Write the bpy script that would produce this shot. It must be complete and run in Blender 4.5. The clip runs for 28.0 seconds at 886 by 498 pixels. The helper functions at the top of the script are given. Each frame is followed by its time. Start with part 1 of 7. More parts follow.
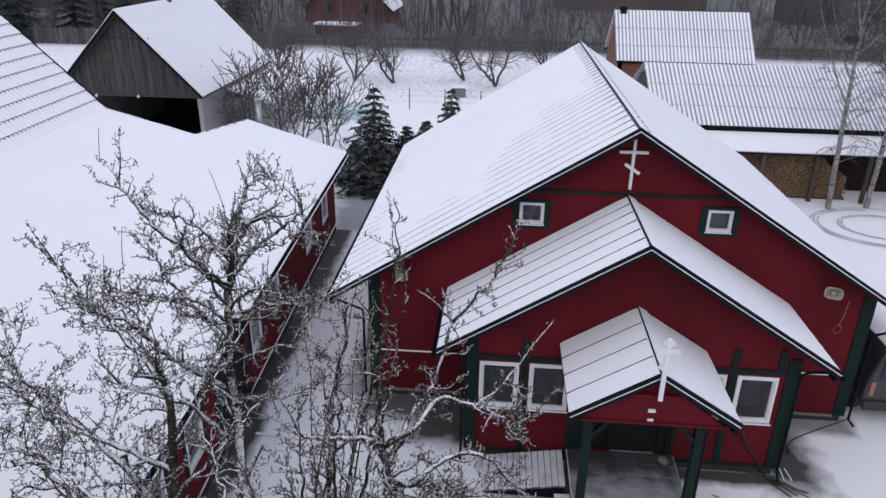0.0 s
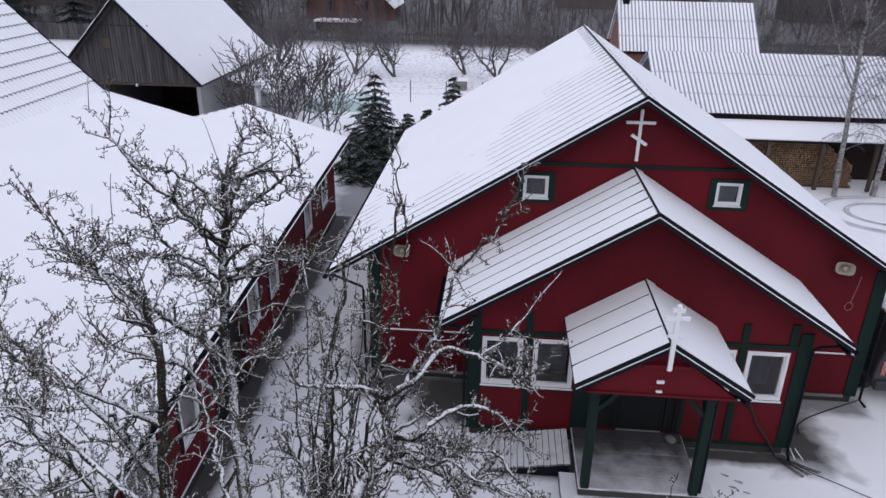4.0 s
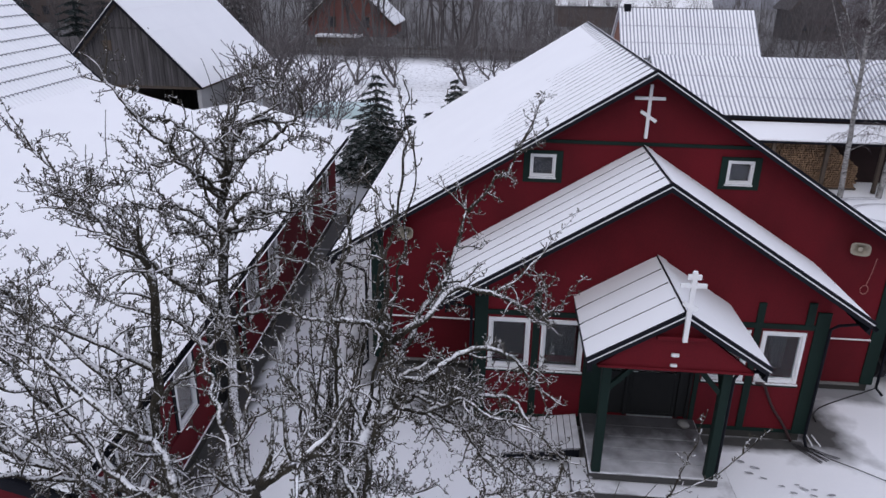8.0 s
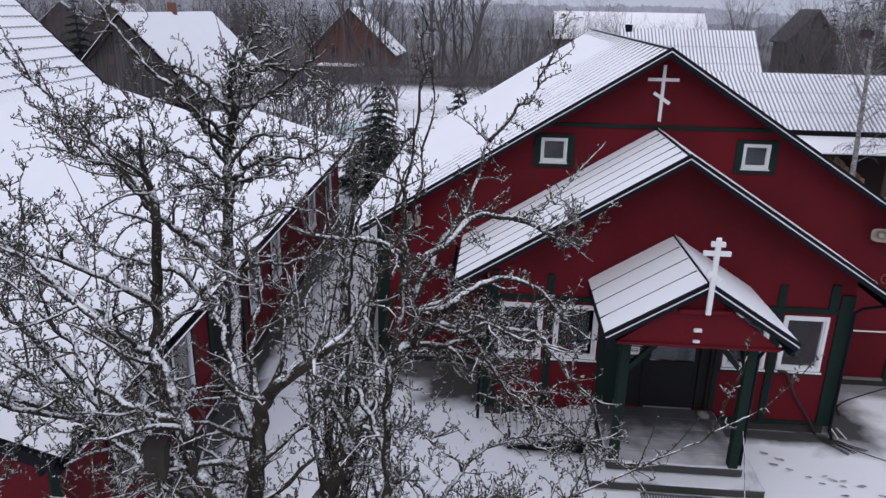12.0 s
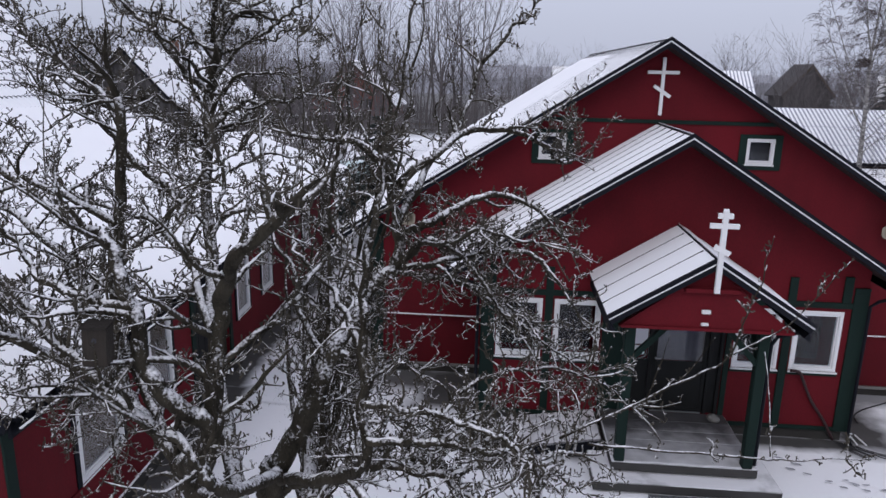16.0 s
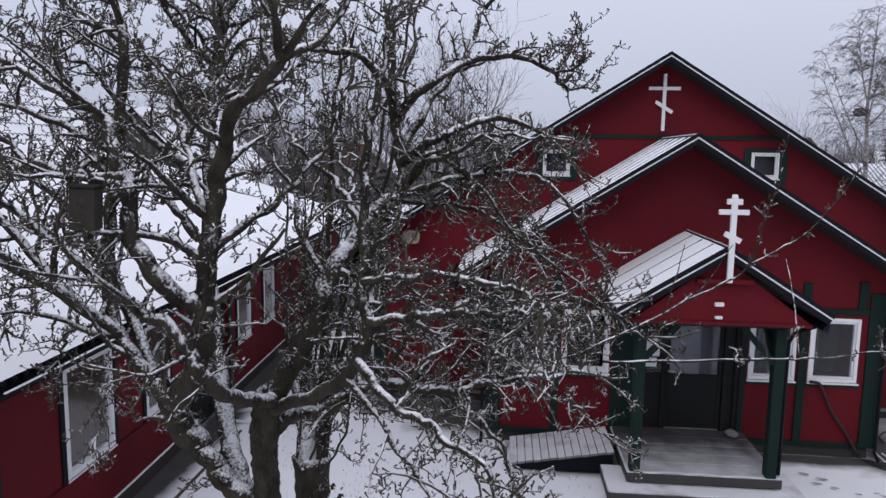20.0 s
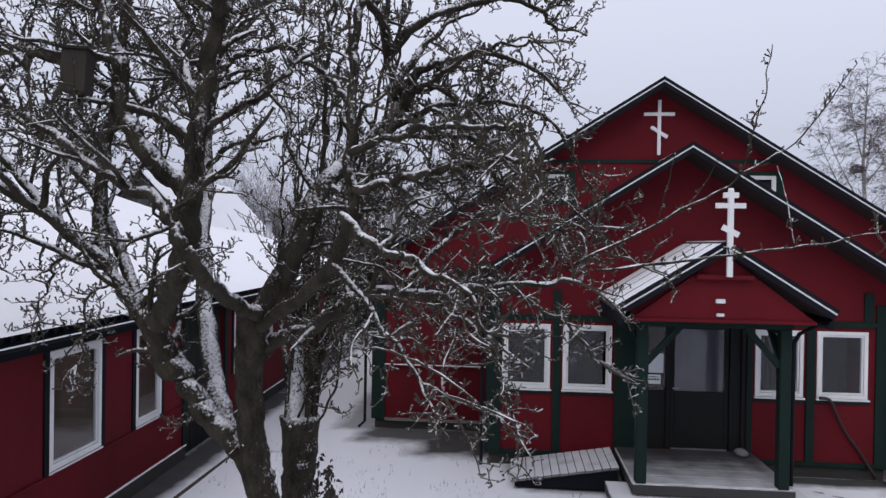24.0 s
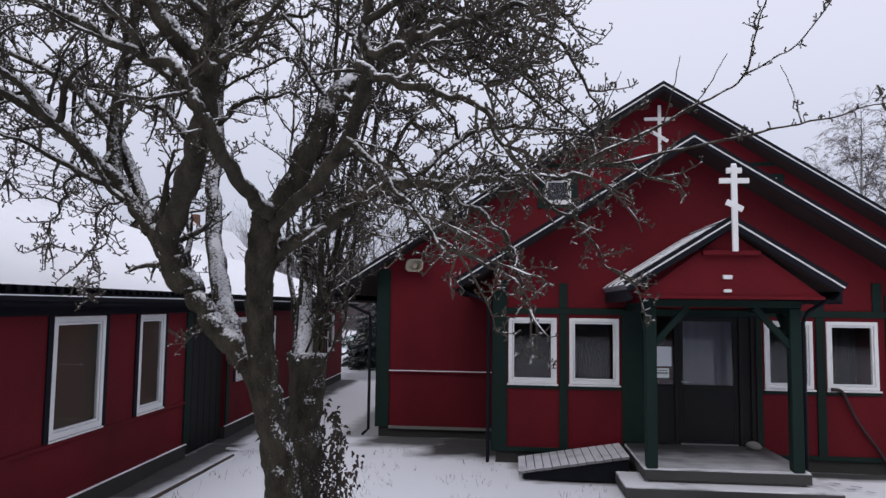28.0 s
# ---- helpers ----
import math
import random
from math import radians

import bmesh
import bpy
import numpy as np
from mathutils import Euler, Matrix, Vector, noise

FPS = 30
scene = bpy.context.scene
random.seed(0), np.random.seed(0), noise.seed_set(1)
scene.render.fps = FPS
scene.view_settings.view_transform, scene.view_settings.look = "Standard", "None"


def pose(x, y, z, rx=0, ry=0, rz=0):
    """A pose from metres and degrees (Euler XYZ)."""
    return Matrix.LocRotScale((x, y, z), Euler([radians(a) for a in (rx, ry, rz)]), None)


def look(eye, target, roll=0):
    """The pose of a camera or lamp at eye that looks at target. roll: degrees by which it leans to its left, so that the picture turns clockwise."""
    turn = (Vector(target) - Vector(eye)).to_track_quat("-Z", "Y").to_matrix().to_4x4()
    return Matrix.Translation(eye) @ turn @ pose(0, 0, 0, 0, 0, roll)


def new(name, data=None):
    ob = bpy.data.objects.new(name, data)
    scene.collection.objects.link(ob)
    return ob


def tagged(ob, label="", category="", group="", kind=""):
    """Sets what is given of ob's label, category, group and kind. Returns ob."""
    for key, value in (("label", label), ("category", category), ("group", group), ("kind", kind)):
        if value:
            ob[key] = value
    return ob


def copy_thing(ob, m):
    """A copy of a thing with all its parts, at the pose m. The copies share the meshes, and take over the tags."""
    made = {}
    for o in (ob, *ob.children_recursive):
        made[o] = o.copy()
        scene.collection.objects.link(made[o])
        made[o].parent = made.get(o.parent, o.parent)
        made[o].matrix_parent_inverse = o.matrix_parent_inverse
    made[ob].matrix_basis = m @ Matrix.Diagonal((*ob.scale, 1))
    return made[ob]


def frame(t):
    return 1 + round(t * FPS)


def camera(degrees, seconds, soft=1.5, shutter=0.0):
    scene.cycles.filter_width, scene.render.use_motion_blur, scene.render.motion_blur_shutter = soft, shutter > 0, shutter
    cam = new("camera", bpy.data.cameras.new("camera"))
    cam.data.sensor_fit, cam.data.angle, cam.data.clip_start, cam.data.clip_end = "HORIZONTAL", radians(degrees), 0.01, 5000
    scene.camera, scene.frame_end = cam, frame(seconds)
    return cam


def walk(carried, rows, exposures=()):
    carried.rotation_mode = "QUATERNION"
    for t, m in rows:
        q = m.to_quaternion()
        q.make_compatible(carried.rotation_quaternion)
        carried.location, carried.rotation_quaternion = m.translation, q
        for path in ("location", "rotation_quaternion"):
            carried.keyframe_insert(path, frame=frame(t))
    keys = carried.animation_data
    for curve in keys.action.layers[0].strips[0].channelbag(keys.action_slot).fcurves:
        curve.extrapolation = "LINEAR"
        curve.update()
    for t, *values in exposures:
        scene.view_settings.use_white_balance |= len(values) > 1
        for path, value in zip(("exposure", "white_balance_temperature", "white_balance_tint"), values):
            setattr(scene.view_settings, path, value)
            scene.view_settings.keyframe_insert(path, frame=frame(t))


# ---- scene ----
cam = camera(63.9, 28.0)
METRES, EYE, TILT, LEAN, TURN = 8.0, 10.4, -24.0, 0.0, 3.8
PATH = [
    (0, (0.189, -0.043, 9.836), (0.048, 1.782, 9.031), 0.9),
    (0.5, (0.189, -0.057, 9.795), (0.048, 1.768, 8.989), 0.9),
    (1, (0.193, -0.058, 9.718), (0.051, 1.767, 8.913), 0.8),
    (1.5, (0.189, -0.032, 9.658), (0.047, 1.793, 8.852), 0.8),
    (2, (0.184, -0.039, 9.576), (0.041, 1.786, 8.771), 0.8),
    (2.5, (0.168, -0.025, 9.501), (0.026, 1.8, 8.694), 0.8),
    (3, (0.159, 0.009, 9.386), (0.017, 1.834, 8.581), 0.9),
    (3.5, (0.164, 0.02, 9.279), (0.021, 1.847, 8.476), 0.9),
    (5.5, (0.17, 0.089, 8.845), (0.025, 1.926, 8.066), 1.0),
    (6, (0.153, 0.064, 8.736), (0.009, 1.903, 7.963), 1.0),
    (6.5, (0.114, 0.041, 8.616), (-0.028, 1.883, 7.852), 1.0),
    (7, (0.098, 0.04, 8.502), (-0.044, 1.886, 7.746), 1.1),
    (7.5, (0.1, 0.03, 8.401), (-0.045, 1.879, 7.653), 0.9),
    (8, (0.069, 0.042, 8.275), (-0.075, 1.894, 7.534), 1.0),
    (8.5, (0.042, 0.048, 8.149), (-0.102, 1.903, 7.417), 1.1),
    (9, (0.008, 0.046, 8.023), (-0.135, 1.904, 7.299), 1.1),
    (9.5, (-0.009, 0.044, 7.906), (-0.152, 1.906, 7.189), 1.1),
    (10, (-0.033, 0.048, 7.768), (-0.176, 1.913, 7.061), 1.2),
    (10.5, (-0.045, 0.038, 7.65), (-0.192, 1.908, 6.957), 1.1),
    (11, (-0.079, 0.045, 7.503), (-0.224, 1.922, 6.826), 1.1),
    (11.5, (-0.084, 0.069, 7.366), (-0.231, 1.95, 6.702), 1.1),
    (12, (-0.108, 0.069, 7.224), (-0.253, 1.957, 6.579), 1.1),
    (12.5, (-0.103, 0.094, 7.074), (-0.25, 1.988, 6.448), 1.2),
    (14.5, (-0.062, 0.167, 6.502), (-0.21, 2.083, 5.95), 1.2),
    (15, (-0.045, 0.182, 6.345), (-0.195, 2.104, 5.812), 1.2),
    (15.5, (-0.009, 0.207, 6.159), (-0.163, 2.135, 5.651), 1.2),
    (16, (-0.006, 0.232, 5.991), (-0.158, 2.165, 5.503), 1.3),
    (16.5, (0.044, 0.233, 5.853), (-0.119, 2.17, 5.385), 1.0),
    (17, (0.031, 0.224, 5.705), (-0.133, 2.166, 5.257), 0.9),
    (17.5, (0.049, 0.2, 5.539), (-0.119, 2.147, 5.114), 1.0),
    (18, (0.044, 0.209, 5.366), (-0.127, 2.164, 4.977), 1.0),
    (18.5, (0.042, 0.205, 5.212), (-0.131, 2.166, 4.859), 0.9),
    (19, (0.064, 0.208, 5.046), (-0.113, 2.175, 4.727), 0.9),
    (19.5, (0.066, 0.174, 4.886), (-0.113, 2.146, 4.6), 0.9),
    (20, (0.022, 0.183, 4.783), (-0.151, 2.158, 4.52), 0.9),
    (20.5, (0.078, 0.16, 4.652), (-0.105, 2.138, 4.417), 0.8),
    (21, (0.096, 0.156, 4.507), (-0.09, 2.137, 4.302), 0.9),
    (21.5, (0.077, 0.158, 4.374), (-0.108, 2.142, 4.197), 0.9),
    (23.5, (0.079, 0.154, 3.778), (-0.105, 2.145, 3.726), 0.9),
    (24, (0.142, 0.141, 3.587), (-0.049, 2.132, 3.57), 0.9),
    (24.5, (0.147, 0.137, 3.439), (-0.045, 2.128, 3.449), 0.8),
    (25, (0.14, 0.124, 3.265), (-0.053, 2.115, 3.304), 0.7),
    (25.5, (0.141, 0.121, 3.106), (-0.055, 2.11, 3.173), 0.7),
    (26, (0.097, 0.127, 2.95), (-0.094, 2.116, 3.04), 0.8),
    (26.5, (0.093, 0.133, 2.833), (-0.099, 2.121, 2.938), 0.8),
    (27, (0.104, 0.14, 2.7), (-0.091, 2.127, 2.824), 0.8),
    (27.5, (0.084, 0.147, 2.567), (-0.109, 2.132, 2.711), 0.7),
    (28, (0.083, 0.146, 2.475), (-0.111, 2.13, 2.634), 0.7),
]
walk(cam, [(t, look(eye, target, roll)) for t, eye, target, roll in PATH],
     [(0, 0.0, 6350, 13), (12, 0.0, 6350, 13), (17, 0.06, 6400, 13), (23, 0.04, 6480, 12), (28, 0.06, 6580, 12)])

# ==== place ====
import collections

# ---- world, sun ----
world = bpy.data.worlds.new("overcast")
scene.world = world
world.use_nodes = True
wn, wl = world.node_tree.nodes, world.node_tree.links
wn.clear()
sky = wn.new("ShaderNodeTexSky")
sky.sky_type, sky.sun_disc = "NISHITA", False
sky.sun_elevation, sky.sun_rotation = radians(38), radians(200)
sky.air_density, sky.dust_density, sky.ozone_density = 1.0, 3.0, 1.0
cloud = wn.new("ShaderNodeMix")
cloud.data_type = "RGBA"
cloud.inputs["Factor"].default_value = 0.93
wbg = wn.new("ShaderNodeBackground")
wbg.inputs["Strength"].default_value = 0.136
wout = wn.new("ShaderNodeOutputWorld")
# an overcast sky is darker and bluer towards the horizon
heading, rise, band = wn.new("ShaderNodeTexCoord"), wn.new("ShaderNodeSeparateXYZ"), wn.new("ShaderNodeMapRange")
band.interpolation_type = "SMOOTHSTEP"
band.inputs["From Min"].default_value, band.inputs["From Max"].default_value = -0.06, 0.42
dome = wn.new("ShaderNodeMix")
dome.data_type = "RGBA"
dome.inputs["A"].default_value, dome.inputs["B"].default_value = (3.45, 3.72, 4.6, 1), (5.55, 5.75, 6.75, 1)
wl.new(heading.outputs["Generated"], rise.inputs["Vector"])
wl.new(rise.outputs["Z"], band.inputs["Value"])
wl.new(band.outputs["Result"], dome.inputs["Factor"])
wl.new(dome.outputs["Result"], cloud.inputs["B"])
wl.new(sky.outputs["Color"], cloud.inputs["A"])
wl.new(cloud.outputs["Result"], wbg.inputs["Color"])
wl.new(wbg.outputs["Background"], wout.inputs["Surface"])
sun_data = bpy.data.lights.new("sun", "SUN")
sun_data.energy, sun_data.angle, sun_data.color = 0.6, radians(40), (1.0, 0.97, 0.94)
sun = new("sun", sun_data)
sun.matrix_basis = look((-10, -25, 30), (0, 10, 0))


# ---- materials ----
def mat(name, color, rough=0.8, alt=None, scale=4.0, fine=60.0, bump=0.15, metal=0.0, mix=0.6, detail=5.0, stretch=(1, 1, 1), island=0.0, spec=0.5, rnd=0.0):
    """A surface with two scales of variation between color and alt, and a fine relief."""
    m = bpy.data.materials.new(name)
    m.use_nodes = True
    n, l = m.node_tree.nodes, m.node_tree.links
    b = n["Principled BSDF"]
    b.inputs["Roughness"].default_value, b.inputs["Metallic"].default_value = rough, metal
    b.inputs["Specular IOR Level"].default_value = spec
    co = n.new("ShaderNodeTexCoord")
    mp = n.new("ShaderNodeMapping")
    mp.inputs["Scale"].default_value = stretch
    l.new(co.outputs["Object"], mp.inputs["Vector"])
    big, small = n.new("ShaderNodeTexNoise"), n.new("ShaderNodeTexNoise")
    big.inputs["Scale"].default_value, big.inputs["Detail"].default_value = scale, detail
    small.inputs["Scale"].default_value, small.inputs["Detail"].default_value = fine, 3.0
    for t in (big, small):
        l.new(mp.outputs["Vector"], t.inputs["Vector"])
    both = n.new("ShaderNodeMath")
    both.operation, both.inputs[1].default_value = "MULTIPLY_ADD", 0.45
    l.new(small.outputs["Fac"], both.inputs[0])
    l.new(big.outputs["Fac"], both.inputs[2])
    rng = n.new("ShaderNodeMapRange")
    rng.inputs["From Min"].default_value, rng.inputs["From Max"].default_value = 0.5, 0.95
    rng.inputs["To Max"].default_value = mix
    l.new(both.outputs["Value"], rng.inputs["Value"])
    cm = n.new("ShaderNodeMix")
    cm.data_type = "RGBA"
    cm.inputs["A"].default_value = (*color, 1)
    cm.inputs["B"].default_value = (*(alt or [c * 0.6 for c in color]), 1)
    l.new(rng.outputs["Result"], cm.inputs["Factor"])
    last = cm.outputs["Result"]
    if rnd or island:
        src = n.new("ShaderNodeObjectInfo") if rnd else n.new("ShaderNodeNewGeometry")
        hv = n.new("ShaderNodeHueSaturation")
        mr = n.new("ShaderNodeMapRange")
        mr.inputs["To Min"].default_value, mr.inputs["To Max"].default_value = 1 - (rnd or island), 1 + (rnd or island)
        l.new(src.outputs["Random" if rnd else "Random Per Island"], mr.inputs["Value"])
        l.new(mr.outputs["Result"], hv.inputs["Value"])
        l.new(last, hv.inputs["Color"])
        last = hv.outputs["Color"]
    l.new(last, b.inputs["Base Color"])
    bp = n.new("ShaderNodeBump")
    bp.inputs["Strength"].default_value, bp.inputs["Distance"].default_value = bump, 0.02
    l.new(both.outputs["Value"], bp.inputs["Height"])
    l.new(bp.outputs["Normal"], b.inputs["Normal"])
    return m


def snowy(m, low=0.25, high=0.7, noise_scale=9.0, amount=1.0, snow=(0.86, 0.87, 0.9), wind=(0, 0, 1)):
    """Settles snow on the upward faces of a material, broken up by noise."""
    n, l = m.node_tree.nodes, m.node_tree.links
    b = n["Principled BSDF"]
    base = b.inputs["Base Color"].links[0].from_socket
    geo = n.new("ShaderNodeNewGeometry")
    sep = n.new("ShaderNodeVectorMath")
    sep.operation, sep.inputs[1].default_value = "DOT_PRODUCT", wind
    l.new(geo.outputs["Normal"], sep.inputs[0])
    ns = n.new("ShaderNodeTexNoise")
    ns.inputs["Scale"].default_value, ns.inputs["Detail"].default_value = noise_scale, 4.0
    co = n.new("ShaderNodeTexCoord")
    l.new(co.outputs["Object"], ns.inputs["Vector"])
    ad = n.new("ShaderNodeMath")
    ad.operation, ad.inputs[1].default_value = "MULTIPLY_ADD", 1.6
    sh = n.new("ShaderNodeMath")
    sh.operation, sh.inputs[1].default_value = "SUBTRACT", 0.8
    l.new(ns.outputs["Fac"], ad.inputs[0])
    l.new(sep.outputs["Value"], ad.inputs[2])
    l.new(ad.outputs["Value"], sh.inputs[0])
    r = n.new("ShaderNodeMapRange")
    r.inputs["From Min"].default_value, r.inputs["From Max"].default_value, r.inputs["To Max"].default_value = low, high, amount
    l.new(sh.outputs["Value"], r.inputs["Value"])
    mx = n.new("ShaderNodeMix")
    mx.data_type = "RGBA"
    mx.inputs["B"].default_value = (*snow, 1)
    l.new(base, mx.inputs["A"])
    l.new(r.outputs["Result"], mx.inputs["Factor"])
    l.new(mx.outputs["Result"], b.inputs["Base Color"])
    return m



def drifted(m, edge, inner, seed=0.0):
    """Snow blown in over the front edge of a floor, thinning out towards the wall."""
    n, l = m.node_tree.nodes, m.node_tree.links
    b = n["Principled BSDF"]
    base = b.inputs["Base Color"].links[0].from_socket
    co, sep, ns = n.new("ShaderNodeTexCoord"), n.new("ShaderNodeSeparateXYZ"), n.new("ShaderNodeTexNoise")
    ns.inputs["Scale"].default_value, ns.inputs["Detail"].default_value = 3.0, 7.0
    l.new(co.outputs["Object"], sep.inputs["Vector"])
    l.new(co.outputs["Object"], ns.inputs["Vector"])
    ad = n.new("ShaderNodeMath")
    ad.operation, ad.inputs[1].default_value = "MULTIPLY_ADD", 1.6
    l.new(ns.outputs["Fac"], ad.inputs[0])
    l.new(sep.outputs["Y"], ad.inputs[2])
    r = n.new("ShaderNodeMapRange")
    r.inputs["From Min"].default_value, r.inputs["From Max"].default_value, r.inputs["To Max"].default_value = inner + 0.8, edge + 0.8, 0.72
    l.new(ad.outputs["Value"], r.inputs["Value"])
    mx = n.new("ShaderNodeMix")
    mx.data_type = "RGBA"
    mx.inputs["B"].default_value = (0.82, 0.83, 0.86, 1)
    l.new(base, mx.inputs["A"])
    l.new(r.outputs["Result"], mx.inputs["Factor"])
    l.new(mx.outputs["Result"], b.inputs["Base Color"])
    return m


SNOW = mat("snow", (0.9, 0.91, 0.93), 0.75, (0.84, 0.86, 0.89), 1.3, 45, 0.12, mix=0.5, spec=0.25)
SNOW_ROOF = mat("roof_snow", (0.91, 0.92, 0.94), 0.7, (0.86, 0.87, 0.9), 0.8, 30, 0.06, mix=0.5, spec=0.25)
RED = mat("red_paint", (0.132, 0.0066, 0.0127), 0.8, (0.07, 0.0042, 0.0078), 0.9, 45, 0.15, mix=0.8, stretch=(1, 1, 0.6), spec=0.2)
GREEN = mat("green_paint", (0.005, 0.02, 0.0155), 0.75, (0.003, 0.011, 0.009), 2.0, 60, 0.15, spec=0.25, mix=0.8, stretch=(1, 1, 0.4))
WHITE = mat("white_frame", (0.78, 0.79, 0.8), 0.4, (0.66, 0.67, 0.68), 3, 80, 0.04, mix=0.4)
DARK = mat("dark_metal", (0.006, 0.007, 0.011), 0.7, (0.011, 0.012, 0.017), 3, 60, 0.05, spec=0.12)
SEAM = mat("roof_metal", (0.16, 0.165, 0.19), 0.55, (0.05, 0.05, 0.06), 3, 60, 0.05)
CONCRETE = mat("concrete", (0.2, 0.195, 0.185), 0.9, (0.1, 0.1, 0.095), 2.2, 70, 0.35)
WETBOARD = drifted(mat("wet_board", (0.085, 0.083, 0.088), 0.5, (0.028, 0.027, 0.028), 2.5, 50, 0.2, mix=0.9, stretch=(1, 0.6, 1), rnd=0.15), 9.85, 11.25)
# damp concrete, its colour also lowered for the shade of the eaves
PLINTH = mat("shaded_damp_plinth", (0.045, 0.043, 0.04), 0.9, (0.02, 0.019, 0.018), 2.2, 70, 0.35)
RAMPBOARD = snowy(mat("ramp_board", (0.2, 0.2, 0.205), 0.7, (0.12, 0.118, 0.12), 2.5, 50, 0.2, stretch=(1, 0.4, 1), rnd=0.12), 0.25, 1.0, 2.5, 0.75)
STEPSNOW = snowy(mat("step_concrete", (0.05, 0.049, 0.048), 0.85, (0.026, 0.026, 0.025), 2.2, 70, 0.3), 0.32, 0.95, 2.2, 0.9)
BARNWOOD = mat("weathered_board", (0.105, 0.099, 0.1), 0.9, (0.034, 0.031, 0.032), 1.6, 22, 0.4, mix=1.0, stretch=(7, 7, 0.4), rnd=0.3)
OLDWOOD = mat("old_wood", (0.1, 0.075, 0.055), 0.9, (0.05, 0.04, 0.032), 2.0, 30, 0.35, stretch=(4, 4, 0.7), rnd=0.2)
# boards under overhangs, with the shade put into their near-black colour
SOFFIT = mat("shaded_board", (0.03, 0.018, 0.017), 0.85, (0.018, 0.012, 0.012), 2.0, 30, 0.2, stretch=(1, 5, 1), spec=0.2)
LOGEND = mat("log_end", (0.23, 0.145, 0.085), 0.9, (0.1, 0.062, 0.038), 6, 60, 0.3, island=0.35)
PLASTER = mat("grey_plaster", (0.42, 0.42, 0.42), 0.9, (0.3, 0.3, 0.3), 1.2, 50, 0.2)
BRICK = mat("brick", (0.17, 0.075, 0.05), 0.9, (0.1, 0.045, 0.033), 1.5, 30, 0.3, rnd=0.15)
SHEET = mat("cement_sheet", (0.36, 0.37, 0.42), 0.85, (0.28, 0.29, 0.34), 1.5, 30, 0.2)
BLIND = mat("brown_blind", (0.1, 0.072, 0.048), 0.9, (0.11, 0.08, 0.05), 0.8, 40, 0.1)
PALECLOTH = mat("pale_cloth", (0.2, 0.205, 0.225), 0.9, (0.12, 0.12, 0.14), 1.4, 40, 0.1, stretch=(5, 1, 0.3), mix=0.9)
# curtains coloured nearly black, to stand for the dim room behind the glass
CURTAIN = mat("shaded_net_curtain", (0.006, 0.0057, 0.008), 0.9, (0.003, 0.003, 0.004), 1.4, 40, 0.1, stretch=(3, 1, 0.3), mix=0.9)
# bluish grey cloth whose colour supplies the reflection of the small panes
GREYCLOTH = mat("reflection_grey_cloth", (0.05, 0.055, 0.064), 0.9, (0.022, 0.024, 0.029), 1.4, 40, 0.1, stretch=(3, 1, 0.3), mix=0.9)
ROOM = mat("room_wall", (0.16, 0.15, 0.15), 0.9)
DOORPAINT = mat("dark_door", (0.01, 0.011, 0.012), 0.7, (0.016, 0.017, 0.017), 3, 60, 0.08, spec=0.2)
PAPER = mat("paper", (0.72, 0.73, 0.78), 0.8, (0.66, 0.67, 0.72), 4, 60, 0.02)
INK = mat("ink", (0.04, 0.04, 0.05), 0.8)
HORN = mat("grey_plastic", (0.33, 0.295, 0.23), 0.55, (0.16, 0.15, 0.13), 5, 60, 0.05)
DARKTUBE = mat("dark_brown_tube", (0.03, 0.009, 0.01), 0.6, (0.018, 0.007, 0.008), 4, 30, 0.1)
CABLE = mat("black_cable", (0.012, 0.012, 0.014), 0.5)
PALE_CABLE = mat("red_cable", (0.4, 0.16, 0.14), 0.6)
STEEL = mat("steel_flue", (0.4, 0.41, 0.43), 0.35, (0.28, 0.29, 0.3), 3, 60, 0.05, metal=0.8)
BARK = snowy(mat("pear_bark", (0.054, 0.048, 0.036), 0.95, (0.015, 0.013, 0.01), 11, 80, 1.0, mix=1.0, stretch=(1, 1, 0.45), spec=0.1), 0.48, 0.92, 50.0, 0.93, wind=(0.25, -0.18, 0.93))
PLASTERED = snowy(mat("snowy_bark", (0.045, 0.039, 0.024), 0.95, (0.01, 0.008, 0.006), 9, 60, 1.0, mix=1.0, spec=0.12), 0.38, 0.95, 45.0, 0.9, wind=(0.4, -0.8, 0.4))
TWIG = snowy(mat("twig", (0.072, 0.064, 0.05), 0.9, (0.034, 0.03, 0.025), 9, 60, 0.2, spec=0.15), 0.54, 0.97, 45.0, 0.78)
TREESNOW = mat("branch_snow", (0.88, 0.89, 0.91), 0.8, (0.8, 0.82, 0.85), 12, 60, 0.3, mix=0.4, spec=0.2)
# bark lightened in its base colour to suggest haze over the woods
FARBARK = snowy(mat("hazed_bark", (0.12, 0.108, 0.108), 0.95, (0.07, 0.062, 0.063), 3, 20, 0.2, island=0.3), 0.9, 1.3, 3.0, 0.35)
BIRCH = mat("birch_bark", (0.42, 0.41, 0.4), 0.85, (0.025, 0.022, 0.02), 7, 25, 0.3, mix=1.0, stretch=(1, 1, 2.2))
BIRCHTWIG = mat("birch_twig", (0.075, 0.058, 0.058), 0.9, (0.12, 0.105, 0.108), 3, 20, 0.1)
NEEDLE = snowy(mat("spruce_needles", (0.02, 0.034, 0.03), 0.9, (0.01, 0.017, 0.015), 4, 40, 0.3, island=0.35), 0.7, 1.3, 3.5, 0.55)
# paler than the near needles: distance haze put into the colour
FARNEEDLE = snowy(mat("hazed_needles", (0.03, 0.042, 0.042), 0.9, (0.02, 0.027, 0.028), 3, 20, 0.2, island=0.25), 0.9, 1.4, 2.0, 0.5)
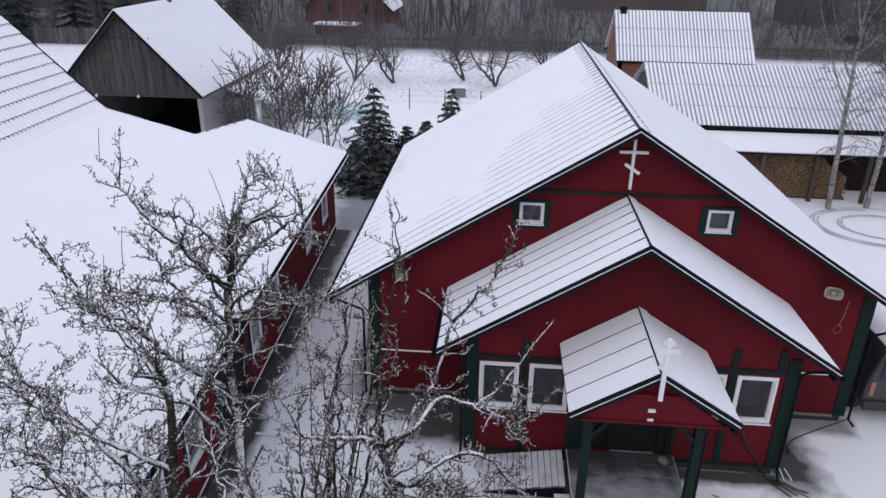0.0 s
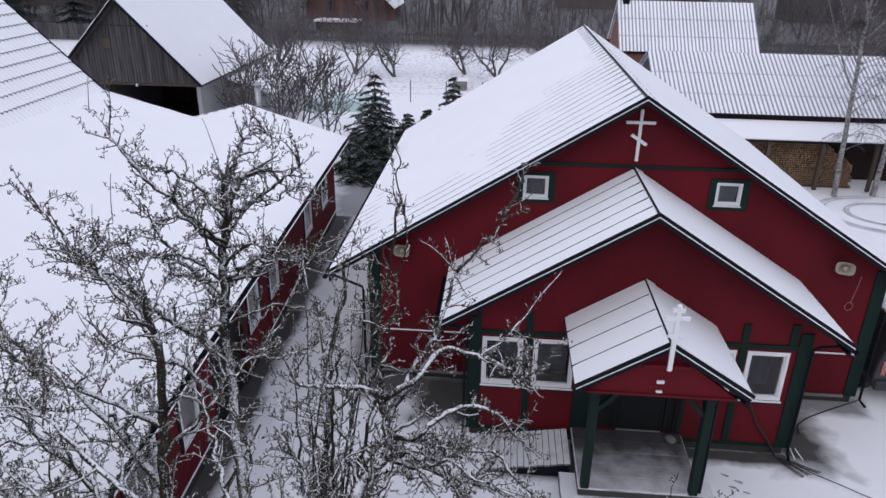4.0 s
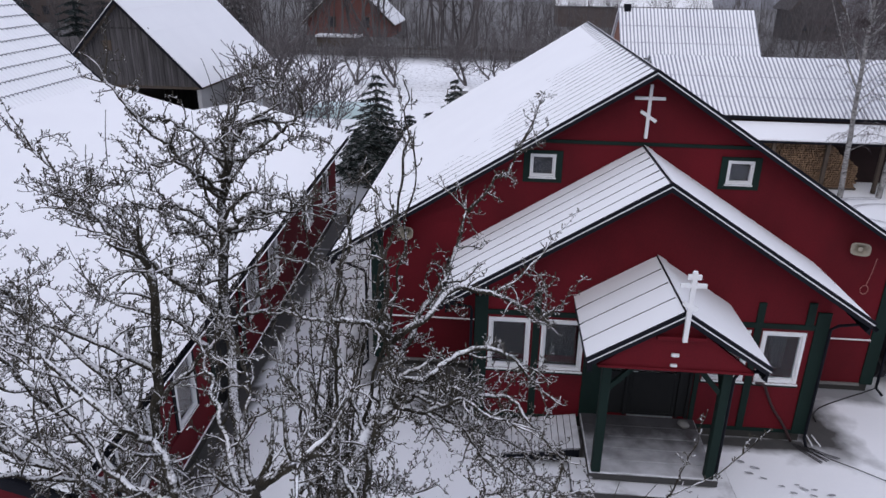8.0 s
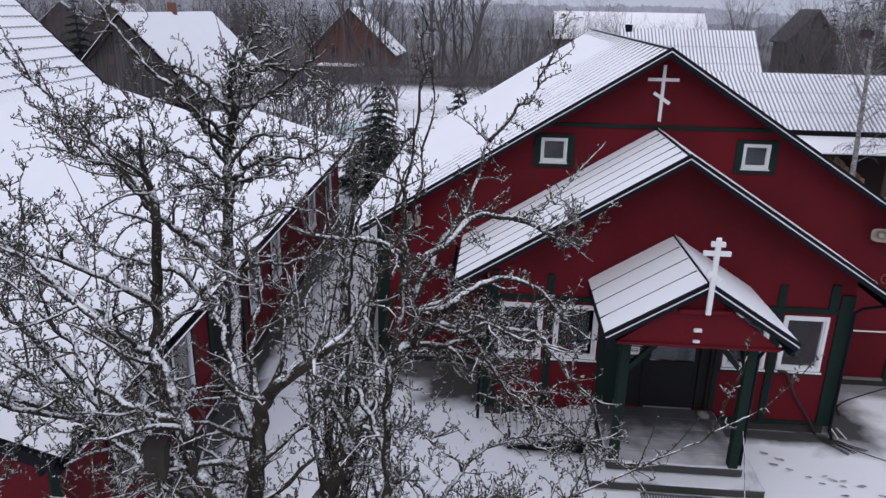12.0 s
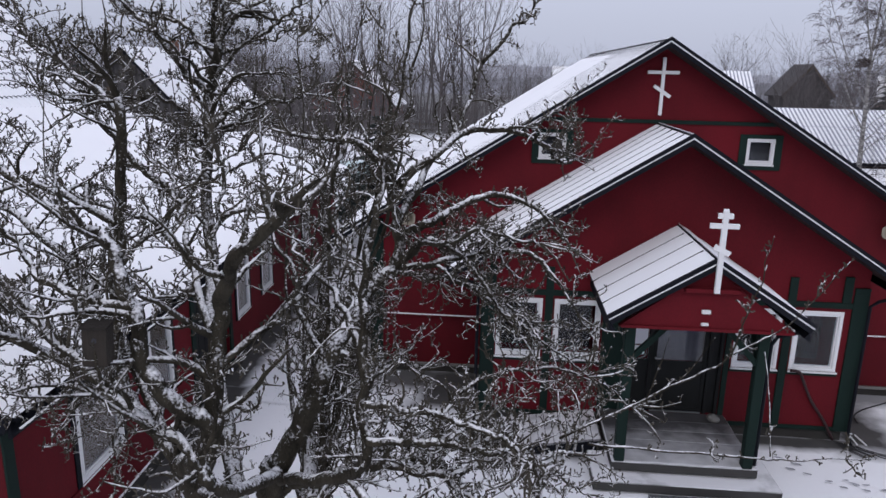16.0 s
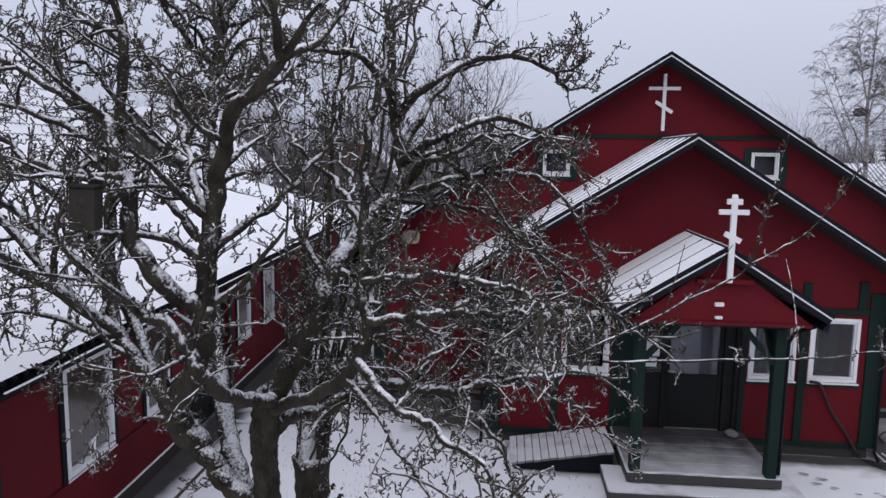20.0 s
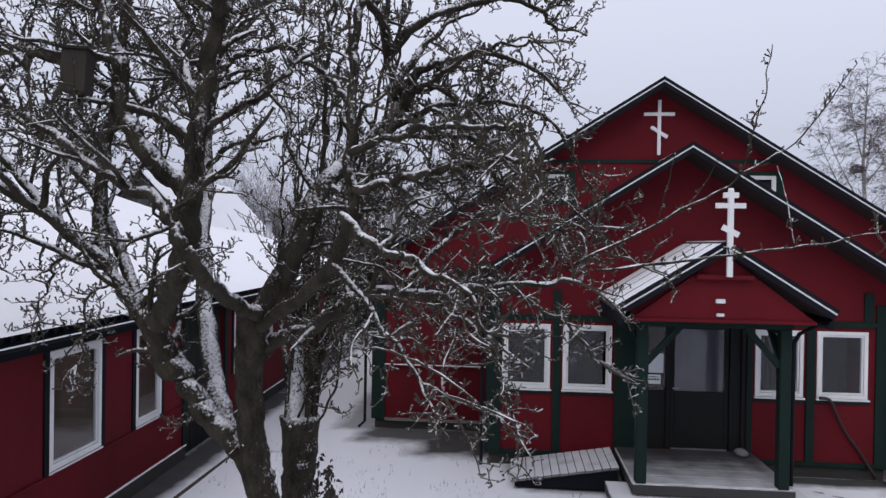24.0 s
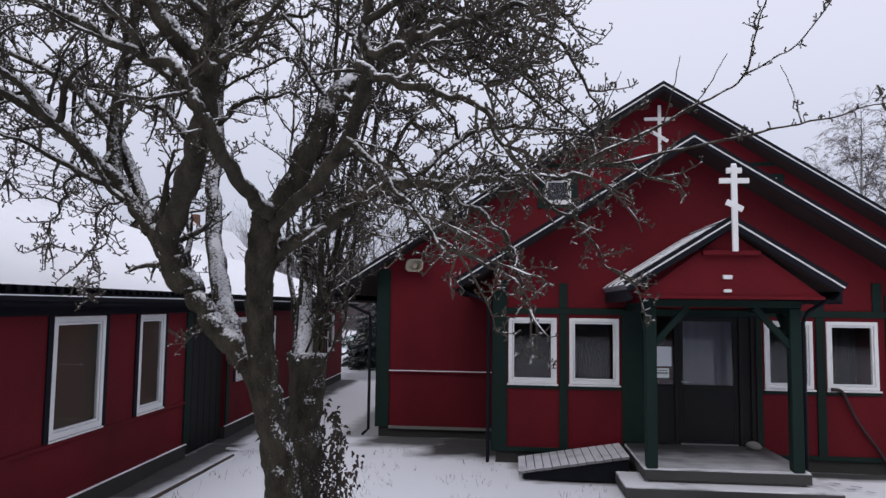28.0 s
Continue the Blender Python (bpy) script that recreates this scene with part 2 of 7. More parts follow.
POLYTUNNEL = mat("pale_sheeting", (0.55, 0.68, 0.68), 0.5, (0.45, 0.58, 0.6), 1, 20, 0.1)
CARPAINT = mat("dark_paint", (0.05, 0.05, 0.055), 0.35, (0.03, 0.03, 0.034), 2, 30, 0.03)
BIRDBOX = mat("birdbox_wood", (0.032, 0.024, 0.018), 0.9, (0.02, 0.018, 0.014), 12, 50, 0.4, mix=0.9, stretch=(3, 3, 0.5))
BIRDLID = mat("birdbox_lid", (0.03, 0.026, 0.023), 0.9, (0.015, 0.014, 0.012), 12, 50, 0.4, spec=0.2)
# brick of the far house, toned in its colour for the haze between
FARBRICK = mat("hazed_brick", (0.21, 0.085, 0.072), 0.9, (0.14, 0.07, 0.06), 1.0, 20, 0.1)
FARDARK = mat("far_dark_board", (0.075, 0.07, 0.072), 0.9, (0.05, 0.047, 0.05), 1.0, 20, 0.1)
FARWALL = mat("far_wall", (0.13, 0.1, 0.09), 0.9, (0.09, 0.07, 0.062), 1.0, 20, 0.1)

GLASS = bpy.data.materials.new("window_glass")
GLASS.use_nodes = True
gb = GLASS.node_tree.nodes["Principled BSDF"]
gb.inputs["Base Color"].default_value = (0.86, 0.88, 0.93, 1)
gb.inputs["Roughness"].default_value, gb.inputs["IOR"].default_value = 0.02, 1.35
gb.inputs["Transmission Weight"].default_value = 1.0


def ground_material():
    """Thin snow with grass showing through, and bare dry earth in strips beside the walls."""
    m = mat("snow_ground", (0.91, 0.92, 0.945), 0.8, (0.82, 0.84, 0.875), 0.5, 25, 0.25, mix=0.5, spec=0.2)
    n, l = m.node_tree.nodes, m.node_tree.links
    b = n["Principled BSDF"]
    co = n.new("ShaderNodeTexCoord")
    sep = n.new("ShaderNodeSeparateXYZ")
    wob = n.new("ShaderNodeTexNoise")
    wob.inputs["Scale"].default_value, wob.inputs["Detail"].default_value = 2.2, 6.0
    l.new(co.outputs["Object"], wob.inputs["Vector"])
    l.new(co.outputs["Object"], sep.inputs["Vector"])

    def calc(op, a, c):
        q = n.new("ShaderNodeMath")
        q.operation = op
        for k, v in enumerate((a, c)):
            if isinstance(v, (int, float)):
                q.inputs[k].default_value = v
            else:
                l.new(v, q.inputs[k])
        return q.outputs["Value"]

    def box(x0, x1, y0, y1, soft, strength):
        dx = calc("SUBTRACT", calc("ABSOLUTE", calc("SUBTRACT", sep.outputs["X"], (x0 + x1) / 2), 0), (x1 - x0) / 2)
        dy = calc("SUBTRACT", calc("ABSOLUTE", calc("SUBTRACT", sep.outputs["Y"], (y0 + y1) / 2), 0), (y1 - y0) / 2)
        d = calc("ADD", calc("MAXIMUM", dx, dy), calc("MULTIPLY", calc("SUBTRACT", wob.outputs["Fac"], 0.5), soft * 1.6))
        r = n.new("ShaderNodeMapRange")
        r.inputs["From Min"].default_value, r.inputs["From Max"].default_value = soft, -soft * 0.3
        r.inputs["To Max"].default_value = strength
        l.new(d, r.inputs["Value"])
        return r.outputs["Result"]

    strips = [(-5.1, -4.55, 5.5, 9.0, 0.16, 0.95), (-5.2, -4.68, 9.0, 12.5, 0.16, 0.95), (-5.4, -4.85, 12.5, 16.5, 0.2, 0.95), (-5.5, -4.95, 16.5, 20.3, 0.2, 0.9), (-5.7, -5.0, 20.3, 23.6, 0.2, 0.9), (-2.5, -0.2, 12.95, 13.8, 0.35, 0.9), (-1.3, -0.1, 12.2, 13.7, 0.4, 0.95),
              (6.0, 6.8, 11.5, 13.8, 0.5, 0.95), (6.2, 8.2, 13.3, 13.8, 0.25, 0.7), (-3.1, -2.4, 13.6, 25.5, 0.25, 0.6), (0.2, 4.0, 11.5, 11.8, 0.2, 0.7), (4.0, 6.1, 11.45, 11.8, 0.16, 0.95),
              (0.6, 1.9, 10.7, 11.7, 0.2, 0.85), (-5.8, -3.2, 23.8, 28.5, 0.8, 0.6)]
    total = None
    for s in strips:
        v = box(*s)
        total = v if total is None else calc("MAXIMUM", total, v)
    # grass tips in the field beyond the buildings
    grass = n.new("ShaderNodeTexNoise")
    grass.inputs["Scale"].default_value, grass.inputs["Detail"].default_value = 3.5, 8.0
    l.new(co.outputs["Object"], grass.inputs["Vector"])
    gr = n.new("ShaderNodeMapRange")
    gr.inputs["From Min"].default_value, gr.inputs["From Max"].default_value, gr.inputs["To Max"].default_value = 0.52, 0.68, 0.75
    l.new(grass.outputs["Fac"], gr.inputs["Value"])
    field = box(-40, 12, 47, 63, 3.0, 1.0)
    total = calc("MAXIMUM", total, calc("MULTIPLY", calc("MULTIPLY", gr.outputs["Result"], field), 0.7))
    beyond = n.new("ShaderNodeMapRange")
    beyond.inputs["From Min"].default_value, beyond.inputs["From Max"].default_value, beyond.inputs["To Max"].default_value = 64, 71, 0.88
    l.new(sep.outputs["Y"], beyond.inputs["Value"])
    total = calc("MAXIMUM", total, calc("MULTIPLY", beyond.outputs["Result"], calc("ADD", gr.outputs["Result"], 0.93)))
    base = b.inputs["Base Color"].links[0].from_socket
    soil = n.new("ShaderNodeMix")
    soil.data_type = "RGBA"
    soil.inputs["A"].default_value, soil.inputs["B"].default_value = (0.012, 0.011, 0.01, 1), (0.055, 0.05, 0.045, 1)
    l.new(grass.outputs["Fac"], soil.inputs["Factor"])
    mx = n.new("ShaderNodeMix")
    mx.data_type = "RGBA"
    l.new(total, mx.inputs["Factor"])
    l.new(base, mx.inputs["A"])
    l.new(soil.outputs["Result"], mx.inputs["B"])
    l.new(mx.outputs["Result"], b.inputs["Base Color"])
    return m


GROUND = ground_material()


# ---- mesh helpers ----
def finish(name, v, f, material, parent=None, label="", smooth=False):
    me = bpy.data.meshes.new(name)
    me.from_pydata(v, [], f)
    me.materials.append(material)
    if smooth:
        me.polygons.foreach_set("use_smooth", [True] * len(me.polygons))
    me.update()
    ob = new(name, me)
    if parent:
        ob.parent = parent
    if label:
        ob["label"] = label
    return ob


class Shape:
    """Vertices and faces gathered piece by piece."""

    def __init__(self):
        self.v, self.f = [], []

    def add(self, v, f):
        k = len(self.v)
        self.v += v
        self.f += [tuple(i + k for i in q) for q in f]
        return self

    def box(self, x0, x1, y0, y1, z0, z1, c=0.0):
        if not c:
            v = [(x, y, z) for x in (x0, x1) for y in (y0, y1) for z in (z0, z1)]
            return self.add(v, [(0, 1, 3, 2), (4, 6, 7, 5), (0, 4, 5, 1), (2, 3, 7, 6), (0, 2, 6, 4), (1, 5, 7, 3)])
        bm = bmesh.new()
        bmesh.ops.create_cube(bm, size=1.0)
        for p in bm.verts:
            p.co = ((x0 + x1) / 2 + p.co.x * (x1 - x0), (y0 + y1) / 2 + p.co.y * (y1 - y0), (z0 + z1) / 2 + p.co.z * (z1 - z0))
        bmesh.ops.bevel(bm, geom=bm.edges[:], offset=c, segments=1, affect="EDGES")
        bm.verts.index_update()
        v, f = [tuple(p.co) for p in bm.verts], [tuple(p.index for p in q.verts) for q in bm.faces]
        bm.free()
        return self.add(v, f)

    def prism(self, poly, y0, y1):
        """A polygon of (x, z), anticlockwise seen from -y, drawn out from y0 to y1."""
        k = len(poly)
        v = [(x, y0, z) for x, z in poly] + [(x, y1, z) for x, z in poly]
        f = [tuple(range(k)), tuple(range(2 * k - 1, k - 1, -1))] + [((i + 1) % k, i, i + k, (i + 1) % k + k) for i in range(k)]
        return self.add(v, f)

    def ring(self, x0, x1, z0, z1, t, y0, y1, c=0.006):
        """A rectangular frame with chamfered front edges, t wide, in one piece."""
        loops = [(0, y1), (0, y0 + c), (c, y0), (t - c, y0), (t, y0 + c), (t, y1)]
        v = []
        for k, y in loops:
            v += [(x0 + k, y, z0 + k), (x1 - k, y, z0 + k), (x1 - k, y, z1 - k), (x0 + k, y, z1 - k)]
        f = []
        for q in range(6):
            r = (q + 1) % 6
            for j in range(4):
                f.append((4 * q + j, 4 * q + (j + 1) % 4, 4 * r + (j + 1) % 4, 4 * r + j))
        return self.add(v, f)

    def bar(self, a, b, w, h, up=(0, 0, 1)):
        """A beam from a to b, w wide and h high."""
        a, b = Vector(a), Vector(b)
        d = (b - a).normalized()
        s = d.cross(Vector(up)).normalized() * w / 2
        u = s.cross(d).normalized() * h / 2
        v = [tuple(p + i * s + j * u) for p in (a, b) for i, j in ((-1, -1), (1, -1), (1, 1), (-1, 1))]
        return self.add(v, [(3, 2, 1, 0), (4, 5, 6, 7), (0, 1, 5, 4), (1, 2, 6, 5), (2, 3, 7, 6), (3, 0, 4, 7)])

    def tube(self, pts, radii, sides=6, cap=True):
        pts = [Vector(p) for p in pts]
        k, out = len(pts), []
        d = (pts[1] - pts[0]).normalized()
        s = d.orthogonal().normalized()
        for i, p in enumerate(pts):
            if 0 < i < k - 1:
                d = (pts[i + 1] - pts[i - 1]).normalized()
            elif i:
                d = (pts[i] - pts[i - 1]).normalized()
            s = s - d * s.dot(d)
            s = s.normalized() if s.length > 1e-6 else d.orthogonal().normalized()
            u = d.cross(s)
            for j in range(sides):
                a = math.tau * j / sides
                out.append(tuple(p + (s * math.cos(a) + u * math.sin(a)) * radii[i]))
        f = [(i * sides + j, i * sides + (j + 1) % sides, (i + 1) * sides + (j + 1) % sides, (i + 1) * sides + j) for i in range(k - 1) for j in range(sides)]
        if cap:
            f += [tuple(range(sides - 1, -1, -1)), tuple((k - 1) * sides + j for j in range(sides))]
        return self.add(out, f)

    def slope(self, xr, zr, xe, ze, y0, y1, t0, t1):
        """A slab over the line from ridge (xr, zr) to eave (xe, ze), from t0 to t1 above it."""
        k = math.hypot(xe - xr, zr - ze)
        nx, nz = (zr - ze) / k * (1 if xe > xr else -1), abs(xe - xr) / k
        poly = [(xr, zr + t0 / nz), (xe + nx * t0, ze + nz * t0), (xe + nx * t1, ze + nz * t1), (xr, zr + t1 / nz)]
        return self.prism(poly if xe > xr else poly[::-1], y0, y1)

    def welded(self):
        """Joins touching pieces into one body and drops the faces between them."""
        key, v, f, seen = {}, [], [], collections.Counter()
        for q in self.f:
            g = tuple(key.setdefault(tuple(round(c, 4) for c in self.v[i]), len(key)) for i in q)
            f.append(g)
            seen[frozenset(g)] += 1
        self.v, self.f = [k for k in key], [g for g in f if seen[frozenset(g)] == 1 and len(set(g)) > 2]
        return self

    def done(self, name, material, parent=None, label="", smooth=False):
        return finish(name, self.v, self.f, material, parent, label, smooth)


def thing(name, label, category, group="", kind="", at=(0, 0, 0)):
    ob = new(name)
    ob.empty_display_size = 0.2
    ob.location = at
    return tagged(ob, label, category, group, kind)


def gable_wall(sh, x0, x1, zb, top, holes, y0, y1):
    """A wall between x0 and x1 from zb up to the line top(x), with rectangular holes (x0, x1, z0, z1)."""
    cuts = sorted({x0, x1, *(v for h in holes for v in h[:2]), *([RIDGE_X] if x0 < RIDGE_X < x1 else [])})
    for a, b in zip(cuts, cuts[1:]):
        inside = sorted((h[2], h[3]) for h in holes if h[0] <= a + 1e-6 and h[1] >= b - 1e-6)
        z = zb
        for lo, hi in inside:
            sh.prism([(a, z), (b, z), (b, lo), (a, lo)], y0, y1)
            z = hi
        sh.prism([(a, z), (b, z), (b, top(b)), (a, top(a))], y0, y1)
    return sh


def window(parent, m, w, h, border=0.075, behind=CURTAIN, name="window", label="white plastic window frame", deep=0.32, sill=0.044):
    """A window of w by h in its own plane: x across, z up, the outside towards -y."""
    i = border + 0.004
    e = i + 0.026
    s = Shape().ring(0, w, 0, h, border, -0.025, 0.06)
    frame_ob = s.done(name, WHITE, parent, label)
    frame_ob.matrix_basis = m
    Shape().ring(i, w - i, i, h - i, 0.026, -0.01, 0.05).done("sash", WHITE, frame_ob)
    pane = Shape().box(e, w - e, 0.012, 0.018, e, h - e).done("pane", GLASS, frame_ob, "dark reflecting glass")
    pane.visible_shadow = False
    Shape().box(-0.02, w + 0.02, -0.026 - sill, -0.026, -0.025, 0.0, 0.006).done("sill", WHITE, frame_ob)
    if behind:
        folds = Shape()
        k = 24 if behind is CURTAIN else 1
        for q in range(k):
            a, b = e + (w - 2 * e) * q / k, e + (w - 2 * e) * (q + 1) / k
            d = deep + 0.015 * math.sin(q * 1.9)
            folds.box(a, b, d, d + 0.012, 0.02, h - 0.02)
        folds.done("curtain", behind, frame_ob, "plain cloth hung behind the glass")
    return frame_ob


def facing_x(x, y, z):
    """The pose of a window in a wall that faces +x, its left edge at y."""
    return Matrix.Translation((x, y, z)) @ Matrix.Rotation(radians(90), 4, "Z")


# ---- ground ----
def ground():
    def line(lo, hi, step, far):
        a = list(np.arange(lo, hi, step))
        k, d = hi, step
        while k < far:
            a.append(k)
            d *= 1.5
            k += d
        b, k, d = [], lo, step
        while k > -far:
            d *= 1.5
            k -= d
            b.append(k)
        return b[::-1] + a + [far]

    xs, ys = line(-14, 18, 0.25, 900), line(2, 32, 0.25, 1500)
    v = []
    for y in ys:
        for x in xs:
            z = 0.02 * noise.noise((x * 0.6, y * 0.6, 0)) + 0.008 * noise.noise((x * 2.5, y * 2.5, 3))
            v.append((x, y, z - 0.015))
    k = len(xs)
    f = [(j * k + i, j * k + i + 1, (j + 1) * k + i + 1, (j + 1) * k + i) for j in range(len(ys) - 1) for i in range(k - 1)]
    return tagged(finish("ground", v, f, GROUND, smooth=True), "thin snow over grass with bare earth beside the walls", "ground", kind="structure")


ground()

# ---- the red church ----
RIDGE_X = 2.83
M_RZ, M_EZ, M_HALF, M_Y0, M_Y1, M_WALL = 6.585, 2.74, 6.13, 13.25, 25.35, 13.69
A_RZ, A_EZ, A_HALF, A_Y0, A_WALL = 5.115, 2.86, 3.6, 11.12, 11.76
P_RZ, P_EZ, P_HALF, P_Y0, P_X = 3.63, 2.775, 1.36, 9.55, 2.895
W_L, W_R, AW_L, AW_R = -2.48, 8.13, -0.21, 6.02

church = thing("church", "dark red wooden church with green trim and snowy gabled roofs", "church")


def under(rz, ez, half, drop=0.07):
    return lambda x: rz - (rz - ez) / half * abs(x - RIDGE_X) - drop


main_top, annex_top, porch_top = under(M_RZ, M_EZ, M_HALF), under(A_RZ, A_EZ, A_HALF), under(P_RZ, P_EZ, P_HALF)

small_windows = [(0.69, 1.19, 4.44, 4.91), (4.45, 4.95, 4.44, 4.91)]
front_windows = [(0.03, 0.80), (1.0, 1.78), (4.0, 4.73), (4.93, 5.69)]
DOOR = (2.22, 3.86, 0.35, 2.42)

s = Shape()
gable_wall(s, W_L, W_R, 0.2, main_top, small_windows, M_WALL, M_WALL + 0.18)
s.welded().done("wall", RED, church, "dark red painted gable wall")
s = Shape()
gable_wall(s, AW_L, AW_R, 0.2, annex_top, [(a, b, 1.25, 2.3) for a, b in front_windows] + [DOOR], A_WALL, A_WALL + 0.16)
s.welded().done("wall", RED, church, "dark red painted front wall")
for x in (AW_L, AW_R - 0.16):
    Shape().box(x, x + 0.16, A_WALL + 0.16, M_WALL, 0.2, annex_top(AW_L) - 0.0).done("wall", RED, church)
for x in (W_L, W_R - 0.18):
    Shape().box(x, x + 0.18, M_WALL + 0.18, 24.9, 0.2, main_top(W_L)).done("wall", RED, church)
s = Shape()
gable_wall(s, W_L, W_R, 0.2, main_top, [], 24.9, 25.08)
s.welded().done("wall", RED, church)
Shape().box(W_L + 0.04, W_R - 0.04, M_WALL + 0.04, 25.04, -0.3, 0.2).done("plinth", PLINTH, church, "damp concrete plinth, darkened for the eave shade")
Shape().box(AW_L + 0.04, AW_R - 0.04, A_WALL + 0.04, M_WALL, -0.3, 0.2).done("plinth", PLINTH, church, "damp concrete plinth, darkened for the eave shade")
Shape().box(AW_L + 0.17, AW_R - 0.17, A_WALL + 0.17, M_WALL - 0.01, 0.2, 0.3).done("floor", OLDWOOD, church)
Shape().box(AW_L + 0.17, AW_R - 0.17, A_WALL + 0.17, M_WALL - 0.01, 2.6, 2.66).done("ceiling", ROOM, church)
for x in (2.0, 3.93):
    Shape().box(x, x + 0.08, A_WALL + 0.17, M_WALL - 0.01, 0.3, 2.6).done("partition", ROOM, church)


def gabled_roof(rz, ez, half, y0, y1, pitch, gap=0.012, deck=0.07, blanket=0, label="snow-covered metal roof", xc=RIDGE_X):
    """Two slopes with their seamed sheets under snow, a ridge cap and a dark shadow strip on the front verge."""
    for side in (-1, 1):
        xe = xc + side * half
        roof = Shape().slope(xc, rz, xe, ez, y0, y1, -deck, 0).done("roof", SEAM, church, label)
        count = round((y1 - y0) / pitch)
        p = (y1 - y0) / count
        k = math.hypot(half, rz - ez)
        nx, nz = side * (rz - ez) / k, half / k
        sheets = []
        for variant in range(3):
            sh = Shape()
            rnd = random.Random(variant + 7 * count)
            q, cols = 14, 5
            prof = [0.0235, 0.024, 0.0242, 0.024, 0.0235]
            v = []
            for i in range(q + 1):
                a = 0.005 + 0.99 * i / q
                for j in range(cols):
                    t = prof[j] + rnd.uniform(-0.0008, 0.0008)
                    if i in (0, q):
                        t *= 0.6
                    v.append((xc + side * half * a + nx * t, gap + (p - 2 * gap) * j / (cols - 1), rz - (rz - ez) * a + nz * t))
            n_top = len(v)
            f = [(i * cols + j, i * cols + j + 1, (i + 1) * cols + j + 1, (i + 1) * cols + j) for i in range(q) for j in range(cols - 1)]
            rim = [j for j in range(cols)] + [i * cols + cols - 1 for i in range(1, q + 1)] + [q * cols + j for j in range(cols - 2, -1, -1)] + [i * cols for i in range(q - 1, 0, -1)]
            low = []
            for r in rim:
                i = r // cols
                a = 0.005 + 0.99 * i / q
                low.append((xc + side * half * a + nx * 0.003, v[r][1], rz - (rz - ez) * a + nz * 0.003))
            for i in range(len(rim)):
                j = (i + 1) % len(rim)
                f.append((rim[i], rim[j], n_top + j, n_top + i))
            if side < 0:
                f = [q2[::-1] for q2 in f]
            v += low
            sheets.append((v, f))
        meshes = []
        for v, f in sheets:
            first = finish("roof_panel", v, f, SNOW_ROOF, roof, smooth=False)
            meshes.append(first.data)
            bpy.data.objects.remove(first)
        for i in range(count):
            ob = new("roof_panel", meshes[(i * 7 + i // 3) % 3])
            ob.parent, ob.location = roof, (0, y0 + i * p, 0)
        seam = Shape()
        for i in range(1, count):
            y = y0 + i * p
            seam.slope(xc + side * 0.04, rz - (rz - ez) * 0.04 / half, xe, ez, y - 0.8 * gap, y + 0.8 * gap, 0.0, 0.028)
        seam.done("standing_seam", DARK, roof)
        cap = Shape().slope(xc, rz + 0.024, xc + side * 0.012, rz + 0.024 - (rz - ez) / half * 0.012, y0 - 0.01, y1, -0.02, 0.002)
        cap.done("ridge_cap", DARK, roof)
        if side > 0:
            Shape().slope(xc + 0.008, rz + 0.024, xc + 0.16, rz + 0.03 - (rz - ez) / half * 0.148, y0 + 0.01, y1 - 0.01, 0.006, 0.018).done("ridge_snow", SNOW_ROOF, roof)
        if blanket > (side < 0):
            # deeper snow lies over the seams away from the ridge and the verge
            v, idx, f = [], {}, []
            for i in range(81):
                for j in range(141):
                    a, y = 0.04 + 0.95 * i / 80, y0 + (0.3 if side < 0 else 0.04) + (y1 - y0 - (0.4 if side < 0 else 0.08)) * j / 140
                    deep = min((a - 0.42) * 2.2 + 0.25 * (y - y0 - 1.7), (y - y0 - 1.3) * 0.9, (1.0 - a) * 5 + 0.2) + 0.9 * noise.noise((a * 7, y * 0.6, side)) if side < 0 else 1
                    if deep > -0.9:
                        idx[i, j] = len(v)
                        t = 0.024 + 0.009 * min(1, max(-1, deep * 1.1)) + 0.003 * noise.noise((a * 20, y * 4, 9))
                        v.append((xc + side * half * a + nx * t, y, rz - (rz - ez) * a + nz * t))
            for i, j in list(idx):
                q4 = [(i, j), (i + 1, j), (i + 1, j + 1), (i, j + 1)]
                if all(e in idx for e in q4):
                    f.append(tuple(idx[e] for e in q4)[::side])
            finish("snow_blanket", v, f, SNOW_ROOF, roof, "smooth snow over the roof seams", True)
        # verge, one under the other: cap, pale edging, dark strip standing for soffit shadow
        Shape().slope(xc, rz, xe, ez, y0 - 0.05, y0 - 0.002, -0.008, 0.044).done("verge_cap", DARK, roof)
        Shape().slope(xc, rz, xe, ez, y0 - 0.046, y0 - 0.003, -0.029, -0.01).done("verge_edging", WHITE, roof, "pale edging strip")
        Shape().slope(xc, rz, xe, ez, y0 - 0.036, y0 - 0.004, -0.1, -0.031).done("barge_board", DARK, roof, "dark strip drawn as the soffit shadow")
        Shape().slope(xe - side * 0.03, ez + 0.02, xe + side * 0.0, ez, y0, y1, -0.2, -0.072).done("eave_board", DARK, roof)
        # soffit under the overhang, the shade there deepened by its dark colour
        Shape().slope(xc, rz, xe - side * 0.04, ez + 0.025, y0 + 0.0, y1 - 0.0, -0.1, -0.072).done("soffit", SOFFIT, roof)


gabled_roof(M_RZ, M_EZ, M_HALF, M_Y0, M_Y1, 0.42, 0.008, blanket=2)
gabled_roof(A_RZ, A_EZ, A_HALF, A_Y0, M_WALL - 0.004, 0.43, 0.012, blanket=1)
gabled_roof(P_RZ, P_EZ, P_HALF, P_Y0, A_WALL - 0.004, 0.55, 0.011, blanket=1, xc=P_X)

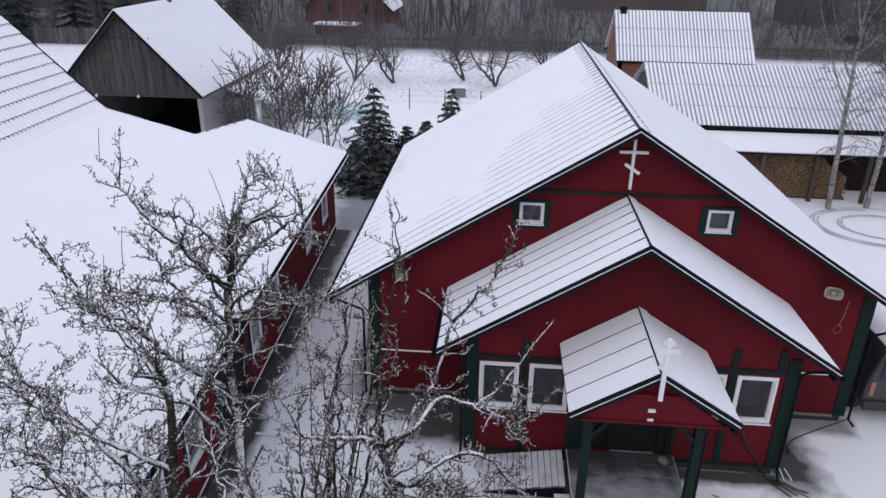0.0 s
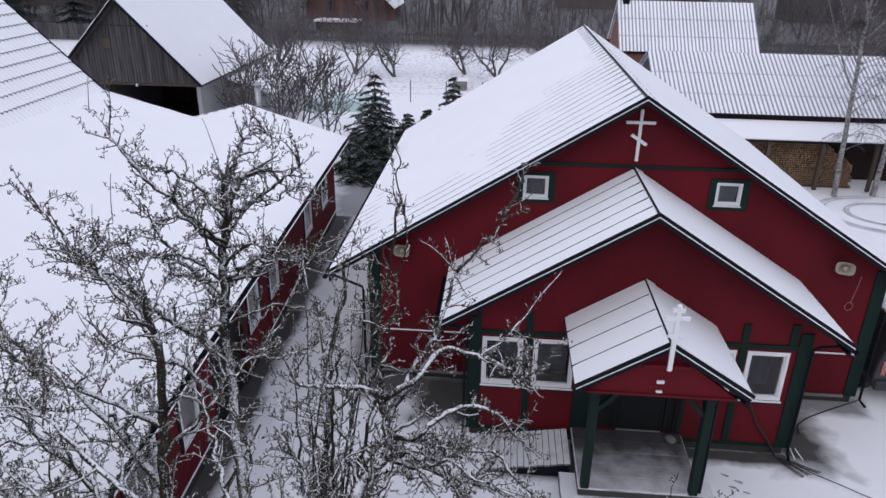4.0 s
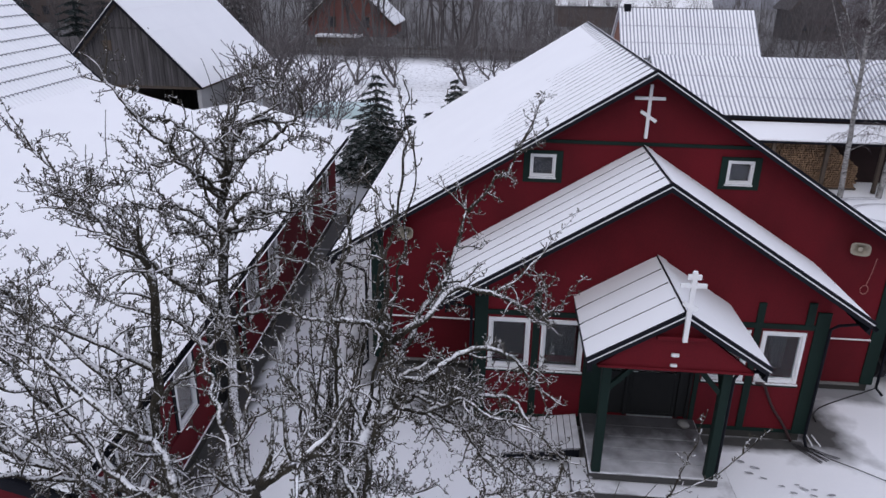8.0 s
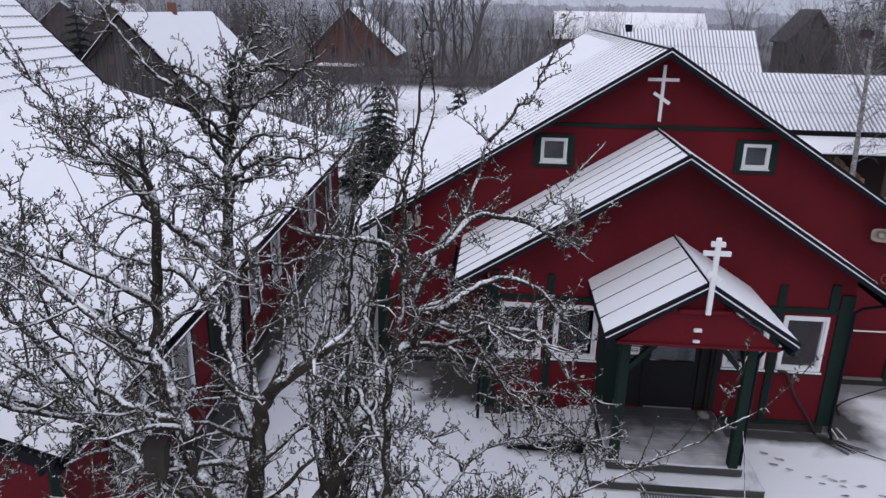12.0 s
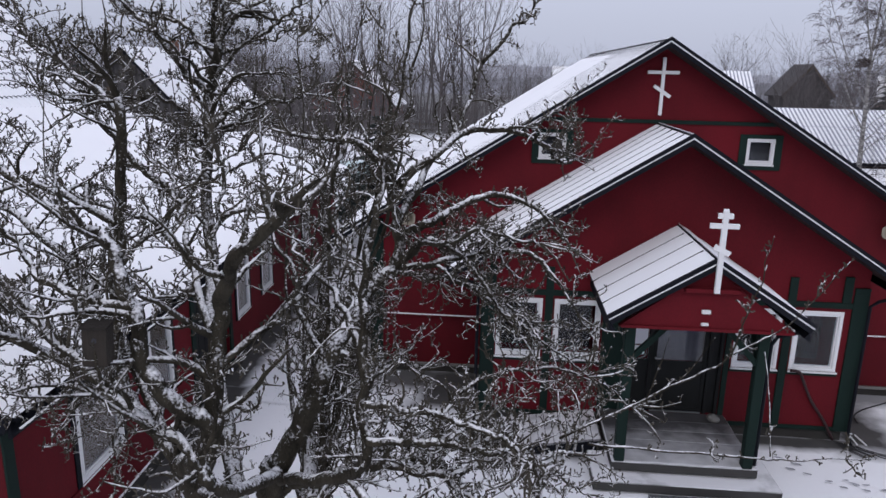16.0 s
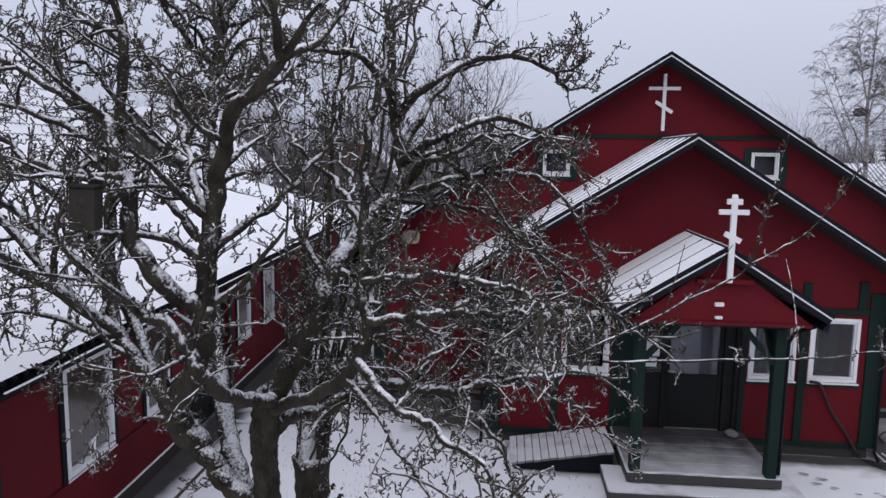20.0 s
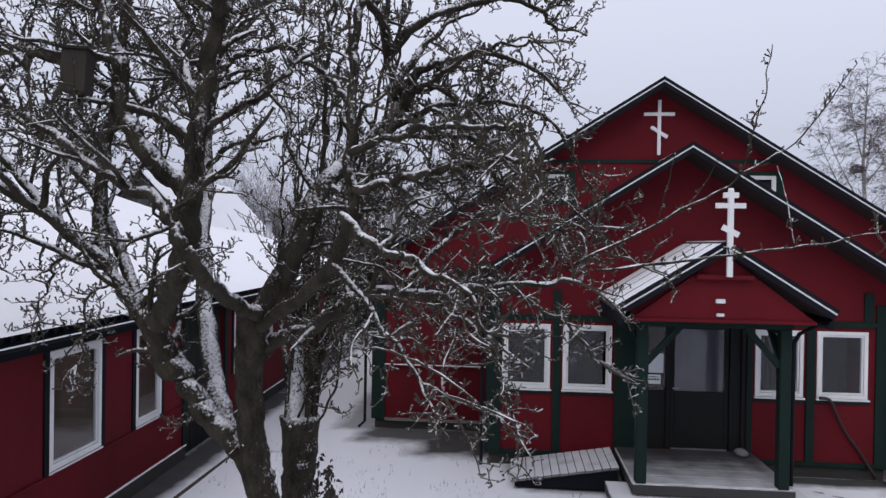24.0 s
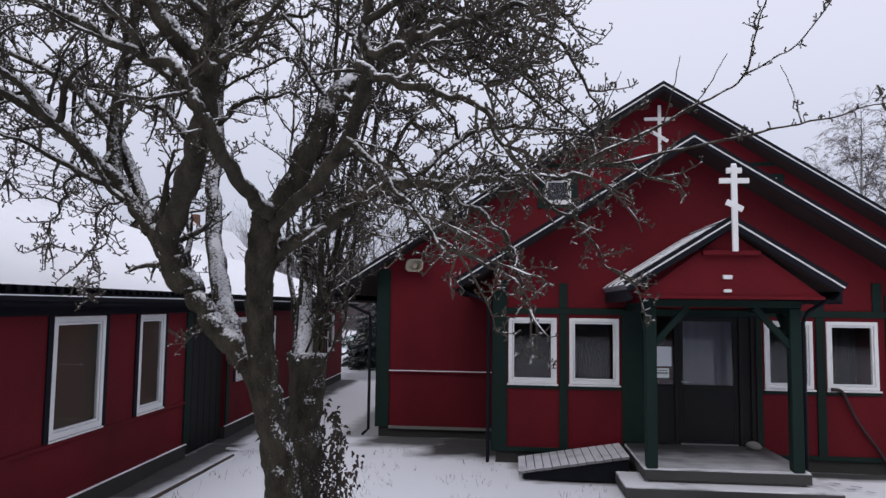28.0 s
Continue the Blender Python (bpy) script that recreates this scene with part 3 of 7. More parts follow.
# gutters
for x, z, y0, y1 in ((RIDGE_X - M_HALF - 0.05, M_EZ - 0.1, M_Y0, M_Y1), (RIDGE_X + M_HALF + 0.05, M_EZ - 0.1, M_Y0, M_Y1),
                     (RIDGE_X - A_HALF - 0.04, A_EZ - 0.1, A_Y0, M_WALL - 0.3), (RIDGE_X + A_HALF + 0.04, A_EZ - 0.1, A_Y0, M_WALL - 0.3)):
    g = Shape()
    ring = [(0.055 * math.cos(math.pi * (1 + i / 8)), 0.055 * math.sin(math.pi * (1 + i / 8))) for i in range(9)]
    ring += [(0.049 * math.cos(math.pi * (2 - i / 8)), 0.049 * math.sin(math.pi * (2 - i / 8)) + 0.0) for i in range(9)]
    g.prism([(x + a, z + b) for a, b in ring], y0, y1)
    g.done("gutter", DARK, church, "black half-round gutter")

# window trim, windows
for a, b, z0, z1 in small_windows:
    t = Shape()
    t.box(a - 0.13, a, M_WALL - 0.03, M_WALL - 0.003, z0 - 0.1, z1 + 0.07, 0.004).box(b, b + 0.13, M_WALL - 0.03, M_WALL - 0.003, z0 - 0.1, z1 + 0.07, 0.004)
    t.box(a, b, M_WALL - 0.03, M_WALL - 0.003, z1, z1 + 0.07, 0.004).box(a, b, M_WALL - 0.03, M_WALL - 0.003, z0 - 0.1, z0, 0.004)
    t.done("window_trim", GREEN, church, "dark green window surround")
    window(church, Matrix.Translation((a, M_WALL, z0)), b - a, z1 - z0, 0.036, GREYCLOTH, deep=0.1, sill=0.02)
for a, b in front_windows:
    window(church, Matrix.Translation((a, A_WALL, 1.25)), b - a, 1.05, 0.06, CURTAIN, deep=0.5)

# timber trim on the front
TR = A_WALL - 0.035


def trim(x0, x1, z0, z1, y=TR, d=0.033, name="trim_board", label=""):
    Shape().box(x0, x1, y, y + d, z0, z1, 0.004).done(name, GREEN, church, label)


trim(AW_L - 0.02, AW_L + 0.22, 0.18, 2.72, label="dark green corner board")
trim(AW_R - 0.22, AW_R + 0.02, 0.18, 2.72, label="dark green corner board")
Shape().box(AW_L - 0.03, AW_L, A_WALL, M_WALL, 0.18, 2.7).done("trim_board", GREEN, church)
Shape().box(AW_R, AW_R + 0.03, A_WALL, A_WALL + 0.25, 0.18, 2.7).done("trim_board", GREEN, church)
trim(AW_L + 0.22, AW_R - 0.22, 2.36, 2.46, TR + 0.002, 0.03)
for x in (0.84, 4.77):
    trim(x, x + 0.13, 0.2, 2.36)
    trim(x, x + 0.13, 2.46, 2.86)
trim(1.82, 2.2, 0.2, 2.36)
trim(3.87, 3.96, 0.2, 2.36)
trim(AW_L + 0.22, 1.82, 0.18, 0.25, TR + 0.002, 0.03)
trim(3.96, AW_R - 0.22, 0.18, 0.25, TR + 0.002, 0.03)
trim(AW_L + 0.1, AW_L + 0.22, 2.72, 2.9)
trim(5.62, 5.76, 2.46, 2.9)
for z0, a, b in ((1.17, 0.0, 0.83), (1.17, 0.98, 1.81), (1.17, 3.97, 4.76), (1.17, 4.9, 5.72)):
    trim(a, b, z0, z0 + 0.05, TR + 0.003, 0.03)
MT = M_WALL - 0.032
trim(W_L - 0.02, W_L + 0.24, 0.18, main_top(W_L) - 0.02, MT, 0.03, label="dark green corner board")
trim(W_R - 0.24, W_R + 0.02, 0.18, main_top(W_R) - 0.02, MT, 0.03, label="dark green corner board")
Shape().box(W_L - 0.025, W_L, M_WALL, M_WALL + 0.28, 0.18, 3.15).done("trim_board", GREEN, church)
Shape().box(W_R, W_R + 0.025, M_WALL, M_WALL + 0.28, 0.18, 3.15).done("trim_board", GREEN, church)
belt = Shape().box(RIDGE_X - 2.12, RIDGE_X + 2.12, MT + 0.004, M_WALL - 0.003, 5.13, 5.2, 0.004)
belt.done("belt_board", GREEN, church, "thin green board across the gable")
for a, b in ((W_L + 0.24, AW_L - 0.03), (AW_R + 0.03, W_R - 0.24)):
    Shape().box(a, b, MT - 0.02, M_WALL - 0.003, 1.2, 1.23, 0.004).done("ledge", RED, church)
    Shape().box(a, b, MT - 0.02, M_WALL - 0.003, 1.231, 1.243).done("ledge_snow", SNOW, church)
    Shape().box(a, b, MT - 0.015, M_WALL - 0.003, 0.15, 0.2).done("drip_board", CONCRETE, church)

# crosses
m = Shape()
CY = M_WALL - 0.05
m.box(2.81, 2.87, CY, CY + 0.045, 5.28, 6.3, 0.004)
m.box(2.56, 2.81, CY + 0.002, CY + 0.043, 6.01, 6.07, 0.004).box(2.87, 3.12, CY + 0.002, CY + 0.043, 6.01, 6.07, 0.004)
m.bar((2.69, CY + 0.015, 5.8), (2.99, CY + 0.015, 5.61), 0.04, 0.06, (0, 0, 1))
m.done("gable_cross", WHITE, church, "white wooden cross fixed to the gable")
m = Shape()
CX, CY = 2.91, P_Y0 - 0.1
m.box(CX - 0.035, CX + 0.035, CY, CY + 0.05, 3.21, 4.32, 0.004)
m.box(CX - 0.185, CX - 0.035, CY + 0.002, CY + 0.048, 4.085, 4.15, 0.004).box(CX + 0.035, CX + 0.185, CY + 0.002, CY + 0.048, 4.085, 4.15, 0.004)
m.box(CX - 0.095, CX - 0.035, CY + 0.002, CY + 0.048, 4.215, 4.285, 0.004).box(CX + 0.035, CX + 0.095, CY + 0.002, CY + 0.048, 4.215, 4.285, 0.004)
m.bar((CX - 0.1, CY + 0.018, 3.845), (CX + 0.1, CY + 0.018, 3.745), 0.04, 0.07, (0, 0, 1))
m.done("porch_cross", WHITE, church, "white wooden cross fixed to the porch gable")
Shape().box(CX - 0.03, CX + 0.03, CY + 0.01, CY + 0.045, 4.322, 4.34).done("cross_snow", SNOW, church)

# porch
Shape().prism([(P_X - 1.18, 2.615), (P_X + 1.18, 2.615), (P_X + 1.18, 2.625), (P_X, porch_top(RIDGE_X) - 0.06), (P_X - 1.18, 2.625)], P_Y0 + 0.12, P_Y0 + 0.2).done(
    "porch_gable", RED, church, "dark red boarded porch gable")
Shape().box(P_X - 0.36, P_X + 0.36, P_Y0 + 0.02, P_Y0 + 0.1, 3.17, 3.23, 0.006).done("collar_beam", RED, church)
Shape().box(P_X - 1.16, P_X + 1.16, P_Y0 + 0.09, P_Y0 + 0.117, 2.605, 2.65, 0.005).done("porch_beam", RED, church)
for x in (1.95, 3.82):
    Shape().box(x - 0.075, x + 0.075, 10.0, 10.15, 0.35, 2.5, 0.012).done("porch_post", GREEN, church, "dark green square porch post")
    Shape().box(x - 0.06, x + 0.06, 10.15, A_WALL - 0.04, 2.42, 2.55, 0.008).done("porch_plate", GREEN, church)
    k = 1 if x < P_X else -1
    Shape().bar((x + k * 0.06, 10.07, 2.0), (x + k * 0.5, 10.07, 2.5), 0.07, 0.08).done("brace", GREEN, church)
    Shape().bar((x, 10.14, 2.0), (x, 10.6, 2.45), 0.07, 0.08, (1, 0, 0)).done("brace", GREEN, church)
Shape().box(1.86, 3.91, 10.0, 10.14, 2.5, 2.6, 0.008).done("porch_plate", GREEN, church)
for i, (w, h) in enumerate(((0.12, 0.055), (0.1, 0.04))):
    Shape().box(2.855 - w / 2, 2.855 + w / 2, P_Y0 + 0.07, P_Y0 + 0.118, 2.86 - i * 0.17, 2.86 + h - i * 0.17, 0.01).done("name_plate", WHITE, church, "small pale box on the porch gable")

# door with side light
d = Shape()
x0, x1, z0, z1 = DOOR
d.box(x0, x0 + 0.06, A_WALL - 0.01, A_WALL + 0.1, z0, z1, 0.006).box(x1 - 0.06, x1, A_WALL - 0.01, A_WALL + 0.1, z0, z1, 0.006)
d.box(x0 + 0.06, x1 - 0.06, A_WALL - 0.01, A_WALL + 0.1, z1 - 0.07, z1, 0.006).box(2.64, 2.7, A_WALL - 0.01, A_WALL + 0.1, z0, z1 - 0.07, 0.006)
d.box(3.62, 3.68, A_WALL - 0.01, A_WALL + 0.1, z0, z1 - 0.07, 0.006)
entrance = d.done("entrance", DOORPAINT, church, "dark entrance frame with a side light")
leaf = Shape().ring(2.705, 3.615, z0 + 0.01, z1 - 0.075, 0.07, A_WALL + 0.02, A_WALL + 0.065)
leaf.done("door", DOORPAINT, entrance, "closed dark door with a glazed upper half")
Shape().box(2.776, 3.544, A_WALL + 0.026, A_WALL + 0.06, z0 + 0.081, 1.28, 0.005).done("door_panel", DOORPAINT, entrance)
g = Shape().box(2.776, 3.544, A_WALL + 0.04, A_WALL + 0.046, 1.281, z1 - 0.146).done("pane", GLASS, entrance)
g.visible_shadow = False
Shape().box(2.8, 3.56, A_WALL + 0.16, A_WALL + 0.17, 1.25, 2.3).done("curtain", PALECLOTH, entrance, "pale cloth behind the door glass")
Shape().box(2.28, 2.64, A_WALL + 0.03, A_WALL + 0.06, z0 + 0.01, 1.28, 0.004).done("side_panel", DOORPAINT, entrance)
g = Shape().box(2.28, 2.64, A_WALL + 0.04, A_WALL + 0.046, 1.28, z1 - 0.07).done("pane", GLASS, entrance)
g.visible_shadow = False
Shape().box(3.68, 3.8, A_WALL + 0.03, A_WALL + 0.06, z0 + 0.01, z1 - 0.07, 0.004).done("side_panel", DOORPAINT, entrance)
h = Shape().tube([(2.75, A_WALL + 0.02, 1.33), (2.75, A_WALL - 0.03, 1.33), (2.84, A_WALL - 0.03, 1.33)], [0.01] * 3, 6)
h.done("door_handle", STEEL, entrance, "metal lever handle")
p = Shape().box(2.37, 2.6, A_WALL + 0.032, A_WALL + 0.036, 1.56, 1.87).done("notice", PAPER, entrance, "sheet of pale paper behind the side light")
n2 = Shape().box(2.34, 2.56, A_WALL + 0.031, A_WALL + 0.036, 1.38, 1.53).done("notice", WHITE, entrance, "small notice with dark lines")
bars = Shape()
for i in range(4):
    bars.box(2.37 + i * 0.045, 2.4 + i * 0.045, A_WALL + 0.026, A_WALL + 0.03, 1.44, 1.47)
bars.box(2.37, 2.53, A_WALL + 0.026, A_WALL + 0.03, 1.49, 1.5)
bars.done("notice_lines", INK, entrance)

# platform, lower step, ramp
step = thing("porch_steps", "concrete porch platform and lower step dusted with snow", "steps")
Shape().box(1.84, 3.98, 10.0, 11.72, 0.2, 0.35, 0.012).done("platform", STEPSNOW, step, "boarded porch floor")
Shape().box(1.9, 3.92, 10.06, 11.72, -0.1, 0.2).done("platform_base", CONCRETE, step)
for i in range(5):
    y = 10.02 + i * 0.34
    Shape().box(1.86, 3.96, y, y + 0.33, 0.351, 0.366, 0.004).done("floor_board", WETBOARD, step)
Shape().box(1.55, 4.26, 9.72, 10.62, 0.02, 0.17, 0.012).done("lower_step", STEPSNOW, step, "lower concrete step with trodden snow")
Shape().box(1.62, 4.2, 9.78, 10.6, -0.15, 0.02).done("step_base", CONCRETE, step)
mg = Shape()
for i in range(26):
    x = 2.35 + i * 0.045
    mg.box(x, x + 0.012, 9.35, 9.68, 0.005, 0.035)
for y in (9.35, 9.51, 9.665):
    mg.box(2.35, 3.49, y, y + 0.012, 0.006, 0.03)
tagged(mg.done("boot_scraper", SEAM), "steel grating boot scraper lying before the steps", "grating")

ramp = thing("ramp", "plank ramp of grey boards dusted with snow", "ramp")
for i in range(13):
    a, b = 0.19 + i * 0.121, 0.19 + i * 0.121 + 0.108
    za, zb = 0.12 + 0.26 * (i / 13), 0.12 + 0.26 * ((i + 0.9) / 13)
    Shape().prism([(a, za - 0.035), (b, zb - 0.035), (b, zb), (a, za)], 10.6 + 0.008 * (i % 3), 11.64).done("plank", RAMPBOARD, ramp)
# bearers in near-black, the shadow below the planks put into their colour
for y in (10.68, 11.5):
    Shape().prism([(0.25, 0.0), (1.75, 0.0), (1.75, 0.32), (0.25, 0.09)], y, y + 0.08).done("ramp_bearer", DARK, ramp)

# stone beside the door, step edging
st = Shape()
bm = bmesh.new()
bmesh.ops.create_icosphere(bm, subdivisions=2, radius=0.11)
for vtx in bm.verts:
    vtx.co *= 1 + 0.25 * noise.noise(vtx.co * 9)
    vtx.co.z *= 0.6
st.add([tuple(vtx.co + Vector((3.72, 11.45, 0.43))) for vtx in bm.verts], [tuple(q.index for q in fc.verts) for fc in bm.faces])
bm.free()
tagged(st.done("stone", CONCRETE, smooth=True), "rounded grey stone lying beside the door", "stone")
Shape().box(2.72, 3.58, A_WALL - 0.05, A_WALL - 0.012, 0.367, 0.385, 0.004).done("threshold", STEEL, step)


def downpipe(pts, label="black downpipe fixed to the wall"):
    ob = Shape().tube(pts, [0.028] * len(pts), 8).done("downpipe", DARK, church, label)
    ob.data.polygons.foreach_set("use_smooth", [True] * len(ob.data.polygons))


downpipe([(RIDGE_X + A_HALF - 0.05, 11.35, A_EZ - 0.13), (6.12, 11.6, 2.55), (6.02, 11.64, 2.45), (6.02, 11.64, 0.15), (6.02, 11.5, 0.06)])
downpipe([(RIDGE_X - A_HALF + 0.05, 11.35, A_EZ - 0.13), (-0.31, 11.6, 2.55), (-0.29, 11.66, 2.45), (-0.29, 11.66, 0.15), (-0.29, 11.5, 0.06)])
downpipe([(RIDGE_X - M_HALF - 0.03, 13.5, M_EZ - 0.13), (-2.62, 13.55, 2.3), (-2.6, 13.55, 2.2), (-2.6, 13.55, 0.15), (-2.7, 13.45, 0.06)])
downpipe([(RIDGE_X + M_HALF + 0.03, 13.5, M_EZ - 0.13), (8.26, 13.6, 2.3), (8.22, 13.6, 2.2), (8.22, 13.6, 0.15), (8.3, 13.45, 0.06)])
downpipe([(4.16, 9.75, 2.62), (3.98, 10.0, 2.45), (3.93, 10.05, 2.3), (3.93, 10.05, 0.4)], "thin black downpipe beside the porch post")


def loudspeaker(x, z, turn):
    ls = thing("loudspeaker", "grey horn loudspeaker fixed under the eaves", "loudspeaker", "loudspeakers on the gable", at=(x, M_WALL - 0.02, z))
    ls.rotation_euler = (radians(-12), 0, radians(turn))
    k = Shape()
    prof = [(0.06, 0.02), (0.07, -0.1), (0.12, -0.19), (0.2, -0.26), (0.215, -0.265), (0.215, -0.285), (0.18, -0.28), (0.1, -0.17), (0.03, -0.12)]
    ring = []
    for i, (r, y) in enumerate(prof):
        for j in range(20):
            a = math.tau * j / 20
            ca, sa = math.cos(a), math.sin(a)
            q = (abs(ca) ** 4 + abs(sa) ** 4) ** -0.25
            ring.append((r * q * ca * 0.95, y, r * q * sa * 0.68))
    k.add(ring, [(i * 20 + j, i * 20 + (j + 1) % 20, (i + 1) * 20 + (j + 1) % 20, (i + 1) * 20 + j) for i in range(len(prof) - 1) for j in range(20)])
    k.done("horn", HORN, ls, smooth=True)
    Shape().tube([(0, -0.1, 0), (0, -0.24, 0)], [0.045, 0.055], 12).done("driver", HORN, ls, "round driver cone")
    Shape().bar((0, 0.02, 0.0), (0, -0.12, 0.0), 0.05, 0.16).done("bracket", STEEL, ls)
    ls.scale = (0.86, 0.86, 0.86)


loudspeaker(-1.7, 3.18, -14)
loudspeaker(7.22, 3.25, -20)
c = Shape()
pts = [(7.6, M_WALL - 0.03, 3.05), (7.57, M_WALL - 0.03, 2.75), (7.52, M_WALL - 0.03, 2.47)]
pts += [(7.5 + 0.08 * math.sin(a * 0.8), M_WALL - 0.035, 2.37 + 0.1 * math.cos(a * 0.8)) for a in range(14)]
c.tube(pts, [0.007] * len(pts), 4)
tagged(c.done("speaker_cable", PALE_CABLE), "pale red cable hanging in a loop on the wall", "cable")


# ---- the long red building ----
E_X, E_Z, PITCH = -4.75, 2.62, 0.33


def low_z(x, lift=0.0):
    return E_Z + (E_X - x) * PITCH + lift


wing = thing("long_building", "long low red building with a snowy shallow roof and white windows", "building")
wing.matrix_basis = Matrix.Translation((-5.05, 9.0, 0)) @ Matrix.Rotation(radians(2.05), 4, "Z") @ Matrix.Translation((5.05, -9.0, 0))
LX = -5.05
left_windows = [(7.64, 8.72, 0.93, 2.3), (9.62, 10.4, 0.93, 2.3), (13.5, 14.3, 1.0, 2.2), (15.2, 16.0, 1.0, 2.2), (19.0, 19.9, 1.05, 2.2), (21.4, 22.3, 1.05, 2.2)]


def side_wall(y0, y1, holes, x=LX):
    sh = Shape()
    cuts = sorted({y0, y1, *(v for h in holes for v in h[:2])})
    for a, b in zip(cuts, cuts[1:]):
        inside = [h for h in holes if h[0] <= a + 1e-6 and h[1] >= b - 1e-6]
        spans = [(0.2, inside[0][2]), (inside[0][3], 2.62)] if inside else [(0.2, 2.62)]
        for lo, hi in spans:
            sh.box(x - 0.16, x, a, b, lo, hi)
    return sh.welded().done("wall", RED, wing, "dark red painted side wall")


side_wall(6.35, 11.33, left_windows[:2])
side_wall(13.0, 23.65, left_windows[2:])
Shape().prism([(-13, 0.0), (LX - 0.16, 0.0), (LX - 0.16, 2.6), (-13, low_z(-13) - 0.12)], 6.35, 6.5).done("wall", RED, wing)
Shape().prism([(-8.3, 0.0), (LX - 0.16, 0.0), (LX - 0.16, 2.6), (-8.3, low_z(-8.3) - 0.12)], 23.5, 23.65).done("wall", RED, wing)
Shape().box(LX - 0.2, LX - 0.08, 11.33, 13.0, 0.0, 2.62).done("recess_wall", DARK, wing, "dark green boarded doors in the side wall")
for i in range(6):
    Shape().box(LX - 0.078, LX - 0.05, 11.35 + i * 0.27, 11.35 + i * 0.27 + 0.255, 0.02, 2.5, 0.004).done("recess_board", DOORPAINT, wing)
for a, b in ((6.4, 11.31), (13.02, 23.6)):
    Shape().box(LX - 0.15, LX + 0.01, a, b, -0.2, 0.2).done("plinth", PLINTH, wing, "dark concrete plinth")
    Shape().box(LX - 0.1, LX + 0.03, a, b, 0.2, 0.216, 0.004).done("plinth_snow", SNOW, wing, "thin line of snow on the plinth")
for y in (11.18, 6.35, 13.0):
    Shape().box(LX + 0.001, LX + 0.03, y, y + 0.16, 0.24, 2.55, 0.004).done("corner_board", GREEN, wing)
Shape().box(LX + 0.001, LX + 0.03, 6.51, 11.18, 0.86, 0.9, 0.004).done("ledge", RED, wing)
for a, b, z0, z1 in left_windows:
    window(wing, facing_x(LX, a, z0), b - a, z1 - z0, 0.07, BLIND, deep=0.035, sill=0.015, label="white window frame with a drawn brown blind")
    Shape().box(LX + 0.001, LX + 0.02, a - 0.09, a, z0 - 0.02, z1 + 0.02).done("window_trim", DARK, wing)
    Shape().box(LX + 0.001, LX + 0.02, b, b + 0.09, z0 - 0.02, z1 + 0.02).done("window_trim", DARK, wing)
Shape().box(LX + 0.002, LX + 0.05, 6.2, 23.9, 2.312, 2.62, 0.006).done("wall_plate", DARK, wing)


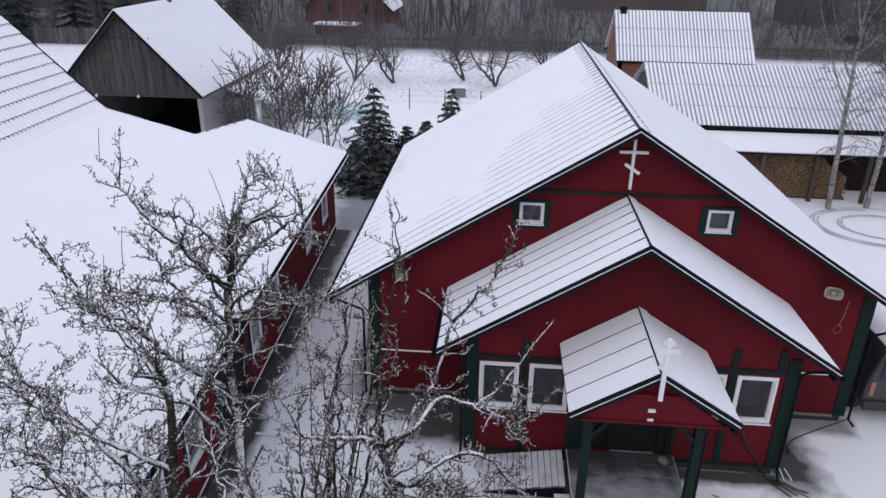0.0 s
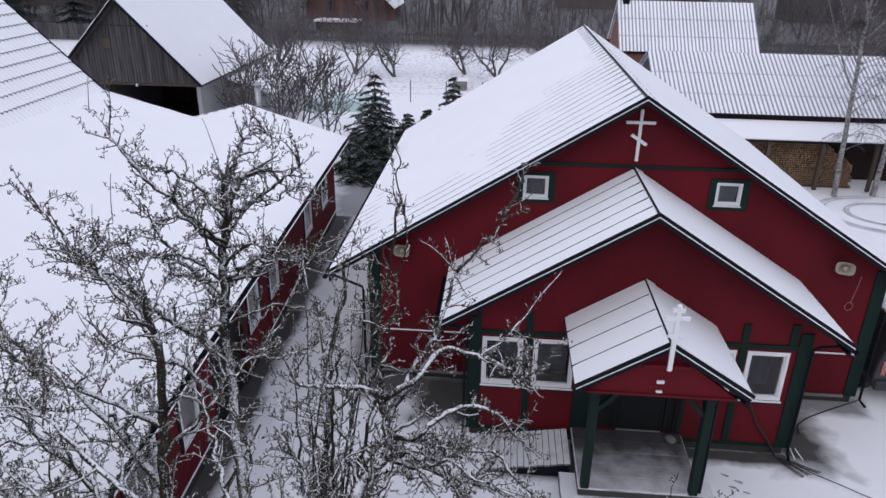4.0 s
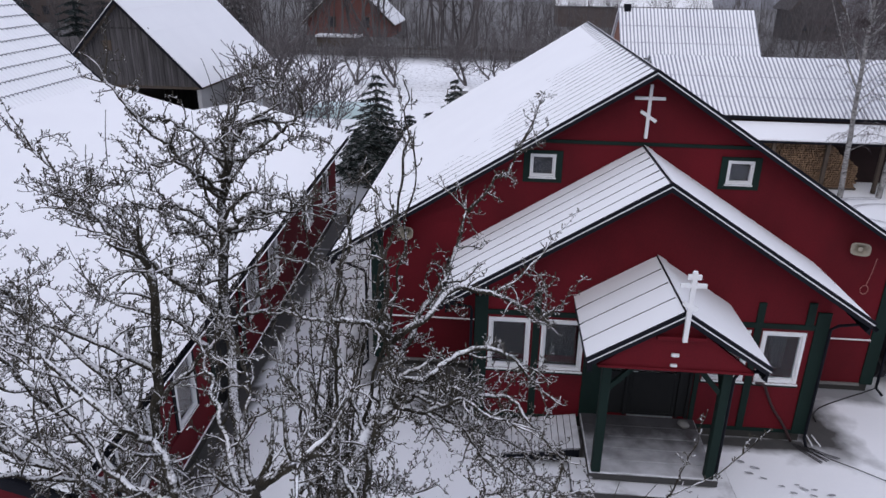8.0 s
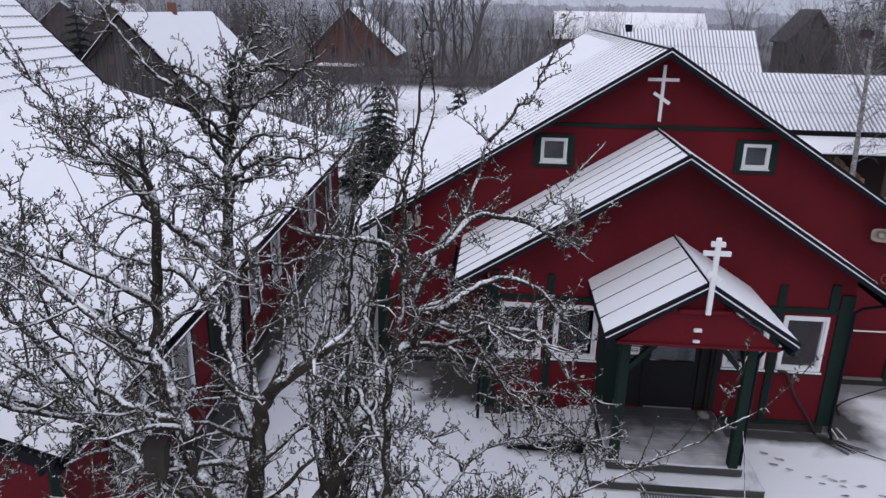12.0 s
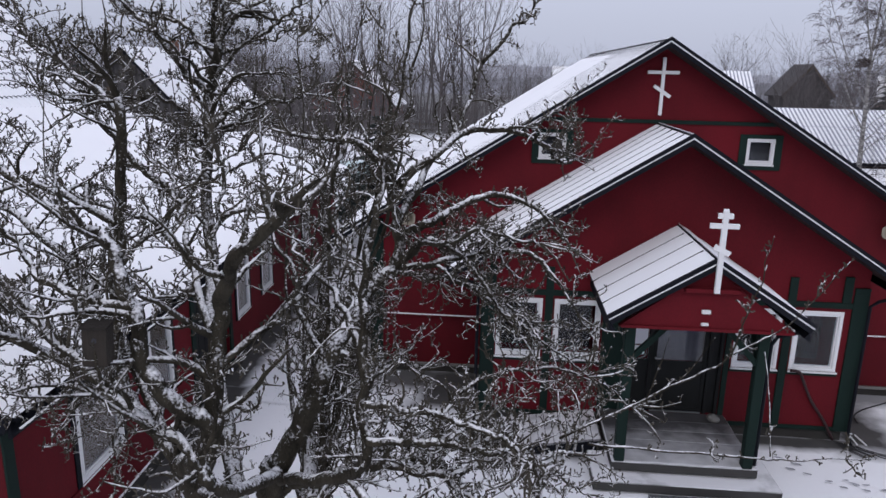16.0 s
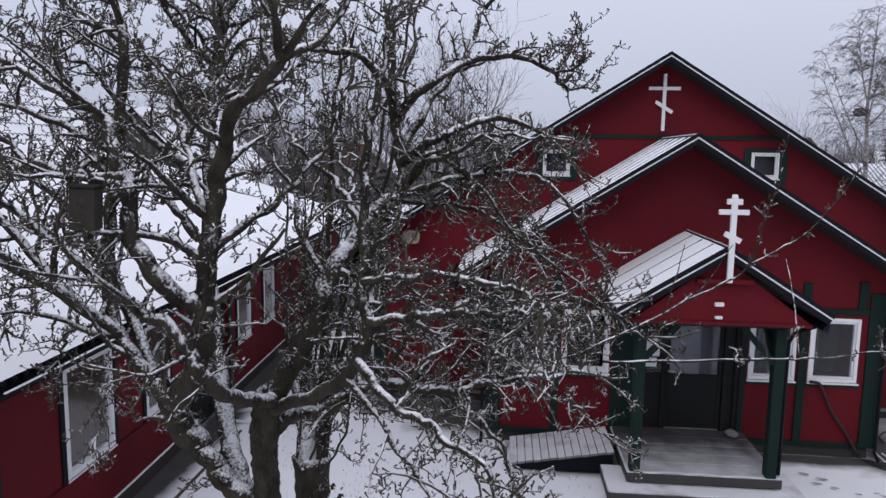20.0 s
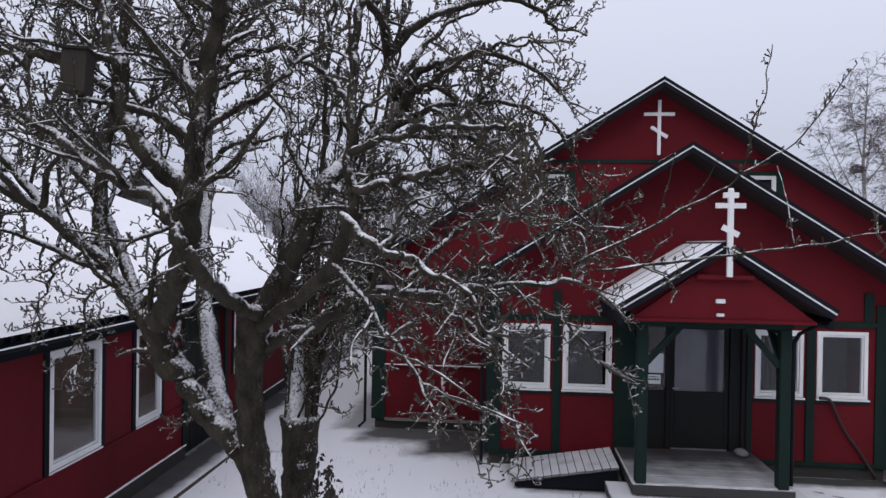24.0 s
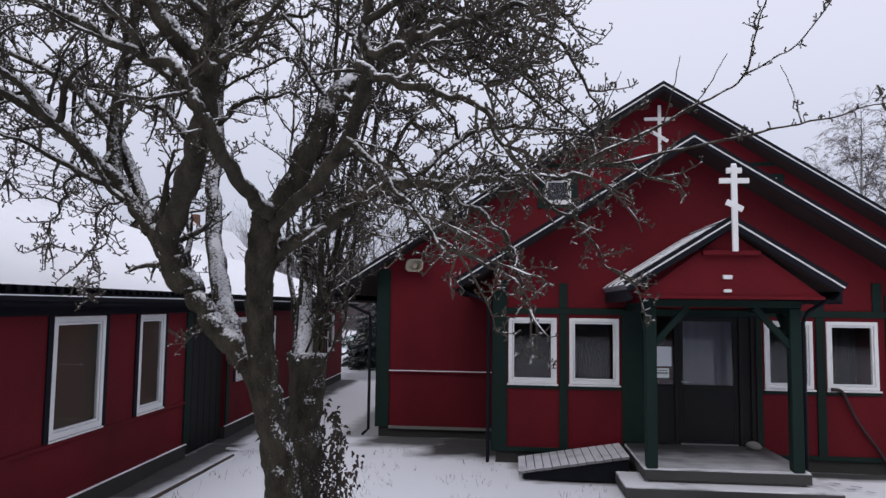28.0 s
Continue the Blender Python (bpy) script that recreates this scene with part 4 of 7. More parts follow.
def low_roof():
    """The shallow slope: east of the ridge for its whole length, farther up only beside the tall house."""
    def strip(x0, x1, y0, ya, yb, t0, t1, material, name, label=""):
        v = [(x0, y0, low_z(x0, t0)), (x1, y0, low_z(x1, t0)), (x1, yb, low_z(x1, t0)), (x0, ya, low_z(x0, t0))]
        v += [(x, y, z + t1 - t0) for x, y, z in v]
        return finish(name, v, [(3, 2, 1, 0), (4, 5, 6, 7), (0, 1, 5, 4), (1, 2, 6, 5), (2, 3, 7, 6), (3, 0, 4, 7)], material, wing, label)

    strip(-8.2, E_X, 6.1, 24.4, 24.65, -0.1, -0.001, DARK, "roof", "shallow roof deck")
    strip(-8.9, -8.2, 6.1, 21.33, 24.4, -0.1, -0.001, DARK, "roof")
    strip(-13.0, -8.9, 6.1, 20.8, 21.33, -0.1, -0.001, DARK, "roof")
    # snow blanket with a soft surface
    xs, ys = np.linspace(-13.0, E_X + 0.04, 70), np.linspace(6.13, 24.7, 130)
    v, f, idx = [], [], {}
    for j, y in enumerate(ys):
        for i, x in enumerate(xs):
            lim = float(np.interp(x, (-13.0, -8.9, -8.2, E_X), (20.8, 21.33, 24.4, 24.63)))
            if y > lim + 0.16:
                continue
            edge = min(1.0, (E_X + 0.05 - x) / 0.25, (y - 6.1) / 0.2, max(0.0, lim - y + 0.16) / 0.3)
            idx[i, j] = len(v)
            v.append((x, min(y, lim), low_z(x) + 0.004 + 0.05 * max(0.12, edge) ** 0.5 + 0.006 * noise.noise((x * 1.2, y * 1.2, 5)) * edge))
    for (i, j) in list(idx):
        q = [(i, j), (i + 1, j), (i + 1, j + 1), (i, j + 1)]
        if all(k in idx for k in q):
            f.append(tuple(idx[k] for k in q))
    finish("roof_snow", v, f, SNOW_ROOF, wing, "even blanket of snow on the shallow roof", True)
    # corrugated eave edge and gutter
    n = 18 * 6
    one = Shape().tube([(E_X - 0.1, 0, low_z(E_X - 0.1) - 0.02), (E_X + 0.05, 0, low_z(E_X + 0.05) - 0.02)], [0.034, 0.034], 6).done("sheet_end", DARK, wing)
    for i in range(n):
        ob = one if i == 0 else new("sheet_end", one.data)
        ob.parent, ob.location = wing, (0, 6.18 + i * (18.5 / n), 0)
    Shape().box(E_X - 0.02, E_X + 0.02, 6.1, 24.65, 2.42, 2.55).done("fascia", DARK, wing)
    g = Shape()
    ring = [(0.055 * math.cos(math.pi * (1 + i / 8)), 0.055 * math.sin(math.pi * (1 + i / 8))) for i in range(9)]
    ring += [(0.049 * math.cos(math.pi * (2 - i / 8)), 0.049 * math.sin(math.pi * (2 - i / 8))) for i in range(9)]
    g.prism([(E_X + 0.06 + a * 0.85, 2.52 + b * 0.85) for a, b in ring], 6.1, 24.65)
    g.done("gutter", DARK, wing, "black gutter with a line of snow")
    Shape().box(E_X + 0.088, E_X + 0.112, 6.12, 24.6, 2.522, 2.534).done("gutter_snow", SNOW, wing)
    # the far slope of the low gable, front verge
    w = [(-8.9, 21.33, low_z(-8.9) + 0.04), (-8.2, 24.4, low_z(-8.2) + 0.04), (-11.5, 24.6, 2.6), (-11.9, 21.3, 2.7)]
    w += [(x, y, z - 0.1) for x, y, z in w]
    finish("roof", w, [(0, 1, 2, 3), (7, 6, 5, 4), (0, 4, 5, 1), (1, 5, 6, 2), (2, 6, 7, 3), (3, 7, 4, 0)], SNOW_ROOF, wing)
    Shape().bar((E_X, 6.07, low_z(E_X) - 0.07), (-13, 6.07, low_z(-13) - 0.07), 0.05, 0.12).done("verge_board", DARK, wing)


low_roof()

flue = thing("steel_flue", "round steel flue with a cap above the low roof", "flue", at=(-8.55, 25.0, 0))
Shape().tube([(0, 0, 2.6), (0, 0, 4.25)], [0.1, 0.1], 14).done("pipe", STEEL, flue, smooth=True)
Shape().tube([(0, 0, 4.3), (0, 0, 4.36), (0, 0, 4.42)], [0.15, 0.13, 0.02], 14).done("cap", STEEL, flue, smooth=True)

# ---- tall house with the metal-tile roof ----
tall = thing("tall_house", "tall house with a snow-dusted metal tile roof", "house")
tall.matrix_basis = wing.matrix_basis.copy()
T_E, T_Z, T_SL = -11.45, 4.86, 1.0


def tile_roof():
    steps = 18
    length = 0.385
    dx, dz = length / math.hypot(1, T_SL), length * T_SL / math.hypot(1, T_SL)
    y0, y1, wave = 4.0, 20.97, 0.18
    n = int((y1 - y0) / wave) * 4
    deck = [(T_E, y0, T_Z - 0.06), (T_E, y1, T_Z - 0.06), (T_E - dx * steps, y1, T_Z - 0.06 + dz * steps), (T_E - dx * steps, y0, T_Z - 0.06 + dz * steps)]
    deck += [(x, y, z + 0.045) for x, y, z in deck]
    roof = finish("roof", deck, [(3, 2, 1, 0), (4, 5, 6, 7), (0, 1, 5, 4), (1, 2, 6, 5), (2, 3, 7, 6), (3, 0, 4, 7)], DARK, tall, "steep roof of stepped metal tiles")
    for i in range(steps):
        v, f = [], []
        for j in range(n + 1):
            y = y0 + (y1 - y0) * j / n
            w = 0.028 * (0.5 + 0.5 * math.sin(math.tau * j / 4 + 0.6))
            a, b = i * dx, (i + 1) * dx
            za, zb = i * dz, (i + 1) * dz
            v += [(T_E - a + 0.012, y, T_Z + za - 0.021 + w), (T_E - a + 0.012, y, T_Z + za - 0.001 + w), (T_E - b, y, T_Z + zb - 0.022 + w)]
        for j in range(n):
            p, q = 3 * j, 3 * j + 3
            f += [(p, q, q + 1, p + 1), (p + 1, q + 1, q + 2, p + 2)]
        row = finish("tile_course", v, f, SNOW_ROOF, roof)
        row.data.materials.append(SEAM)
        row.data.polygons.foreach_set("material_index", [1, 0] * n)
    v = [(T_E + 0.05, y1 - 0.02, T_Z - 0.16), (T_E - dx * steps, y1 - 0.02, T_Z - 0.16 + dz * steps)]
    Shape().bar((v[0][0], y1 + 0.03, v[0][2] + 0.1), (v[1][0], y1 + 0.03, v[1][2] + 0.1), 0.05, 0.1).done("barge_board", DARK, roof)
    Shape().box(-24, T_E - 0.4, 4.3, 20.5, 0, 4.9).done("wall", PLASTER, tall)
    top = T_Z + dz * steps
    Shape().prism([(-24, 4.9), (T_E - 0.5, 4.9), (T_E - dx * steps, top - 0.5), (-24, top - 0.5)], 20.35, 20.5).done("wall", PLASTER, tall)
    back = [(T_E - dx * steps, y0, top), (T_E - dx * steps, y1, top), (-25, y1, T_Z), (-25, y0, T_Z)]
    back += [(x, y, z - 0.1) for x, y, z in back]
    finish("roof", back, [(0, 1, 2, 3), (7, 6, 5, 4), (0, 4, 5, 1), (1, 5, 6, 2), (2, 6, 7, 3), (3, 7, 4, 0)], SNOW_ROOF, tall)


tile_roof()

# ---- barn ----
barn = thing("barn", "weathered grey board barn with an open front and snowy steep roof", "barn")
B_X, B_R, B_H, B_EZ, B_Y0, B_Y1 = -16.8, 6.69, 3.32, 3.27, 31.5, 41.3
B_SL = (B_R - B_EZ) / B_H
for side in (-1, 1):
    r = Shape().slope(B_X, B_R, B_X + side * (B_H + 0.25), B_EZ - 0.25 * B_SL, B_Y0 - 0.3, B_Y1 + 0.3, -0.12, -0.002).done("roof", OLDWOOD, barn)
    k = 8
    for i in range(k):
        a, b = i / k, (i + 1) / k
        xa, xb = B_X + side * (B_H + 0.25) * a, B_X + side * (B_H + 0.25) * b
        Shape().slope(xa, B_R - (xa - B_X) * side * B_SL, xb - side * (0.012 + 0.02 * (i % 3 == 1)), B_R - (xb - side * 0.012 - B_X) * side * B_SL, B_Y0 - 0.32, B_Y1 + 0.3, 0.0, 0.045 - 0.006 * (i % 2)).done("roof_panel", SNOW_ROOF, r)
    Shape().slope(B_X, B_R, B_X + side * (B_H + 0.25), B_EZ - 0.25 * B_SL, B_Y0 - 0.36, B_Y0 - 0.3, -0.1, 0.0).done("barge_board", DARK, barn)
nb = 46
for i in range(nb):
    x0 = B_X - B_H + 2 * B_H * i / nb
    x1 = x0 + 2 * B_H / nb - 0.012
    top = B_R - B_SL * max(abs(x0 - B_X), abs(x1 - B_X)) - 0.12
    low = 2.96 + 0.03 * math.sin(i * 2.3)
    if top > low + 0.03:
        Shape().prism([(x0, low), (x1, low), (x1, top), (x0, top)], B_Y0 + 0.012 * (i % 2), B_Y0 + 0.05).done("board", BARNWOOD, barn)
Shape().box(B_X - 1.25, B_X + 1.25, B_Y0 - 0.03, B_Y0 - 0.002, 5.45, 5.53).done("tie_board", BARNWOOD, barn)
Shape().box(B_X - B_H, B_X + B_H, B_Y0 - 0.02, B_Y0 + 0.12, 2.88, 3.0).done("beam", OLDWOOD, barn)
Shape().box(B_X - 0.95, B_X - 0.55, B_Y0 - 0.05, B_Y0 - 0.003, 4.5, 4.95, 0.02).done("hatch", OLDWOOD, barn, "small dark hatch in the gable")
Shape().box(B_X + B_H - 0.2, B_X + B_H - 0.02, B_Y0 + 0.05, B_Y1, -0.2, 3.0).done("wall", PLASTER, barn, "pale plastered side wall")
Shape().box(B_X - B_H + 0.02, B_X - B_H + 0.2, B_Y0 + 0.05, B_Y1, -0.2, 3.0).done("wall", PLASTER, barn)
Shape().box(B_X - B_H + 0.2, B_X + B_H - 0.2, B_Y1 - 0.2, B_Y1, -0.2, 3.1).done("wall", BARNWOOD, barn)
Shape().prism([(B_X - B_H, 3.1), (B_X + B_H, 3.1), (B_X, B_R - 0.2)], B_Y1 - 0.15, B_Y1 - 0.05).done("wall", BARNWOOD, barn)
Shape().box(B_X - B_H + 0.2, B_X + B_H - 0.2, B_Y0 + 0.3, B_Y1 - 0.2, 0.0, 0.03).done("floor", OLDWOOD, barn)
for x in (-1.6, 0.4):
    Shape().tube([(B_X + x, B_Y0 - 0.06, 2.96), (B_X + x, B_Y0 - 0.1, 2.84)], [0.05, 0.07], 8).done("lamp", WHITE, barn, "small round white lamp")
Shape().box(B_X - 0.2, B_X + 0.15, 36.4, 36.75, B_R - 0.2, B_R + 0.5, 0.02).done("chimney", BRICK, barn, "short brick chimney")
lean = Shape().slope(B_X + B_H + 0.2, 2.75, B_X + B_H + 2.4, 2.1, 34.4, 40.5, -0.06, 0.03)
lean.done("lean_to_roof", SNOW_ROOF, barn, "snowy lean-to roof")
Shape().box(B_X + B_H + 2.1, B_X + B_H + 2.22, 34.5, 40.4, -0.1, 2.1).done("lean_to_wall", PLASTER, barn)
Shape().box(B_X + B_H, B_X + B_H + 2.1, 34.5, 34.62, -0.1, 2.3).done("lean_to_wall", PLASTER, barn)


# ---- sheds behind the church ----
def corrugated(parent, x0, x1, yr, zr, ye, ze, pitch=0.185, depth=0.045, fill=0.6):
    """A sheet of waves running down the slope, with snow lying in the troughs."""
    n = int((x1 - x0) / pitch) * 6
    v, f = [], []
    for i in range(n + 1):
        x = x0 + (x1 - x0) * i / n
        w = depth * (0.5 + 0.5 * math.cos(math.tau * i / 6))
        v += [(x, yr, zr + w), (x, ye, ze + w)]
    for i in range(n):
        f.append((2 * i, 2 * i + 1, 2 * i + 3, 2 * i + 2))
    r = finish("roof", v, f, SHEET, parent, "corrugated sheet roof with snow in the troughs", True)
    vs, fs = [], []
    rows = 10
    for j in range(rows + 1):
        t = j / rows
        for i in range(n // 6 * 2 + 1):
            x = x0 + (x1 - x0) * i / (n // 6 * 2)
            lift = depth * (fill + 0.14 * noise.noise((x * 0.7, t * 3, yr)) + 0.12 * noise.noise((x * 5, t * 1.2, yr)))
            vs.append((x, yr + (ye - yr) * t, zr + (ze - zr) * t + lift))
    k = n // 6 * 2 + 1
    for j in range(rows):
        for i in range(k - 1):
            fs.append((j * k + i, j * k + k + i, j * k + k + i + 1, j * k + i + 1))
    finish("roof_snow", vs, fs, SNOW_ROOF, r, "", True)
    # lap joints between the sheets
    for t in (0.36, 0.7):
        y, z = yr + (ye - yr) * t, zr + (ze - zr) * t
        Shape().box(x0, x1, y - 0.02, y + 0.01, z - 0.01, z + depth * 0.72).done("lap", SHEET, r)
    Shape().box(x0, x1, ye - 0.03, ye + 0.0, ze - 0.1, ze - 0.005).done("eave_board", DARK, r)
    return r


shed = thing("wood_shed", "long shed with a snowy corrugated roof and open lean-to", "shed")
corrugated(shed, 6.7, 26, 34.0, 4.66, 30.3, 2.7)
corrugated(shed, 6.7, 26, 34.0, 4.66, 38.0, 2.7)
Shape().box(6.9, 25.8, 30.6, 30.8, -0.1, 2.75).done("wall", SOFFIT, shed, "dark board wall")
Shape().prism([(0, 0), (1, 0), (1, 1), (0, 1)], 0, 0.01).done("peg", OLDWOOD, shed).matrix_basis = pose(6.95, 31.0, 2.0) @ Matrix.Diagonal((0.05, 1, 0.05, 1))
for x in (6.9, 25.7):
    g = Shape()
    g.add([(x, 30.6, 0), (x, 37.6, 0), (x, 37.6, 2.85), (x, 34, 4.55), (x, 30.6, 2.85), (x + 0.1, 30.6, 0), (x + 0.1, 37.6, 0), (x + 0.1, 37.6, 2.85), (x + 0.1, 34, 4.55), (x + 0.1, 30.6, 2.85)],
          [(0, 1, 2, 3, 4), (9, 8, 7, 6, 5), (0, 5, 6, 1), (1, 6, 7, 2), (2, 7, 8, 3), (3, 8, 9, 4), (4, 9, 5, 0)])
    g.done("gable", BARNWOOD, shed)
v = [(6.8, 30.32, 2.5), (26, 30.32, 2.5), (26, 28.75, 2.1), (6.8, 28.75, 2.1)]
v += [(x, y, z - 0.06) for x, y, z in v]
finish("lean_to_roof", v, [(3, 2, 1, 0), (4, 5, 6, 7), (0, 1, 5, 4), (1, 2, 6, 5), (2, 3, 7, 6), (3, 0, 4, 7)], SNOW_ROOF, shed, "snowy lean-to roof")
Shape().box(6.8, 26, 28.72, 28.78, 1.96, 2.05).done("lean_to_beam", DARK, shed)
for x in (7.0, 9.2, 11.0, 13.1, 15.2, 17.4, 19.6, 22, 24, 25.8):
    Shape().box(x - 0.07, x + 0.07, 28.85, 29.0, 0, 2.0, 0.01).done("post", OLDWOOD, shed)

# firewood: each visible log is a round with a pale end
wood = thing("firewood_stack", "stacked split firewood under the shed roof", "firewood")
rnd = random.Random(5)
lens = []
for variant in range(4):
    k = Shape()
    sides = rnd.choice((5, 6, 7, 8))
    a0 = rnd.random() * 6
    ring = [(math.cos(a0 + math.tau * i / sides) * rnd.uniform(0.8, 1.05), math.sin(a0 + math.tau * i / sides) * rnd.uniform(0.8, 1.05)) for i in range(sides)]
    k.prism([(0.047 * a, 0.047 * b) for a, b in ring], 0, 0.35)
    ob = k.done("log", LOGEND, wood)
    lens.append(ob.data)
    bpy.data.objects.remove(ob)
count = 0
rest = Shape()
for row in range(19):
    x = 9.6 + (row % 2) * 0.05
    while x < 14.6:
        z = 0.13 + row * 0.092
        if z < 1.85 - max(0, x - 13.3) * 0.75 + 0.12 * noise.noise((x * 1.5, 0, 0)):
            if count < 300 and x > 10.3:
                ob = new("log", lens[rnd.randrange(4)])
                ob.parent, ob.matrix_basis = wood, pose(x, 29.25 + rnd.uniform(-0.04, 0.04), z, 0, rnd.uniform(0, 360), 0)
                count += 1
            else:
                rest.tube([(x, 29.25 + rnd.uniform(-0.04, 0.04), z), (x, 29.6, z)], [0.044, 0.044], 6)
        x += rnd.uniform(0.088, 0.108)
tagged(rest.done("log_rest", LOGEND, wood), kind="stuff")
Shape().box(9.5, 14.7, 29.3, 29.7, 0.0, 0.08).done("log_bearer", OLDWOOD, wood)

brick = thing("brick_shed", "brick outbuilding with a snowy corrugated roof", "outbuilding")
corrugated(brick, 6.2, 13.4, 41.5, 6.28, 39.0, 3.95)
corrugated(brick, 6.2, 13.4, 41.5, 6.28, 44.0, 3.95)
g = Shape()
for x in (6.35, 13.1):
    g.add([(x, 39.15, 0), (x, 43.85, 0), (x, 43.85, 4.0), (x, 41.5, 6.2), (x, 39.15, 4.0), (x + 0.2, 39.15, 0), (x + 0.2, 43.85, 0), (x + 0.2, 43.85, 4.0), (x + 0.2, 41.5, 6.2), (x + 0.2, 39.15, 4.0)],
          [(0, 1, 2, 3, 4), (9, 8, 7, 6, 5), (0, 5, 6, 1), (1, 6, 7, 2), (2, 7, 8, 3), (3, 8, 9, 4), (4, 9, 5, 0)])
g.box(6.35, 13.3, 39.15, 39.3, 0, 3.98)
g.done("wall", BRICK, brick, "orange brick walls")
Shape().box(6.5, 6.85, 41.3, 41.7, 6.1, 6.5, 0.01).done("chimney", DARK, brick, "low dark chimney")



def far_house(x, y, w, l, wall_h, ridge, wall, label, turn=0, chimney=False, windows=2, roof=SNOW_ROOF):
    """A distant gabled house; its gable looks towards -y before the turn."""
    h = thing("house", label, "house", at=(x, y, 0))
    h.rotation_euler = (0, 0, radians(turn))
    Shape().prism([(-w / 2, -0.5), (w / 2, -0.5), (w / 2, wall_h), (0, ridge - 0.15), (-w / 2, wall_h)], 0, l).done("wall", wall, h)
    k = w / 2 + 0.5
    sl = (ridge - wall_h) / (w / 2)
    for side in (-1, 1):
        r = Shape().slope(0, ridge, side * k, ridge - sl * k, -0.5, l + 0.5, -0.1, 0.08).done("roof", roof, h)
        Shape().slope(0, ridge, side * k, ridge - sl * k, -0.56, -0.502, -0.22, 0.02).done("barge_board", OLDWOOD, h)
    if chimney:
        Shape().box(-0.3, 0.3, l * 0.45, l * 0.45 + 0.6, ridge - 0.5, ridge + 0.9).done("chimney", BRICK, h, "red brick chimney")
    for i in range(windows):
        xx = (i + 0.5) / windows * w * 0.8 - w * 0.4
        wd = Shape().box(xx - 0.5, xx + 0.5, -0.04, 0.05, 1.0, 2.3).done("window", OLDWOOD, h)
        Shape().box(xx - 0.4, xx + 0.4, -0.06, -0.042, 1.1, 2.2).done("pane", INK, wd)
    return h


far_house(-19, 90, 10.5, 9, 1.9, 6.9, FARBRICK, "far brick house with a steep snowy gable")
far_house(-52, 95, 8, 10, 3.0, 6.8, FARWALL, "far house beyond the barn under snow", turn=8, chimney=True)
far_house(30, 118, 9, 22, 3.4, 6.9, FARWALL, "far long house with a broad snowy roof", turn=90, windows=3)
far_house(39.8, 99.5, 6, 5.5, 4.2, 7.7, FARDARK, "far house with a bare dark roof and gable", roof=FARDARK)
far_house(84, 140, 8, 14, 2.5, 6.6, FARWALL, "far farm building under snow", turn=70)
far_house(-62, 100, 9, 12, 2.8, 7.0, FARWALL, "far farmhouse with a snowy roof", turn=30)
sh = thing("low_shed", "small low shed with snow on its flat roof", "shed", at=(-17.8, 78, 0))
Shape().box(-2.2, 2.2, 0, 2, 0, 0.95).done("wall", OLDWOOD, sh)
Shape().box(-2.4, 2.4, -0.2, 2.2, 0.95, 1.15, 0.04).done("roof", SNOW_ROOF, sh)
bx = thing("well_box", "small grey box with a snowy lid in the field", "box", at=(-2.6, 47.5, 0))
Shape().box(-0.45, 0.45, 0, 0.7, 0, 0.6, 0.02).done("body", CONCRETE, bx)
Shape().box(-0.5, 0.5, -0.05, 0.75, 0.601, 0.7, 0.03).done("lid", SNOW, bx)
pt = thing("cold_frame", "low pale green plastic cover half buried in snow", "garden cover", at=(-9.0, 40.2, 0))
Shape().prism([(-2.2, -0.05), (2.2, -0.05), (2.1, 0.35), (1.4, 0.6), (-1.4, 0.6), (-2.1, 0.35)], 0, 2.2).done("sheet", POLYTUNNEL, pt)

# ---- picket fence at the end of the field ----
fence = thing("picket_fence", "long weathered picket fence across the field", "fence")
rnd = random.Random(3)
pk = Shape()
pm = []
for variant in range(3):
    h = 1.05 + 0.06 * variant
    ob = Shape().prism([(-0.045, 0.1), (0.045, 0.1), (0.045, h), (0, h + 0.06), (-0.045, h)], 0, 0.025).done("picket", BARNWOOD, fence)
    pm.append(ob.data)
    bpy.data.objects.remove(ob)
for i in range(560):
    x = -38 + i * 0.145
    y = 69.5 - 0.03 * (x + 20)
    if 140 < i < 420:
        ob = new("picket", pm[rnd.randrange(3)])
        ob.parent, ob.matrix_basis = fence, pose(x, y, 0, 0, rnd.uniform(-3, 3), 0)
    else:
        h = rnd.uniform(1.0, 1.2)
        pk.box(x - 0.045, x + 0.045, y, y + 0.025, 0.1, h)
tagged(pk.done("picket_rest", BARNWOOD, fence), kind="stuff")
for z in (0.4, 0.9):
    Shape().bar((-38, 70.08, z), (43.2, 67.64, z), 0.05, 0.08).done("rail", OLDWOOD, fence)
for i in range(28):
    x = -38 + i * 3
    Shape().box(x - 0.06, x + 0.06, 69.56 - 0.03 * (x + 20), 69.68 - 0.03 * (x + 20), 0, 1.15).done("post", OLDWOOD, fence)
f2 = thing("wire_fence", "thin wire fence on posts across the field", "fence")
for i in range(9):
    x = -12 + i * 2.2
    Shape().tube([(x, 43.5, 0), (x, 43.5, 1.3)], [0.035, 0.03], 6).done("post", OLDWOOD, f2)
for z in (0.5, 0.85, 1.2):
    Shape().tube([(-12, 43.5, z), (5.6, 43.5, z)], [0.006, 0.006], 4).done("wire", STEEL, f2)
bf = thing("board_fence", "dark board fence beyond the barn", "fence")
for i in range(60):
    x = -50 + i * 0.5
    Shape().box(x, x + 0.46, 66 + 0.012 * (i % 2), 66.04, 0.05, 1.5 + 0.05 * math.sin(i * 1.7)).done("board", BARNWOOD, bf)

